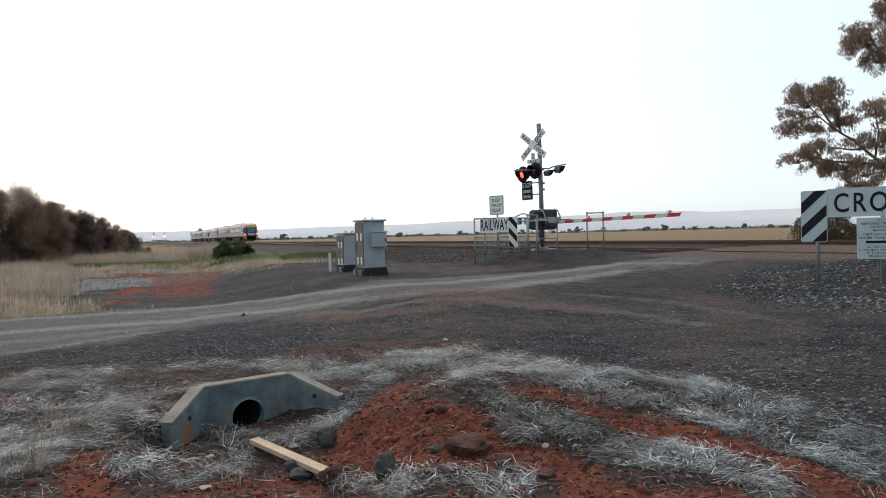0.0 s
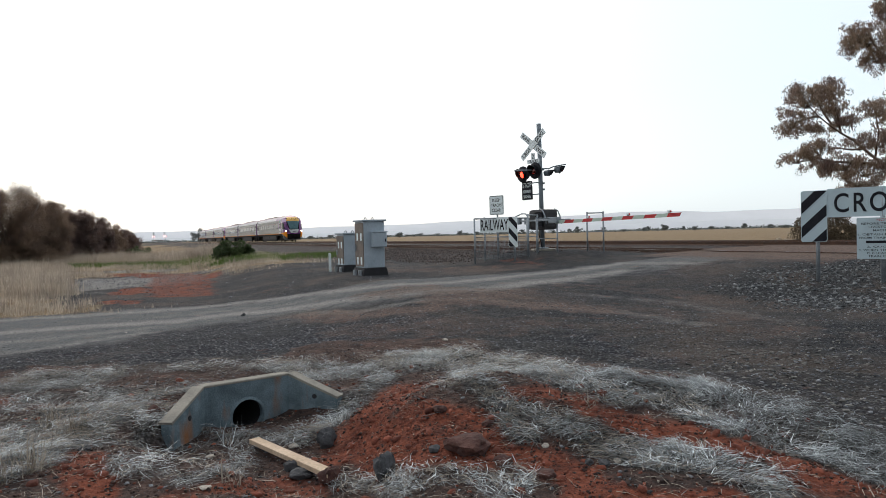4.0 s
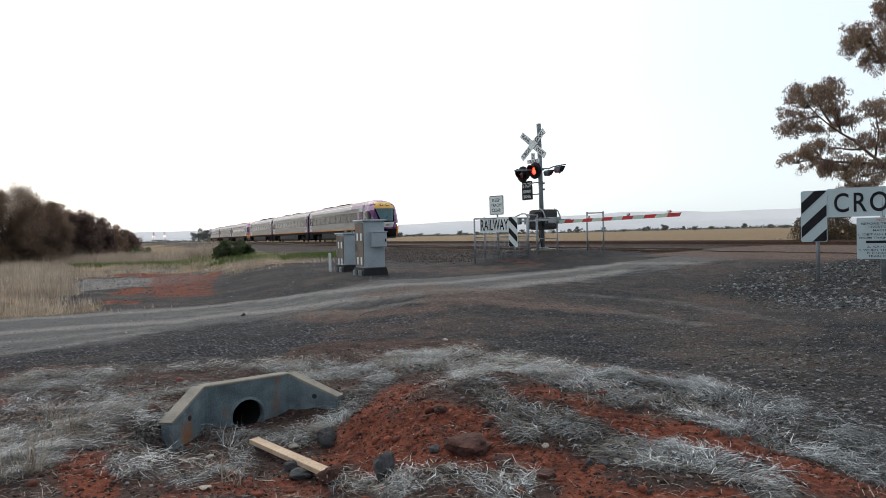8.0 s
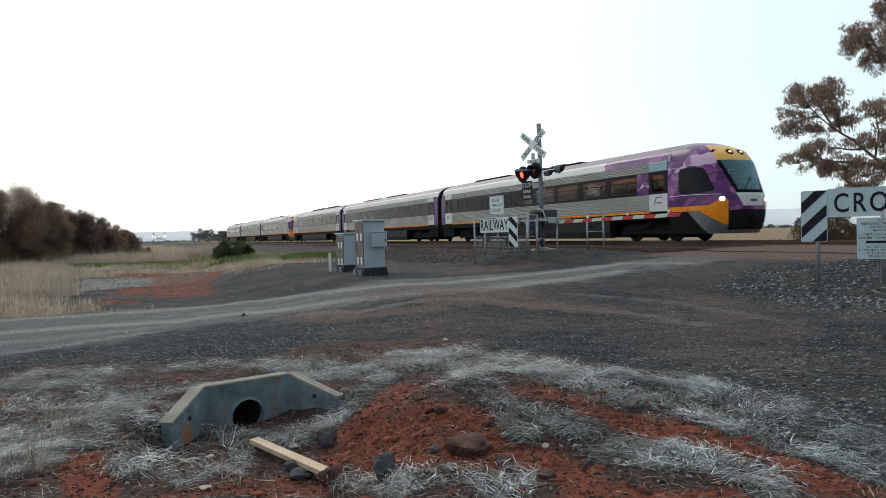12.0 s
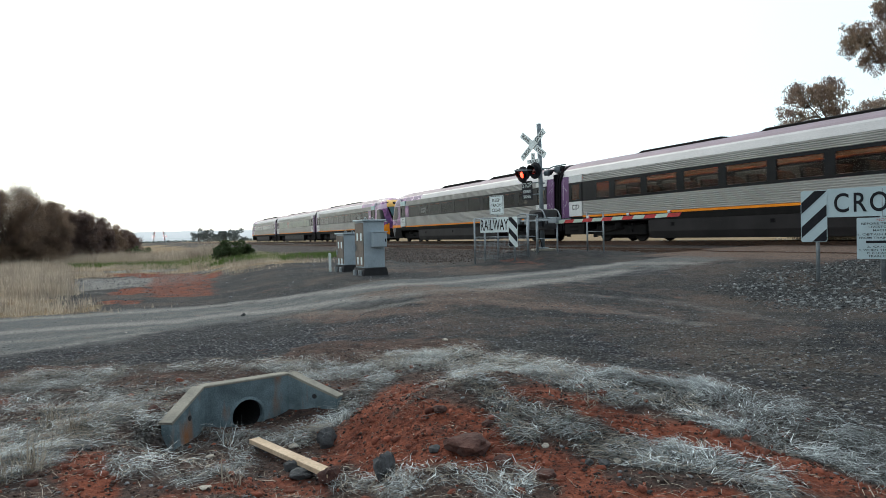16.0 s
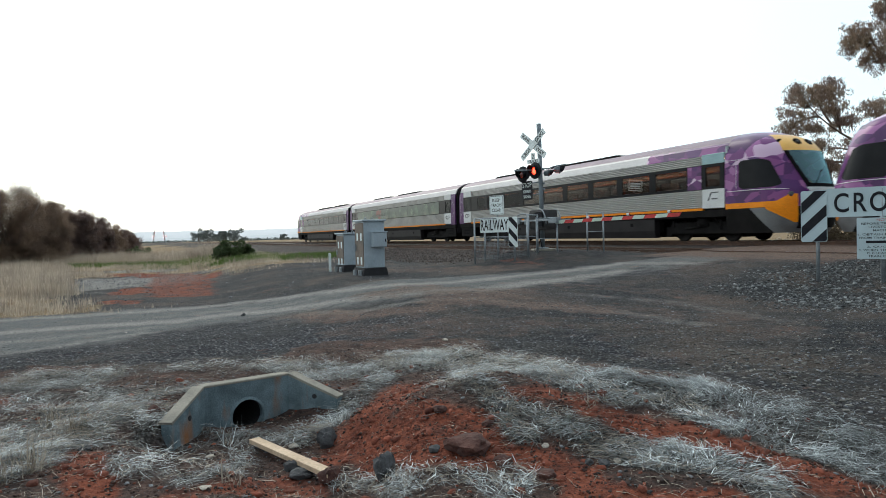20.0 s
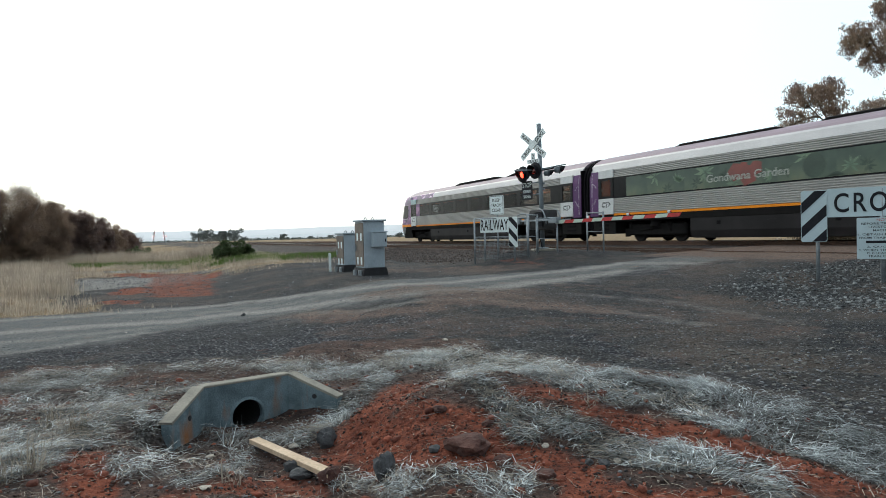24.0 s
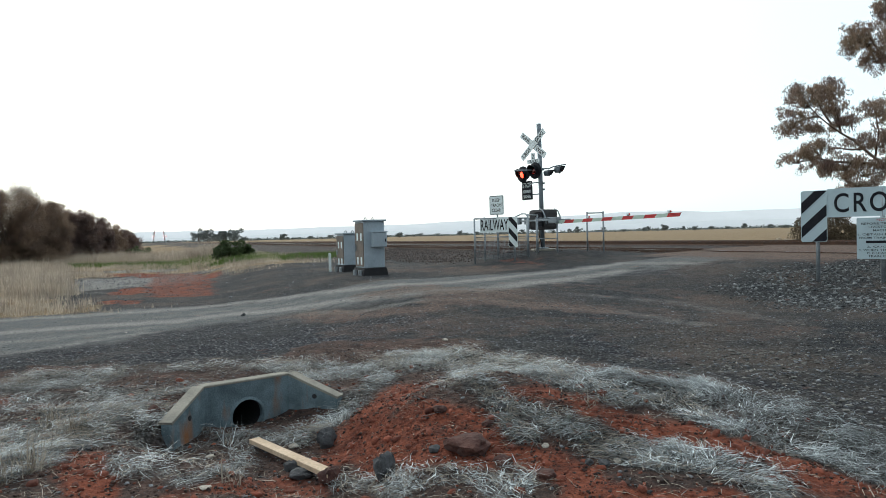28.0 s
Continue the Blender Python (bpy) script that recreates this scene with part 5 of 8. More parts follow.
# ---------------------------------------------------------------- the train
def purple_mat():
    """The purple facets of the cab ends."""
    m = mat("purple_facets", (0.2, 0.05, 0.2), None, 3, 0.4, 0.0, 0.02, spec=0.25)
    n, l = m.node_tree.nodes, m.node_tree.links
    b = n["Principled BSDF"]
    co = [k for k in n if k.type == "TEX_COORD"][0]
    rp = n.new("ShaderNodeValToRGB")
    rp.color_ramp.interpolation = "CONSTANT"
    for k in range(5):
        rp.color_ramp.elements.new(0.5)
    cols = [(0.065, 0.015, 0.095), (0.115, 0.026, 0.145), (0.21, 0.055, 0.21), (0.080, 0.020, 0.125), (0.30, 0.115, 0.30), (0.145, 0.034, 0.165), (0.58, 0.42, 0.58)]
    for e, p, c in zip(rp.color_ramp.elements, (0.0, 0.25, 0.36, 0.46, 0.55, 0.65, 0.77), cols):
        e.position, e.color = p, (*c, 1)
    fac = None
    for sc, turn in ((1.25, 0.4), (2.1, 1.1)):
        # shards: sheared cells of two sizes
        mpn = n.new("ShaderNodeMapping")
        mpn.inputs["Rotation"].default_value = (0, turn, 0)
        mpn.inputs["Scale"].default_value = (0.75, 1.0, 1.35)
        v = n.new("ShaderNodeTexVoronoi")
        v.inputs["Scale"].default_value = sc
        sp = n.new("ShaderNodeSeparateColor")
        l.new(co.outputs["Object"], mpn.inputs[0])
        l.new(mpn.outputs[0], v.inputs["Vector"])
        l.new(v.outputs["Color"], sp.inputs[0])
        if fac is None:
            fac = sp.outputs[0]
        else:
            av = n.new("ShaderNodeMix")
            av.inputs[0].default_value = 0.35
            l.new(fac, av.inputs[2])
            l.new(sp.outputs[1], av.inputs[3])
            fac = av.outputs[0]
    l.new(fac, rp.inputs[0])
    l.new(rp.outputs[0], b.inputs["Base Color"])
    b.inputs["Roughness"].default_value = 0.3
    b.inputs["Coat Weight"].default_value, b.inputs["Coat Roughness"].default_value = 0.25, 0.12
    return m


M.update({
    "purple": purple_mat(),
    "steel": mat("ribbed_stainless_steel", (0.40, 0.40, 0.385), (0.34, 0.34, 0.33), 0.6, 0.42, 0.45, 0.03),
    "cant": mat("silver_cantrail", (0.47, 0.47, 0.48), (0.42, 0.42, 0.43), 0.7, 0.45, 0.2, 0.02),
    "roof": mat("mauve_grey_roof", (0.27, 0.205, 0.25), (0.23, 0.18, 0.215), 0.8, 0.55, 0.1, 0.05),
    "band": mat("black_window_band", (0.009, 0.010, 0.012), (0.013, 0.014, 0.016), 2, 0.2, 0, 0.0, spec=0.1),
    "orange": mat("orange_livery", (0.90, 0.30, 0.012), (0.80, 0.25, 0.012), 2, 0.45, 0, 0.02, spec=0.2),
    "yellow": mat("yellow_visor", (0.78, 0.46, 0.10), (0.70, 0.40, 0.09), 3, 0.4, 0, 0.02),
    "door_white": mat("white_door_panel", (0.66, 0.68, 0.68), (0.58, 0.60, 0.60), 2, 0.4, 0, 0.02),
    "under": mat("grimy_underframe", (0.014, 0.013, 0.013), (0.008, 0.008, 0.008), 2, 0.85, 0.0, 0.2, spec=0.15),
    "skirt": mat("grey_skirt", (0.19, 0.20, 0.205), (0.12, 0.125, 0.13), 1.2, 0.6, 0.1, 0.05),
    "wheel": mat("steel_wheel", (0.020, 0.018, 0.017), (0.012, 0.011, 0.010), 5, 0.8, 0.0, 0.1, spec=0.15),
    "rubber": mat("black_bellows", (0.008, 0.007, 0.009), None, 6, 0.9, 0, 0.1, spec=0.1),
    "window": glass("tinted_coach_glass", (0.92, 0.86, 0.80), 0.44, 0.03, 1.18),
    "screen": glass("windscreen_glass", (0.50, 0.85, 0.92), 0.95, 0.04, 2.4, (0.50, 0.82, 0.90)),
    "cab_inside": mat("pale_cab_lining", (0.62, 0.72, 0.72), (0.54, 0.62, 0.62), 3, 0.6, 0, 0.02),
    "lining": mat("warm_interior_lining", (0.66, 0.20, 0.06), (0.48, 0.14, 0.05), 1.5, 0.7, 0, 0.02),
    "seat": mat("coach_seat_cloth", (0.42, 0.14, 0.06), (0.11, 0.12, 0.14), 0.7, 0.9, 0, 0.1),
    "strip_light": mat("saloon_strip_light", (1.0, 0.62, 0.3), None, 3, 0.5, 0, 0, emit=12.0, ecol=(1.0, 0.62, 0.36)),
    "headlamp": mat("lit_headlamp", (1, 0.95, 0.85), None, 3, 0.3, 0, 0, emit=14.0, ecol=(1.0, 0.92, 0.78)),
    "marker": mat("lit_marker_lamp", (1, 0.75, 0.35), None, 3, 0.3, 0, 0, emit=1.6, ecol=(1.0, 0.68, 0.28)),
    # teal header glass with its sky reflection put into the flat colour
    "door_teal": mat("teal_sky_reflect_header", (0.30, 0.47, 0.50), (0.25, 0.40, 0.43), 2, 0.25, 0, 0.0),
    "pale_line": mat("pale_livery_line", (0.68, 0.62, 0.70), None, 3, 0.5, 0, 0),
    "side_skirt": mat("dark_underfloor_skirt", (0.019, 0.017, 0.018), (0.011, 0.010, 0.011), 1.2, 0.6, 0, 0.05, spec=0.2),
    "purple_deep": mat("deep_purple_end", (0.125, 0.045, 0.155), (0.085, 0.028, 0.115), 0.9, 0.4, 0, 0.0, spec=0.25),
    "print_light": mat("pale_leaf_print", (0.17, 0.25, 0.15), (0.10, 0.17, 0.11), 1.5, 0.35, 0, 0.0),
    "print_dark": mat("dark_leaf_print", (0.025, 0.05, 0.035), (0.04, 0.075, 0.05), 1.5, 0.35, 0, 0.0),
    "print_red": mat("red_flower_print", (0.26, 0.050, 0.040), (0.17, 0.045, 0.035), 1.5, 0.35, 0, 0.0),
    "print_text": mat("pale_printed_words", (0.42, 0.46, 0.41), None, 3, 0.5, 0, 0.0),
    "lamp_off": mat("unlit_lamp_glass", (0.10, 0.10, 0.105), (0.06, 0.06, 0.065), 3, 0.25, 0, 0.0),
    "skirt_line": mat("faded_white_notice", (0.30, 0.31, 0.30), None, 3, 0.5, 0, 0),
    "grey_line": mat("livery_grey_line", (0.08, 0.085, 0.09), None, 3, 0.5, 0, 0),
})


def wrap_mat():
    """Printed leaf pattern over the windows of one coach."""
    m = mat("green_leaf_print", (0.10, 0.17, 0.12), (0.045, 0.09, 0.07), 1.2, 0.3, 0, 0.0)
    n, l = m.node_tree.nodes, m.node_tree.links
    b = n["Principled BSDF"]
    co = [k for k in n if k.type == "TEX_COORD"][0]
    wv = n.new("ShaderNodeTexNoise")
    wv.inputs["Scale"].default_value, wv.inputs["Detail"].default_value = 0.55, 4.0
    rp = n.new("ShaderNodeValToRGB")
    for k in range(2):
        rp.color_ramp.elements.new(0.5)
    for e, (p, c) in zip(rp.color_ramp.elements, ((0.30, (0.020, 0.040, 0.032)), (0.45, (0.045, 0.080, 0.058)), (0.58, (0.085, 0.125, 0.080)), (0.72, (0.17, 0.18, 0.10)))):
        e.position, e.color = p, (*c, 1)
    l.new(co.outputs["Object"], wv.inputs["Vector"])
    l.new(wv.outputs["Fac"], rp.inputs[0])
    l.new(rp.outputs[0], b.inputs["Base Color"])
    return m


M["wrap"] = wrap_mat()


def prism(outline, x0, x1, bm=None):
    """A closed (y, z) outline drawn out along the car."""
    b = bmesh.new()
    r0, r1 = [b.verts.new((x0, y, z)) for y, z in outline], [b.verts.new((x1, y, z)) for y, z in outline]
    k = len(outline)
    for i in range(k):
        b.faces.new((r0[i], r0[(i + 1) % k], r1[(i + 1) % k], r1[i]))
    b.faces.new(r0[::-1])
    b.faces.new(r1)
    bmesh.ops.recalc_face_normals(b, faces=b.faces)
    return merge(bm, b)


def half_width(z):
    return float(np.interp(z, [0.3, 0.8, 1.2, 2.0, 2.95, 3.30, 3.60, 3.80, 3.94, 4.05, 4.08], [1.30, 1.40, 1.455, 1.465, 1.45, 1.40, 1.26, 1.02, 0.72, 0.30, 0.0]))


def ribs(z0, z1, n, s, depth=0.030):
    """Outline of a ribbed side sheet between two heights, on side s."""
    pts = []
    for k in range(n):
        a, c = z0 + (z1 - z0) * k / n, z0 + (z1 - z0) * (k + 1) / n
        w = half_width((a + c) / 2)
        for f, d in ((0.08, 0), (0.30, depth), (0.70, depth), (0.92, 0)):
            pts.append((s * (w - depth + d), a + (c - a) * f))
    w = half_width(z0) - 0.09
    return pts + [(s * w, z1), (s * w, z0)]


Z_STRIPE, Z_LOW, Z_WIN, Z_UP, Z_CANT, Z_ROOF = 1.20, 1.29, 2.00, 2.93, 3.30, 3.68
WIN_W, WIN_PITCH, WIN_END = 1.72, 2.10, 0.95


def mesh_of(bm, name, *mats):
    me = bpy.data.meshes.new(name)
    bm.to_mesh(me)
    bm.free()
    for m_ in mats:
        me.materials.append(m_)
    return me


BITS = {}


def bits():
    """Meshes that all cars share: panes, doors, bogies, wheels."""
    BITS["pane"] = mesh_of(box(-WIN_W / 2, WIN_W / 2, -0.006, 0.006, -0.34, 0.34, 0.0), "window_pane", M["window"])
    BITS["end_pane"] = mesh_of(box(-WIN_END / 2, WIN_END / 2, -0.006, 0.006, -0.34, 0.34, 0.0), "window_pane", M["window"])
    BITS["end_wrap"] = mesh_of(box(-0.67, 0.67, -0.006, 0.006, -0.42, 0.42, 0.0), "printed_pane", M["wrap"])
    BITS["wrap"] = mesh_of(box(-WIN_PITCH / 2, WIN_PITCH / 2, -0.006, 0.006, -0.42, 0.42, 0.0), "printed_pane", M["wrap"])
    BITS["door_low"] = mesh_of(box(-0.53, 0.53, -0.03, 0.03, 1.27, 2.00, 0.008), "door_leaf", M["door_white"])
    BITS["door_top"] = mesh_of(box(-0.53, 0.53, -0.03, 0.03, 2.95, 3.33, 0.008), "door_header", M["door_white"])
    BITS["door_top_teal"] = mesh_of(box(-0.53, 0.53, -0.03, 0.03, 2.95, 3.33, 0.008), "door_header", M["door_teal"])
    l2 = box(-0.24, -0.06, -0.004, 0.004, 1.60, 1.66)
    l2 = slab([(-0.28, 1.66), (-0.22, 1.66), (-0.18, 1.78), (-0.05, 1.78), (-0.03, 1.84), (-0.22, 1.84)], -0.004, 0.004, bm=l2)
    l2 = slab([(0.02, 1.56), (0.08, 1.56), (0.10, 1.78), (0.18, 1.84), (0.0, 1.84), (0.0, 1.78), (0.04, 1.78)], -0.004, 0.004, bm=l2)
    l2 = slab([(0.14, 1.62), (0.20, 1.62), (0.34, 1.73), (0.24, 1.84), (0.18, 1.84), (0.26, 1.73)], -0.004, 0.004, bm=l2)
    BITS["logo_end"] = mesh_of(l2, "livery_mark", M["grey_line"])
    fr = box(-0.53, -0.34, -0.03, 0.03, 2.00, 2.95)
    fr = box(0.34, 0.53, -0.03, 0.03, 2.00, 2.95, bm=fr)
    fr = box(-0.34, 0.34, -0.03, 0.03, 2.00, 2.10, bm=fr)
    fr = box(-0.34, 0.34, -0.03, 0.03, 2.84, 2.95, bm=fr)
    BITS["door_frame"] = mesh_of(fr, "door_frame", M["band"])
    BITS["door_pane"] = mesh_of(box(-0.34, 0.34, -0.008, 0.008, 2.10, 2.84), "door_pane", M["window"])
    lg = box(-0.06, 0.22, -0.004, 0.004, 1.60, 1.65)
    lg = slab([(-0.26, 1.56), (-0.20, 1.56), (-0.06, 1.84), (0.24, 1.84), (0.26, 1.88), (-0.10, 1.88)], -0.004, 0.004, bm=lg)
    BITS["logo"] = mesh_of(lg, "livery_mark", M["grey_line"])
    st = box(0, 0.46, -0.46, 0.46, 1.60, 1.74, 0.03)
    st = box(-0.10, 0.04, -0.46, 0.0, 1.60, 2.45, 0.04, bm=st)
    st = box(-0.10, 0.04, 0.02, 0.46, 1.60, 2.45, 0.04, bm=st)
    BITS["seat"] = mesh_of(st, "seat", M["seat"])
    # bogie frame
    bf = box(-1.75, 1.75, -1.06, -0.86, 0.28, 0.78, 0.05)
    bf = box(-1.75, 1.75, 0.86, 1.06, 0.28, 0.78, 0.05, bm=bf)
    bf = box(-1.6, 1.6, -0.6, 0.6, 0.16, 0.90, 0.05, bm=bf)
    bf = box(-0.22, 0.22, -1.0, 1.0, 0.40, 0.72, 0.03, bm=bf)
    for s in (-1, 1):
        for xx in (-1.22, 1.22):
            bf = box(xx - 0.17, xx + 0.17, s * 0.95 - 0.09, s * 0.95 + 0.09, 0.30, 0.58, 0.03, bm=bf)
            bf = box(xx - 0.30 - 0.12, xx - 0.30 + 0.02, s * 1.0 - 0.10, s * 1.0 + 0.06, 0.56, 0.86, 0.02, bm=bf)
        bf = lathe([(0.26, 0.62), (0.28, 0.72), (0.26, 0.82), (0.28, 0.92)], 14, bm=bf, m=pose(0, s * 0.98, 0))
        bf = rod((-0.9, s * 1.08, 0.50), (0.3, s * 1.08, 0.62), 0.05, n=8, bm=bf)
        bf = rod((0.9, s * 1.06, 0.46), (0.55, s * 1.06, 1.02), 0.045, n=8, bm=bf)
        bf = box(-2.05, -1.75, s * 0.95 - 0.04, s * 0.95 + 0.04, 0.22, 0.60, 0.01, bm=bf)
    BITS["bogie"] = mesh_of(bf, "bogie", M["under"])
    wh = None
    for s in (-1, 1):
        m = pose(0, s * 0.80, 0, 90, 0, 0)
        wh = lathe([(0.10, -0.07), (0.16, -0.075), (0.34, -0.035), (0.38, -0.065), (0.43, -0.065), (0.43, 0.055), (0.36, 0.055), (0.32, 0.02), (0.14, 0.05), (0.10, 0.07)], 28, bm=wh, m=m)
        for k in range(5):
            a = 2 * math.pi * k / 5
            wh = rod((0.24 * math.cos(a), s * 0.80 - 0.05, 0.24 * math.sin(a)), (0.24 * math.cos(a), s * 0.80 + 0.05, 0.24 * math.sin(a)), 0.03, n=6, bm=wh)
    wh = rod((0, -0.8, 0), (0, 0.8, 0), 0.09, n=12, bm=wh)
    BITS["wheelset"] = mesh_of(wh, "wheelset", M["wheel"])


bits()
CARS = []


def add_bogie(car, x):
    bo = share("bogie", BITS["bogie"], car, pose(x, 0, 0))
    for dx in (-1.22, 1.22):
        share("wheelset", BITS["wheelset"], bo, pose(dx, 0, 0.43))


def add_door(car, x, s, blank=False):
    d = share("door", BITS["door_low"], car, pose(x, s * 1.452, 0))
    share("door_header", BITS["door_top_teal" if blank else "door_top"], d, pose(0, -s * 0.02, 0))
    share("door_frame", BITS["door_frame"], d, pose(0, 0, 0))
    share("door_pane", BITS["door_pane"], d, pose(0, 0, 0))
    share("livery_mark", BITS["logo" if blank else "logo_end"], d, pose(0, s * 0.033, 0, 0, 0, 180 if s > 0 else 0))


def saloon(car, x0, x1):
    """Floor, ceiling, strip lights and seats that show through the glass."""
    part("saloon_floor", box(x0, x1, -1.35, 1.35, 1.18, 1.24), M["under"], car)
    part("saloon_ceiling", box(x0, x1, -1.28, 1.28, 3.22, 3.28), M["lining"], car)
    for s in (-1, 1):
        part("luggage_rack", box(x0 + 0.5, x1 - 0.5, s * 1.02 - 0.20, s * 1.02 + 0.20, 2.86, 2.91, 0.01), M["lining"], car)
        part("strip_light", box(x0 + 0.5, x1 - 0.5, s * 0.62 - 0.06, s * 0.62 + 0.06, 3.19, 3.217), M["strip_light"], car)
    xx = x0 + 0.9
    while xx < x1 - 1.2:
        for s in (-1, 1):
            share("seat", BITS["seat"], car, pose(xx, s * 0.82, 0))
        xx += 1.075
    for xx in (x0, x1 - 0.05):
        part("bulkhead", box(xx, xx + 0.05, -1.34, 1.34, 1.24, 3.22), M["lining"], car)


def make_car(cab, wrap, label):
    h = 12.715 if cab else 12.37
    car = thing("railcar", Matrix.Identity(4), label, "railcar", "railcars of the train")
    rear = -h
    xf = h - 3.15 if cab else h          # where the square body ends
    d_rear, d_front = rear + 1.20, (xf - 0.55 if cab else h - 1.20)
    s0, s1 = d_rear + 0.55, d_front - 0.55
    part("underframe", box(rear + 0.15, xf, -1.30, 1.30, 0.92, 1.18, 0.02), M["under"], car)
    for a, c, zz in ((-6.2, -3.1, 0.42), (-2.8, -0.4, 0.36), (-0.1, 2.6, 0.44), (2.9, 5.6, 0.38)):
        for s in (-1, 1):
            part("equipment_case", box(a, c, s * 0.98 - 0.34, s * 0.98 + 0.34, zz, 0.93, 0.03), M["under"], car)
    q0, q1 = -h + 6.3, (h - 6.9 if cab else h - 6.3)
    for s in (-1, 1):
        part("side_skirt", prism([(s * 1.12, 0.15), (s * 1.36, 0.17), (s * 1.42, 0.45), (s * 1.42, 0.94), (s * 1.12, 0.94)], q0, q1), M["side_skirt"], car, "dark flat underfloor skirt")
        for k in range(5):
            xx = q0 + (q1 - q0) * (k + 0.6) / 5.2
            part("hatch", box(xx - 0.09 - 0.1 * (k % 2), xx + 0.09 + 0.1 * (k % 2), s * 1.422 - 0.006, s * 1.422 + 0.006, 0.66, 0.80, 0.003), M["side_skirt"] if k % 2 else M["rubber"], car)
    for a, c in [(rear + 0.12, rear + 1.75)] + ([] if cab else [(h - 1.75, h - 0.12)]):
        for s in (-1, 1):
            for zz in (0.52, 0.72):
                part("hatch", box((a + c) / 2 - 0.35, (a + c) / 2 + 0.35, s * 1.39 - 0.01, s * 1.39 + 0.01, zz, zz + 0.10, 0.004), M["rubber"], car)
            part("end_case", box(a, c, s * 1.05 - 0.33, s * 1.05 + 0.33, 0.36, 0.93, 0.03), M["under"], car)
    part("end_wall", box(rear, rear + 0.08, -1.42, 1.42, 1.0, 3.5, 0.01), M["rubber"], car)
    for s in (-1, 1):
        part("lower_side_panel", prism(ribs(Z_LOW, Z_WIN, 9, s), s0, s1), M["steel"], car)
        part("stripe", prism([(s * 1.35, Z_STRIPE), (s * 1.462, Z_STRIPE), (s * 1.466, Z_LOW), (s * 1.35, Z_LOW)], s0, s1), M["orange"], car, "orange stripe")
        part("skirt", prism([(s * 1.30, 0.92), (s * 1.43, 0.95), (s * 1.455, Z_STRIPE), (s * 1.30, Z_STRIPE)], rear + 0.1, xf), M["under"], car)
        part("upper_side_panel", prism(ribs(Z_UP, Z_CANT, 5, s), s0, s1), M["steel"], car)
        part("cantrail", prism([(s * half_width(z), z) for z in (3.30, 3.4, 3.5, 3.6, 3.68)] + [(s * (half_width(3.68) - 0.05), 3.68), (s * 1.33, 3.30)], rear + 0.02, xf - (4.2 if cab else 0)), M["cant"], car)
        if cab:
            part("cab_cantrail", prism([(s * half_width(z), z) for z in (3.30, 3.4, 3.5, 3.6, 3.68)] + [(s * (half_width(3.68) - 0.05), 3.68), (s * 1.33, 3.30)], xf - 4.2, xf), M["purple"], car, "purple cantrail panel")
        # window band: dark posts and rails round the panes
        z0, z1 = Z_WIN, Z_UP
        yo, yi = s * 1.458, s * 1.40
        b = prism([(yo, z0), (yo, z0 + 0.10), (yi, z0 + 0.10), (yi, z0)], s0, s1)
        b = prism([(yo, z1 - 0.12), (yo, z1), (yi, z1), (yi, z1 - 0.12)], s0, s1, b)
        # eight wide panes, with a narrow one at each end that has no cab
        first = -7.88 if cab else -3.5 * WIN_PITCH
        panes = [(first - 1.72, WIN_END)] + [(first + k * WIN_PITCH, WIN_W) for k in range(8)] + ([] if cab else [(-first + 1.72, WIN_END)])
        edges = [s0] + [c + q * w / 2 for c, w in panes for q in (-1, 1)] + [s1]
        for k in range(0, len(edges), 2):
            b = prism([(yo, z0 + 0.10), (yo, z1 - 0.12), (yi, z1 - 0.12), (yi, z0 + 0.10)], edges[k], edges[k + 1], b)
        part("window_band", b, M["band"], car)
        for c, w in panes:
            share("window_pane", BITS["pane" if w == WIN_W else "end_pane"], car, pose(c, s * 1.445, 2.455))
            if wrap:
                share("printed_pane", BITS["wrap" if w == WIN_W else "end_wrap"], car, pose(c, s * 1.468, 2.465), "green leaf print over the window")
        if cab:
            nx_ = panes[-2][0]
            nf = None
            for bx0, bx1, bz0, bz1 in ((-0.42, 0.42, 0.20, 0.23), (-0.42, 0.42, -0.23, -0.20), (-0.42, -0.39, -0.2, 0.2), (0.39, 0.42, -0.2, 0.2), (-0.32, 0.32, 0.06, 0.12), (-0.32, 0.30, -0.05, 0.01), (-0.32, 0.32, -0.14, -0.09)):
                nf = box(bx0, bx1, -0.003, 0.003, bz0, bz1, bm=nf, m=pose(nx_, s * 1.455, 2.45, 0, -s * 6, 0))
            part("window_notice", nf, M["skirt_line"], car, "white outlined notice on a window")
            part("printed_panel", box(s1 - 0.72, s1 - 0.02, s * 1.462 - 0.004, s * 1.462 + 0.004, 2.01, 2.92), M["purple"], car)
        add_door(car, d_rear, s)
        add_door(car, d_front, s, cab)
        ends = [(rear + 0.02, d_rear - 0.53)] + ([] if cab else [(d_front + 0.53, h - 0.02)])
        for a, c in ends:
            part("end_panel", prism([(s * half_width(z), z) for z in (1.20, 2.0, 2.9, 3.30)] + [(s * 1.36, 3.30), (s * 1.36, 1.20)], a, c), M["purple_deep"], car, "purple end panel")
            am_ = (a + c) / 2
            ln = tube([(am_ - 0.16, s * (half_width(z) + 0.003), z) for z in (1.3, 1.75, 2.2, 2.6, 2.95, 3.2)], 0.008, 5)
            ln = tube([(am_ - 0.16 + 0.05 * k, s * (half_width(1.75) + 0.004), 1.75 + 0.008 * k * k) for k in range(7)], 0.010, 5, bm=ln)
            ln = tube([(am_ - 0.16 + 0.05 * k, s * (half_width(2.75) + 0.004), 2.75 - 0.006 * k * k) for k in range(7)], 0.010, 5, bm=ln)
            part("livery_line", ln, M["pale_line"], car, "thin pale livery lines")
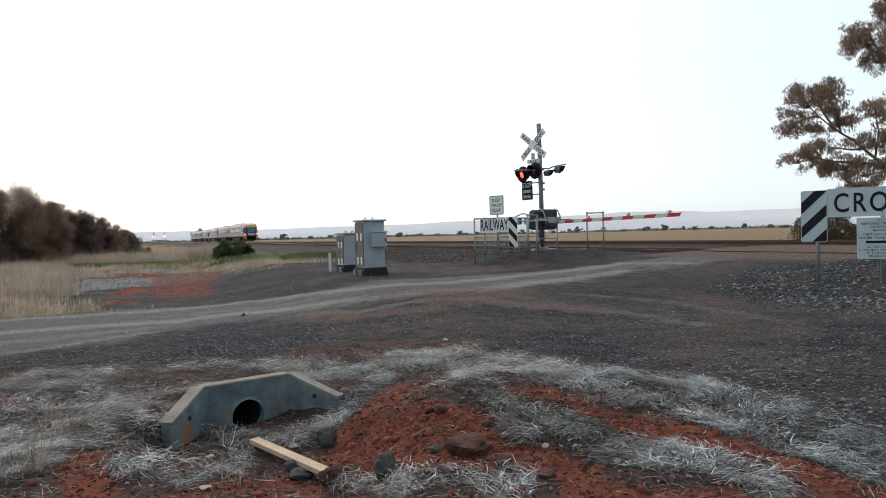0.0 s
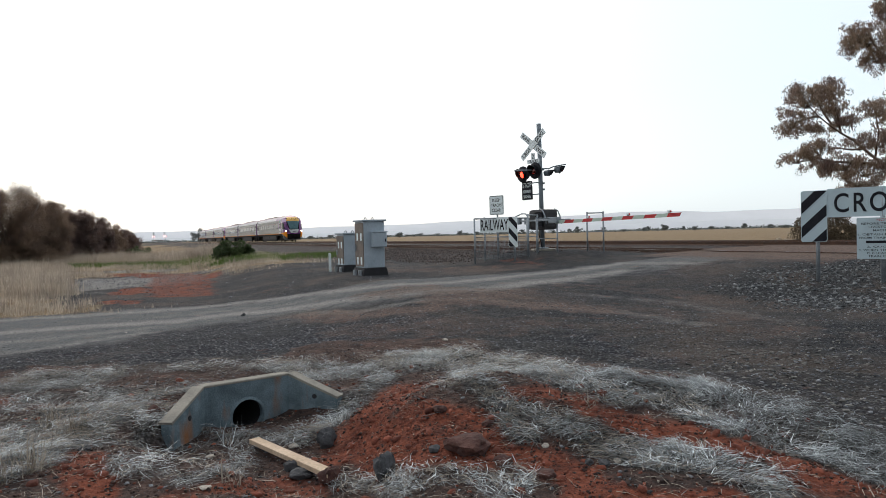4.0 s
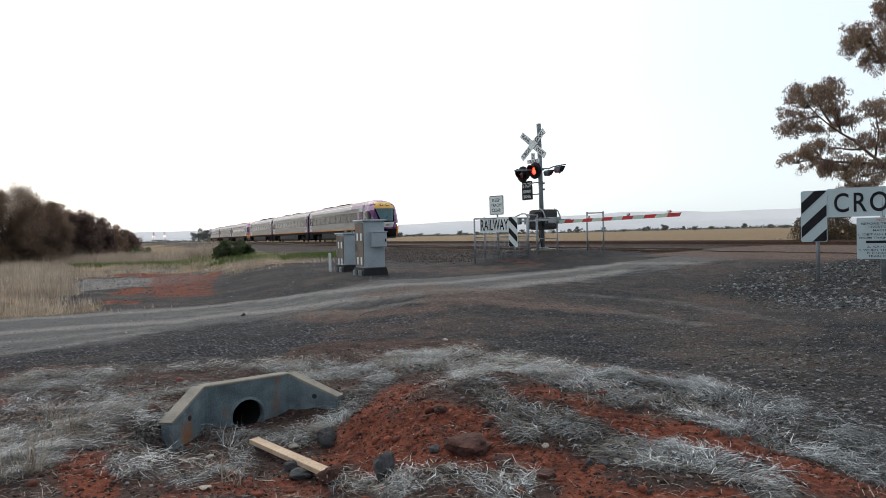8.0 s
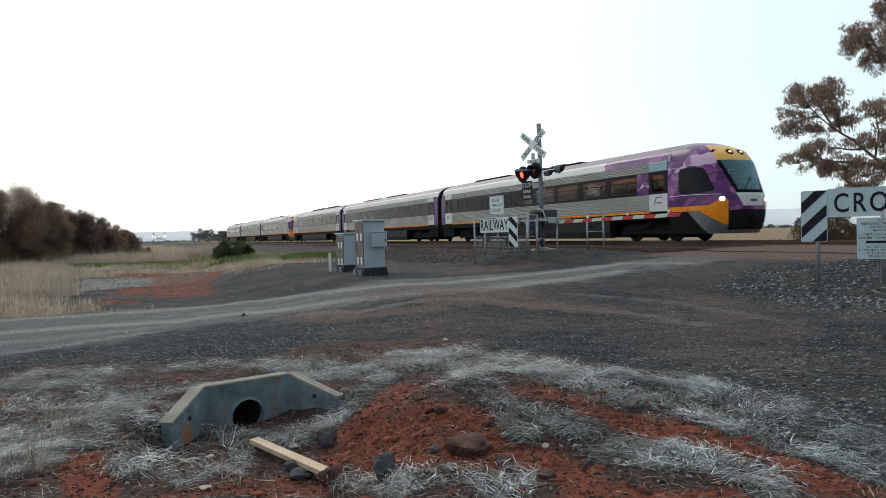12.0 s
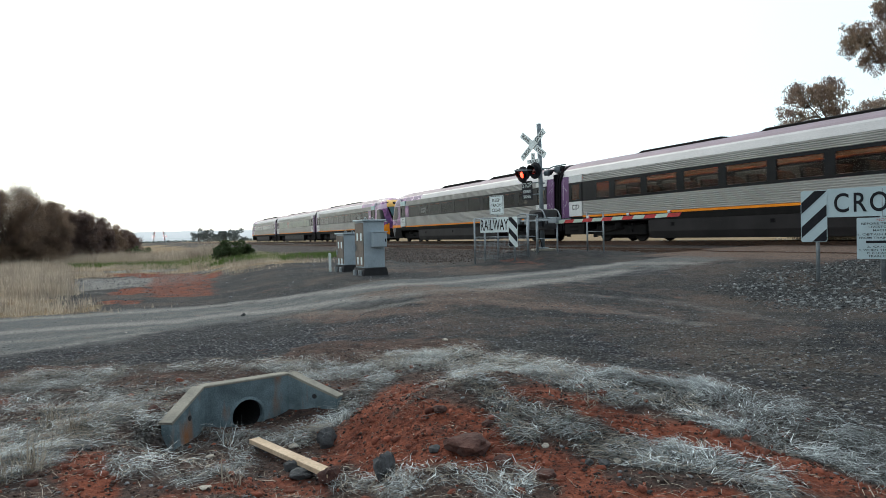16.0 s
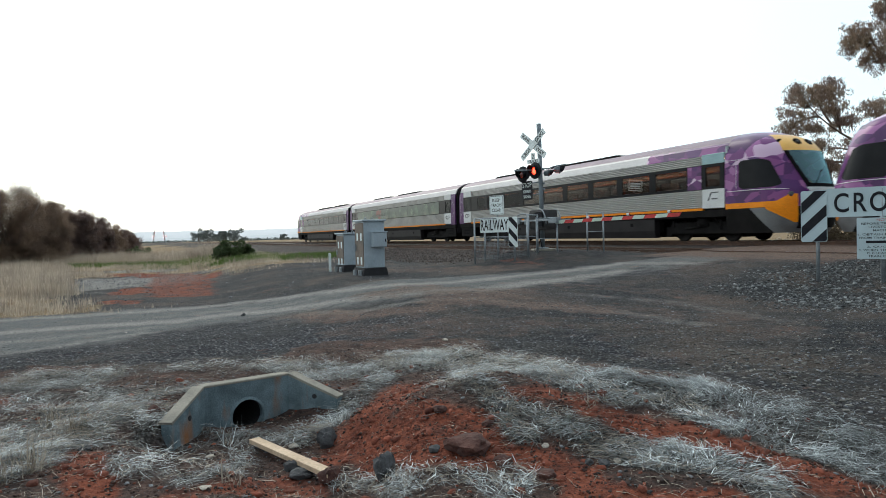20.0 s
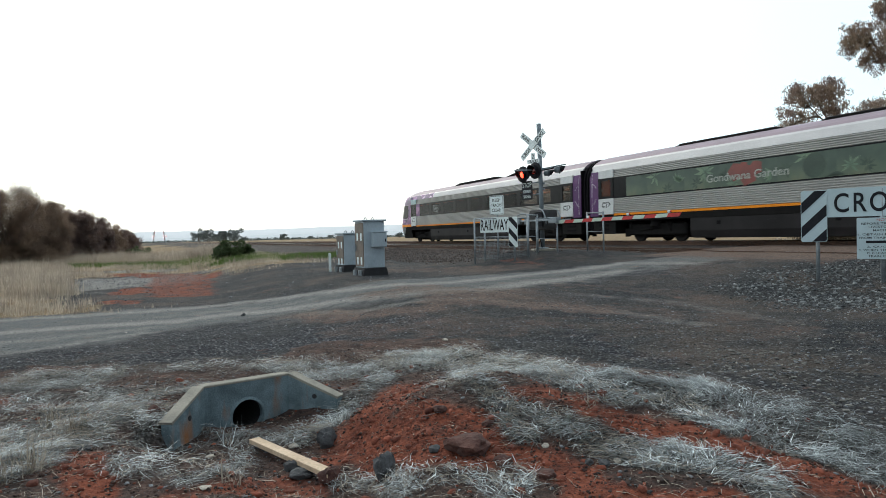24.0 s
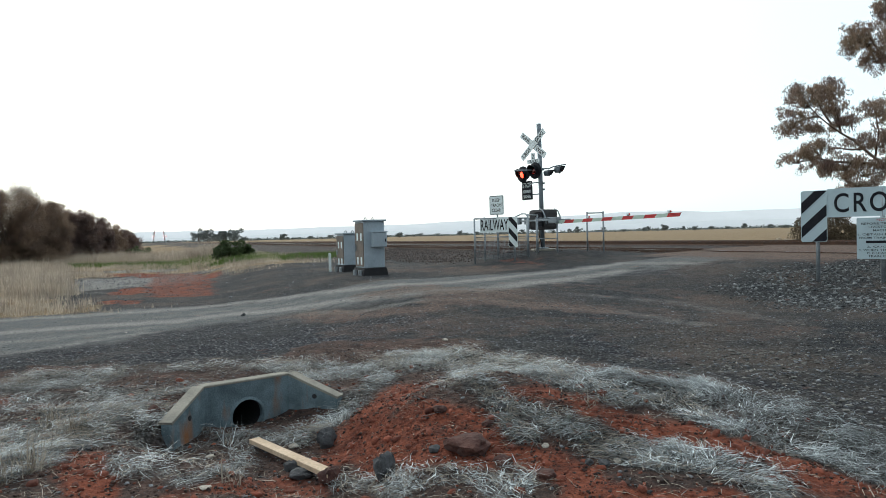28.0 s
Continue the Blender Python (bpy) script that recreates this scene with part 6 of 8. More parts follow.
    # roof
    zs = (3.68, 3.78, 3.86, 3.93, 4.0, 4.05)
    prof = [(-half_width(z), z) for z in zs] + [(0, 4.08)] + [(half_width(z), z) for z in zs[::-1]]
    ro = part("roof", prism(prof + [(1.1, 3.62), (-1.1, 3.62)], rear + 0.02, xf), M["roof"], car)
    for a, c in (((-9.6, -4.2), (-3.4, 3.1)) if cab else ((-7.9, -2.3), (-1.4, 4.4))):
        pod = slab([(a, 3.96), (a + 0.4, 4.10), (c - 0.7, 4.10), (c, 3.96)], -0.50, 0.70, bevel=0.04)
        part("roof_unit", pod, M["under"], ro)
        for k in range(3):
            xx = a + (c - a) * (0.25 + 0.22 * k)
            part("fan_grille", lathe([(0.30, 4.085), (0.30, 4.105), (0.25, 4.11)], 16, m=pose(xx, 0, 0)), M["skirt"], ro)
    saloon(car, d_rear - 0.52, d_front + 0.52)
    for sgn in ((-1,) if cab else (-1, 1)):
        xx = sgn * h
        for k in range(6):
            e = 0.06 * (k % 2)
            a = xx + sgn * 0.11 * k
            if not cab:
                rim = [(half_width(z) - 0.07 - e, z - e) for z in (0.62, 1.2, 2.0, 2.95, 3.30, 3.60, 3.80, 3.94, 4.02)]
                part("bellows_fold", prism(rim + [(-y, z) for y, z in rim[::-1]], min(a, a + sgn * 0.11), max(a, a + sgn * 0.11)), M["rubber"], car, "black gangway bellows")
    add_bogie(car, -h + 4.0)
    add_bogie(car, h - 4.6 if cab else h - 4.0)
    if cab:
        make_nose(car, h, xf)
    return car


def make_nose(car, tip, xb):
    """The rounded cab end, cut into its panels."""
    zl = [0.30, 0.42, 0.54, 0.65, 0.75, 0.85, 0.95, 1.05, 1.15, 1.20, 1.28, 1.35, 1.40, 1.51, 1.62, 1.74, 1.86, 1.95, 2.05, 2.25, 2.5, 2.75, 2.95, 3.14, 3.25, 3.35, 3.45, 3.58, 3.70, 3.80, 3.88, 3.95, 4.01, 4.06]
    xo = [0.30, 0.55, 0.9, 1.4, 1.75, 1.95, 3.2, 3.5, 3.75, 3.95, 4.06]
    xv = [-0.48, -0.32, -0.25, -0.22, -0.24, -0.32, -0.80, -1.05, -1.50, -2.10, -2.85]
    th = [-90 + 5 * k for k in range(37)]
    grid = []
    for z in zl:
        w, t = half_width(z), tip + float(np.interp(z, xo, xv))
        dep = float(np.interp(z, [0.3, 2.0, 3.2, 3.75, 3.95, 4.06], [1.25, 1.35, 1.30, 0.95, 0.55, 0.1]))
        row = []
        last = t - dep
        q = [xb + (last - xb) * k / 6 for k in range(6)]
        row += [(a, -w, None, k) for k, a in enumerate(q)]
        for a in th:
            r = radians(a)
            s = math.copysign(abs(math.sin(r)) ** 0.8, math.sin(r))
            row.append((t - dep * (1 - math.cos(r)), w * s, a, None))
        row += [(a, w, None, 5 - k) for k, a in enumerate(q[::-1])]
        grid.append(row)
    n = len(grid[0])
    kinds = {}
    for i in range(len(zl) - 1):
        zc = (zl[i] + zl[i + 1]) / 2
        for j in range(n - 1):
            a0, a1 = grid[i][j][2], grid[i][j + 1][2]
            xm = (grid[i][j][0] + grid[i + 1][j + 1][0]) / 2
            back = tip - xm
            on_front = a0 is not None and a1 is not None
            am = abs((a0 + a1) / 2) if on_front else 95
            ks = [q_ for q_ in (grid[i][j][3], grid[i][j + 1][3]) if q_ is not None]
            side_k = min(ks) if ks else 9
            if on_front and 1.92 < zc < 3.10 and am < 20 + 12 * (zc - 1.86):
                k = "opening"
            elif on_front and 3.14 < zc < 3.80 and am < 40:
                k = "visor"
            elif zc < 1.20:
                k = "rear_skirt"
            elif zc < 1.40 and am > 64:
                k = "cab_stripe"
            else:
                k = "cab_shell"
            if k == "opening":
                continue
            if k in ("rear_skirt", "cab_stripe"):
                k += "|" if grid[i][j][1] + grid[i][j + 1][1] > 0 else ""
            kinds.setdefault(k, []).append((i, j))
    look_of = {"visor": M["yellow"], "rear_skirt": M["under"], "cab_stripe": M["orange"], "cab_shell": M["purple"]}
    tags = {"visor": "yellow brow with round lamps", "cab_shell": "purple faceted cab shell"}
    made = {}
    for k, cells in kinds.items():
        b = bmesh.new()
        vs = {}
        for i, j in cells:
            ring = []
            for p in ((i, j), (i, j + 1), (i + 1, j + 1), (i + 1, j)):
                if p not in vs:
                    x, y, _, _ = grid[p[0]][p[1]]
                    vs[p] = b.verts.new((x, y, zl[p[0]]))
                ring.append(vs[p])
            b.faces.new(ring).smooth = True
        bmesh.ops.recalc_face_normals(b, faces=b.faces)
        kk = k.rstrip("|")
        made[k] = part(kk, b, look_of[kk], car, tags.get(kk, ""))
    # raked side windows with a pale line below and behind them

    def skin(z, q, s, out):
        """A point on the nose: q below 0 along the straight side, above 0 round the curve."""
        w, t = half_width(z), tip + float(np.interp(z, xo, xv))
        dep = float(np.interp(z, [0.3, 2.0, 3.2, 3.75, 3.95, 4.06], [1.25, 1.35, 1.30, 0.95, 0.55, 0.1]))
        last = t - dep
        if q <= 0:
            return Vector((xb + (last - xb) * (q + 1), s * (w + out), z))
        r = radians(90 - 90 * q)
        return Vector((t - dep * (1 - math.cos(r)) + out * math.cos(r), s * (w * abs(math.sin(r)) ** 0.8 + out * math.sin(r)), z))

    def behind(z, x):
        t = tip + float(np.interp(z, xo, xv))
        last = t - float(np.interp(z, [2.0, 3.2], [1.35, 1.30]))
        return min(0.0, (x - xb) / (last - xb) - 1)

    def around(z, x):
        """How far round the nose the skin is at a place along the car."""
        t = tip + float(np.interp(z, xo, xv))
        dep = float(np.interp(z, [0.3, 2.0, 3.2, 3.75, 3.95, 4.06], [1.25, 1.35, 1.30, 0.95, 0.55, 0.1]))
        if x <= t - dep:
            return (x - xb) / (t - dep - xb) - 1
        return 1 - math.degrees(math.acos(max(-1, min(1, 1 - (t - x) / dep)))) / 90

    def plate(name, z0, z1, span, out, material, label="", n=22, m=14):
        """A panel on the nose between two heights; span gives its two ends at a height, as (side, how far round)."""
        b = bmesh.new()
        rows = []
        for i in range(m + 1):
            z = z0 + (z1 - z0) * i / m
            (sa, qa), (sb, qb) = span(z)
            ua, ub = sa * (1 - qa), sb * (1 - qb)
            row = []
            for k in range(n + 1):
                u = ua + (ub - ua) * k / n
                row.append(b.verts.new(skin(z, 1 - abs(u), -1 if u < 0 else 1, out)))
            rows.append(row)
        for r0, r1 in zip(rows, rows[1:]):
            for k in range(n):
                b.faces.new((r0[k], r0[k + 1], r1[k + 1], r1[k])).smooth = True
        bmesh.ops.recalc_face_normals(b, faces=b.faces)
        return part(name, b, material, car, label)

    def glass_lim(z):
        return (23 + 12 * (z - 1.86)) / 90

    made["windscreen"] = plate("windscreen", 1.86, 3.14, lambda z: ((-1, 1 - glass_lim(z)), (1, 1 - glass_lim(z))), 0.008, M["screen"], "wide raked windscreen")
    for s in (-1, 1):
        plate("windscreen_seal", 1.86, 3.14, lambda z: ((s, 1 - glass_lim(z) - 0.012), (s, 1 - glass_lim(z) + 0.065)), 0.014, M["rubber"], "black windscreen edge", 4)
    plate("windscreen_seal", 1.84, 1.96, lambda z: ((-1, 1 - glass_lim(1.86) - 0.012), (1, 1 - glass_lim(1.86) - 0.012)), 0.0145, M["rubber"], "black windscreen edge", 22, 3)
    made["front_panel"] = plate("front_panel", 1.34, 1.84, lambda z: ((-1, 1 - (15 + 20 * (z - 1.34)) / 90), (1, 1 - (15 + 20 * (z - 1.34)) / 90)), 0.012, M["door_white"], "pale panel under the windscreen")
    plate("livery_mark", 1.50, 1.60, lambda z: ((-1, 0.95), (1, 0.95)), 0.016, M["grey_line"], "", 6, 3)
    plate("bumper", 0.44, 1.16, lambda z: ((-1, 0.57), (1, 0.57)), 0.020, M["under"], "black bumper panel")
    plate("valance", 0.30, 0.45, lambda z: ((-1, 0.40), (1, 0.40)), 0.014, M["skirt"], "grey valance")

    def corner_lim(z):
        return min(88.0, 50 + 85 * (1.62 - z)) if z > 1.16 else 44 + 84 * (z - 0.65)

    for s in (-1, 1):
        plate("orange_corner", 0.65, 1.62, lambda z: ((s, 1 - 39 / 90), (s, 1 - corner_lim(z) / 90)), 0.024, M["orange"], "orange cab corner")
        plate("cab_skirt", 0.30, 1.19, lambda z: ((s, 0.567), (s, around(z, tip - 1.25 - (z - 0.3) * 0.95))), 0.010, M["skirt"], "grey skirt under the cab")

    for s in (-1, 1):
        b = bmesh.new()
        rows = []
        for i in range(15):
            f = i / 14
            z = 1.90 + 1.02 * f
            e = max(0.0, (abs(f - 0.5) - 0.34) / 0.16)
            inset = 0.10 * (1 - math.sqrt(max(0.0, 1 - e * e)))
            q0, q1 = behind(z, xb + 0.62) + inset, (90 - (54 + 8 * f)) / 90 - inset * 1.6
            rows.append([b.verts.new(skin(z, q0 + (q1 - q0) * k / 16, s, 0.012)) for k in range(17)])
        for r0, r1 in zip(rows, rows[1:]):
            for k in range(16):
                b.faces.new((r0[k], r0[k + 1], r1[k + 1], r1[k])).smooth = True
        bmesh.ops.recalc_face_normals(b, faces=b.faces)
        sw = part("cab_side_window", b, M["band"], car, "dark raked cab side window")
        q0 = behind(1.84, xb + 0.10)
        line = tube([skin(1.84 - 0.04 * max(0, k - 8) / 6, q0 + (0.46 - q0) * k / 14, s, 0.004) for k in range(15)], 0.016, 6)
        line = tube([skin(z, behind(z, xb + 0.50), s, 0.002) for z in (1.94, 2.2, 2.5, 2.8, 2.97)], 0.010, 6, bm=line)
        line = tube([skin(2.97, behind(2.97, xb + 0.05) + 0.06 * k, s, 0.002) for k in range(12)], 0.010, 6, bm=line)
        part("trim_line", line, M["pale_line"], sw)
    # roof cap over the cab, cab floor and rear wall
    part("cab_floor", box(xb, tip - 1.3, -1.25, 1.25, 1.05, 1.12), M["under"], car)
    part("cab_bulkhead", box(xb, xb + 0.06, -1.40, 1.40, 1.12, 3.55), M["cab_inside"], car)
    part("driver_desk", box(tip - 1.9, tip - 1.1, -0.9, 0.9, 1.3, 1.88, 0.05), M["cab_inside"], car)
    # lamps in the brow
    for y in (-0.80, -0.29, 0.29, 0.80):
        xx, zz = tip - 1.03 - 0.42 * y * y, 3.46
        ring = lathe([(0.15, -0.06), (0.165, 0.02), (0.14, 0.04)], 16, m=pose(xx, y, zz, 0, 50, 22 * y))
        part("lamp_bezel", ring, M["rubber"], made["visor"])
        if abs(y) < 0.5:
            part("marker_lamp", lathe([(0.055, 0.03), (0.055, 0.055), (0.03, 0.065)], 14, m=pose(xx, y, zz, 0, 50, 22 * y)), M["marker"], made["visor"])
    for s in (-1, 1):
        part("headlamp", lathe([(0.09, -0.06), (0.09, 0.03), (0.05, 0.05)], 16, m=Matrix.Translation(skin(1.62, 0.47, s, -0.01)) @ pose(0, 0, 0, 0, 80, s * 40)), M["headlamp"], made["front_panel"])
    part("coupler", box(tip - 0.60, tip - 0.08, -0.16, 0.16, 0.72, 1.02, 0.05), M["under"], car)
    part("wiper", rod(skin(1.93, 0.88, -1, 0.02), skin(2.45, 0.95, 1, 0.02), 0.015, n=6), M["rubber"], made["windscreen"])


OFFSETS = (0.055, 25.80, 51.545, 77.215, 102.96, 128.735)
lead = make_car(True, False, "silver and purple diesel railcar with orange stripe and cab")
middle = make_car(False, False, "silver ribbed middle railcar with dark window band")
printed = make_car(False, True, "silver middle railcar with green leaf print over windows")
CARS += [(lead, 0), (middle, 0), (copy_thing(lead, Matrix.Identity(4)), 180), (copy_thing(lead, Matrix.Identity(4)), 0), (printed, 0), (copy_thing(lead, Matrix.Identity(4)), 180)]

for car_, _ in (CARS[2], CARS[3], CARS[5]):
    for o_ in car_.children_recursive:
        if o_.name.startswith(("headlamp", "marker_lamp")):
            o_.data = o_.data.copy()
            o_.data.materials[0] = M["lamp_off"]


def leaf_print(car):
    """Printed sprays of lance leaves, a red flower and words on the side towards the road."""
    rng = random.Random(8)
    for k in range(26):
        cx, cz = -8.6 + 17.2 * (k + rng.uniform(-0.3, 0.3)) / 25, rng.uniform(2.12, 2.80)
        b = bmesh.new()
        n = rng.randint(6, 9)
        L = rng.uniform(0.32, 0.62)
        a0 = rng.uniform(0, 360)
        for q in range(n):
            t = radians(a0 + (300 if k % 3 else 130) * q / n + rng.uniform(-8, 8))
            l = L * rng.uniform(0.7, 1.1)
            w = l * 0.13
            ring = [(0.05, 0), (0.45, -w), (1.0, 0), (0.45, w)]
            vs = []
            for u, v in ring:
                px_, pz_ = cx + u * l * math.cos(t) - (v if 0 < u < 1 else 0) * math.sin(t), cz + u * l * math.sin(t) + (v if 0 < u < 1 else 0) * math.cos(t)
                vs.append(b.verts.new((px_, -1.4765, min(2.87, max(2.06, pz_)))))
            b.faces.new(vs)
        part("leaf_spray", b, M["print_light"] if k % 2 else M["print_dark"], car)
    b = bmesh.new()
    for cx, cz, r in ((-3.8, 2.55, 0.30), (-3.3, 2.40, 0.34), (-2.95, 2.62, 0.24), (-3.5, 2.70, 0.18)):
        b.faces.new([b.verts.new((cx + r * (1 + 0.25 * (q % 2)) * math.cos(q * math.pi / 5), -1.4780, min(2.86, cz + r * (1 + 0.25 * (q % 2)) * math.sin(q * math.pi / 5)))) for q in range(10)])
        bmesh.ops.translate(b, vec=(0, -0.0007, 0), verts=b.verts)
    part("flower_print", b, M["print_red"], car, "red printed flower")
    b = bmesh.new()
    b.faces.new([b.verts.new((-0.75 + 0.40 * math.cos(q * math.pi / 12), -1.4782, 2.46 + 0.40 * math.sin(q * math.pi / 12))) for q in range(24)])
    part("seed_print", b, M["print_dark"], car, "dark round printed seed head")
    lettering("lettering", "Gondwana Garden", 0.30, 3.5, M["print_text"], car, pose(-3.41, -1.483, 2.40), 0.006)


leaf_print(printed)


# ---------------------------------------------------------------- trees and scrub
def leaf_cloud(name, rng, centres, radii, count, size, material, parent, droop=0.0, squash=0.75):
    """Small leaves scattered through a set of clumps."""
    w = np.array([r ** 2 for r in radii])
    idx = rng.choice(len(centres), size=count, p=w / w.sum())
    c, r = np.asarray(centres)[idx], np.asarray(radii)[idx]
    v = rng.normal(size=(count, 3))
    v /= np.linalg.norm(v, axis=1)[:, None]
    rad = r * rng.uniform(0.25, 1.0, count) ** 0.5
    p = c + v * rad[:, None] * np.array([1, 1, squash])
    tm = turns_about(rng, count, rng.uniform(0.6, 1.3, count) * size, 1.0, (0.5, 1.0))
    ob = swarm(name, LEAF_V, [(0, 1, 2, 3)], tm, p, material)
    ob.parent = parent
    return ob


def limb(bm, pts, r0, r1, n=7):
    return tube(pts, r0, n, bm, r1 / r0)


def make_row_tree(x, y, h, w, seed, material, leaves, label="dark bushy roadside tree with dense brown-green crown"):
    """A bushy tree with foliage to the ground, its crown a heap of rounded heads."""
    rng = np.random.default_rng(seed)
    z = tie_down(x, y) - 0.1
    t = thing("tree", pose(x, y, z), label, "tree", "row of trees beside the line")
    part("trunk", limb(None, [(0, 0, 0), (0.04 * w, 0, 0.25 * h), (0, 0.03 * w, 0.6 * h)], 0.035 * h, 0.014 * h), M["bark"], t)
    for k in range(5):
        a = 2 * math.pi * (k + rng.uniform(-0.3, 0.3)) / 5
        e = Vector((math.cos(a) * w * 0.34, math.sin(a) * w * 0.34, h * rng.uniform(0.5, 0.8)))
        part("limb", limb(None, [(0, 0, h * 0.1), e * 0.45 + Vector((0, 0, 0.1 * h)), e], 0.022 * h, 0.007 * h), M["bark"], t)
    cs, rs = [], []
    for k in range(17):
        a = 2.4 * k + rng.uniform(-0.4, 0.4)
        f = (k + 0.5) / 17
        zz = h * (0.10 + 0.70 * f)
        rr = w * 0.5 * 0.68 * math.sqrt(max(0.0, 1 - max(0.0, (f - 0.35) / 0.72) ** 2))
        R = w * rng.uniform(0.20, 0.28)
        c = Vector((rr * math.cos(a), rr * math.sin(a), min(zz, h - R * 0.9)))
        for q in range(24):
            v = Vector((rng.normal(), rng.normal(), rng.normal() + 0.35)).normalized()
            p = c + v * R * rng.uniform(0.2, 0.85)
            cs.append((p.x, p.y, max(0.15, p.z)))
            rs.append(R * rng.uniform(0.28, 0.48))
    leaf_cloud("crown", rng, cs, rs, leaves, 0.075 if h > 5 else 0.085 if h > 3.9 else 0.11, material, t)
    return t


ROW = [(-33.4, 44, 6.6, 5.8, "leaf_brown"), (-30.3, 46, 6.35, 5.8, "leaf_brown"), (-29.6, 48.5, 5.5, 4.2, "leaf_brown"), (-31.6, 52, 5.1, 4.8, "leaf_dark"), (-30.9, 55, 4.75, 4.6, "leaf_dark"), (-31.4, 59, 4.1, 3.8, "leaf_dark"), (-31.9, 45, 6.4, 5.4, "leaf_brown"),
       (-33.4, 66, 3.5, 3.0, "leaf_brown"), (-37.3, 76, 3.45, 3.2, "leaf_dark"), (-41.0, 85, 3.2, 3.2, "leaf_dark"), (-45.4, 95, 2.8, 2.8, "leaf_dark"), (-53.0, 112, 3.0, 4.2, "leaf_dark"), (-67, 140, 3.0, 4.6, "leaf_dark")]
for k_, (x_, y_, h_, w_, m_) in enumerate(ROW):
    make_row_tree(x_, y_, h_, w_, 40 + k_, M[m_], 90000 if k_ < 7 else 22000 if k_ < 10 else 6000)


GUM_HEADS = [  # heads of foliage: east, up, half width, half height, how full
    (-8.41, 9.30, 1.60, 1.25, 1.0), (-6.80, 9.75, 1.15, 1.05, 0.9), (-9.35, 7.90, 0.95, 0.90, 0.8), (-6.45, 8.20, 1.00, 0.95, 0.45), (-9.00, 5.60, 1.20, 0.65, 0.8),
    (-7.48, 6.10, 1.35, 0.72, 0.8), (-6.05, 5.15, 1.55, 0.85, 0.9), (-4.65, 4.75, 1.35, 0.95, 1.0), (-5.13, 3.90, 1.05, 0.40, 0.7), (-4.00, 8.55, 1.20, 0.85, 1.0),
    (-3.60, 6.60, 0.90, 0.95, 0.8), (-4.50, 13.05, 1.35, 1.25, 1.0), (-5.45, 13.45, 0.60, 0.80, 0.6), (-3.80, 11.90, 0.80, 0.85, 0.9), (-3.30, 15.05, 0.60, 0.80, 0.9),
    (-5.70, 7.90, 0.85, 0.65, 0.30), (-5.10, 6.85, 0.85, 0.55, 0.45), (-7.80, 7.60, 0.75, 0.45, 0.20), (-6.90, 5.00, 0.80, 0.40, 0.40),
    (-2.00, 13.40, 2.10, 1.80, 1.0), (-1.20, 10.10, 1.80, 1.60, 0.9), (-0.30, 7.30, 2.10, 1.40, 0.9), (-1.90, 5.20, 1.50, 1.05, 0.9), (-1.20, 16.50, 2.00, 1.70, 0.9),
]
GUM_HEADS_EAST = [(1.6, 12.0, 2.2, 1.8, 0.7), (2.6, 8.8, 2.2, 1.6, 0.7), (1.8, 15.4, 2.0, 1.6, 0.7)]
GUM_LIMBS = [  # east and up, from the trunk outwards
    [(-0.3, 2.6), (-0.9, 3.4), (-3.3, 5.1), (-4.7, 6.2), (-6.1, 7.2), (-7.5, 8.3), (-8.6, 9.4)],
    [(-2.4, 4.6), (-3.6, 5.1), (-5.4, 5.4), (-7.5, 5.7), (-9.1, 5.4)],
    [(-6.1, 7.2), (-6.6, 8.7), (-6.6, 10.1)], [(-7.5, 8.3), (-8.4, 8.2), (-9.4, 8.0)], [(-6.8, 7.8), (-7.4, 9.2), (-7.8, 10.3)],
    [(-4.7, 6.2), (-6.2, 6.3), (-7.6, 6.3)], [(-4.0, 5.7), (-3.8, 7.2), (-4.1, 8.9)], [(-1.2, 8.0), (-2.6, 8.2), (-3.9, 8.8)],
    [(-0.8, 9.4), (-2.8, 11.5), (-4.2, 12.7), (-5.4, 13.5)], [(-2.0, 10.7), (-3.2, 11.6), (-4.0, 12.0)], [(-1.0, 12.0), (-2.2, 13.6), (-3.3, 15.0)], [(-3.3, 12.0), (-4.0, 13.2), (-4.4, 14.0)],
]


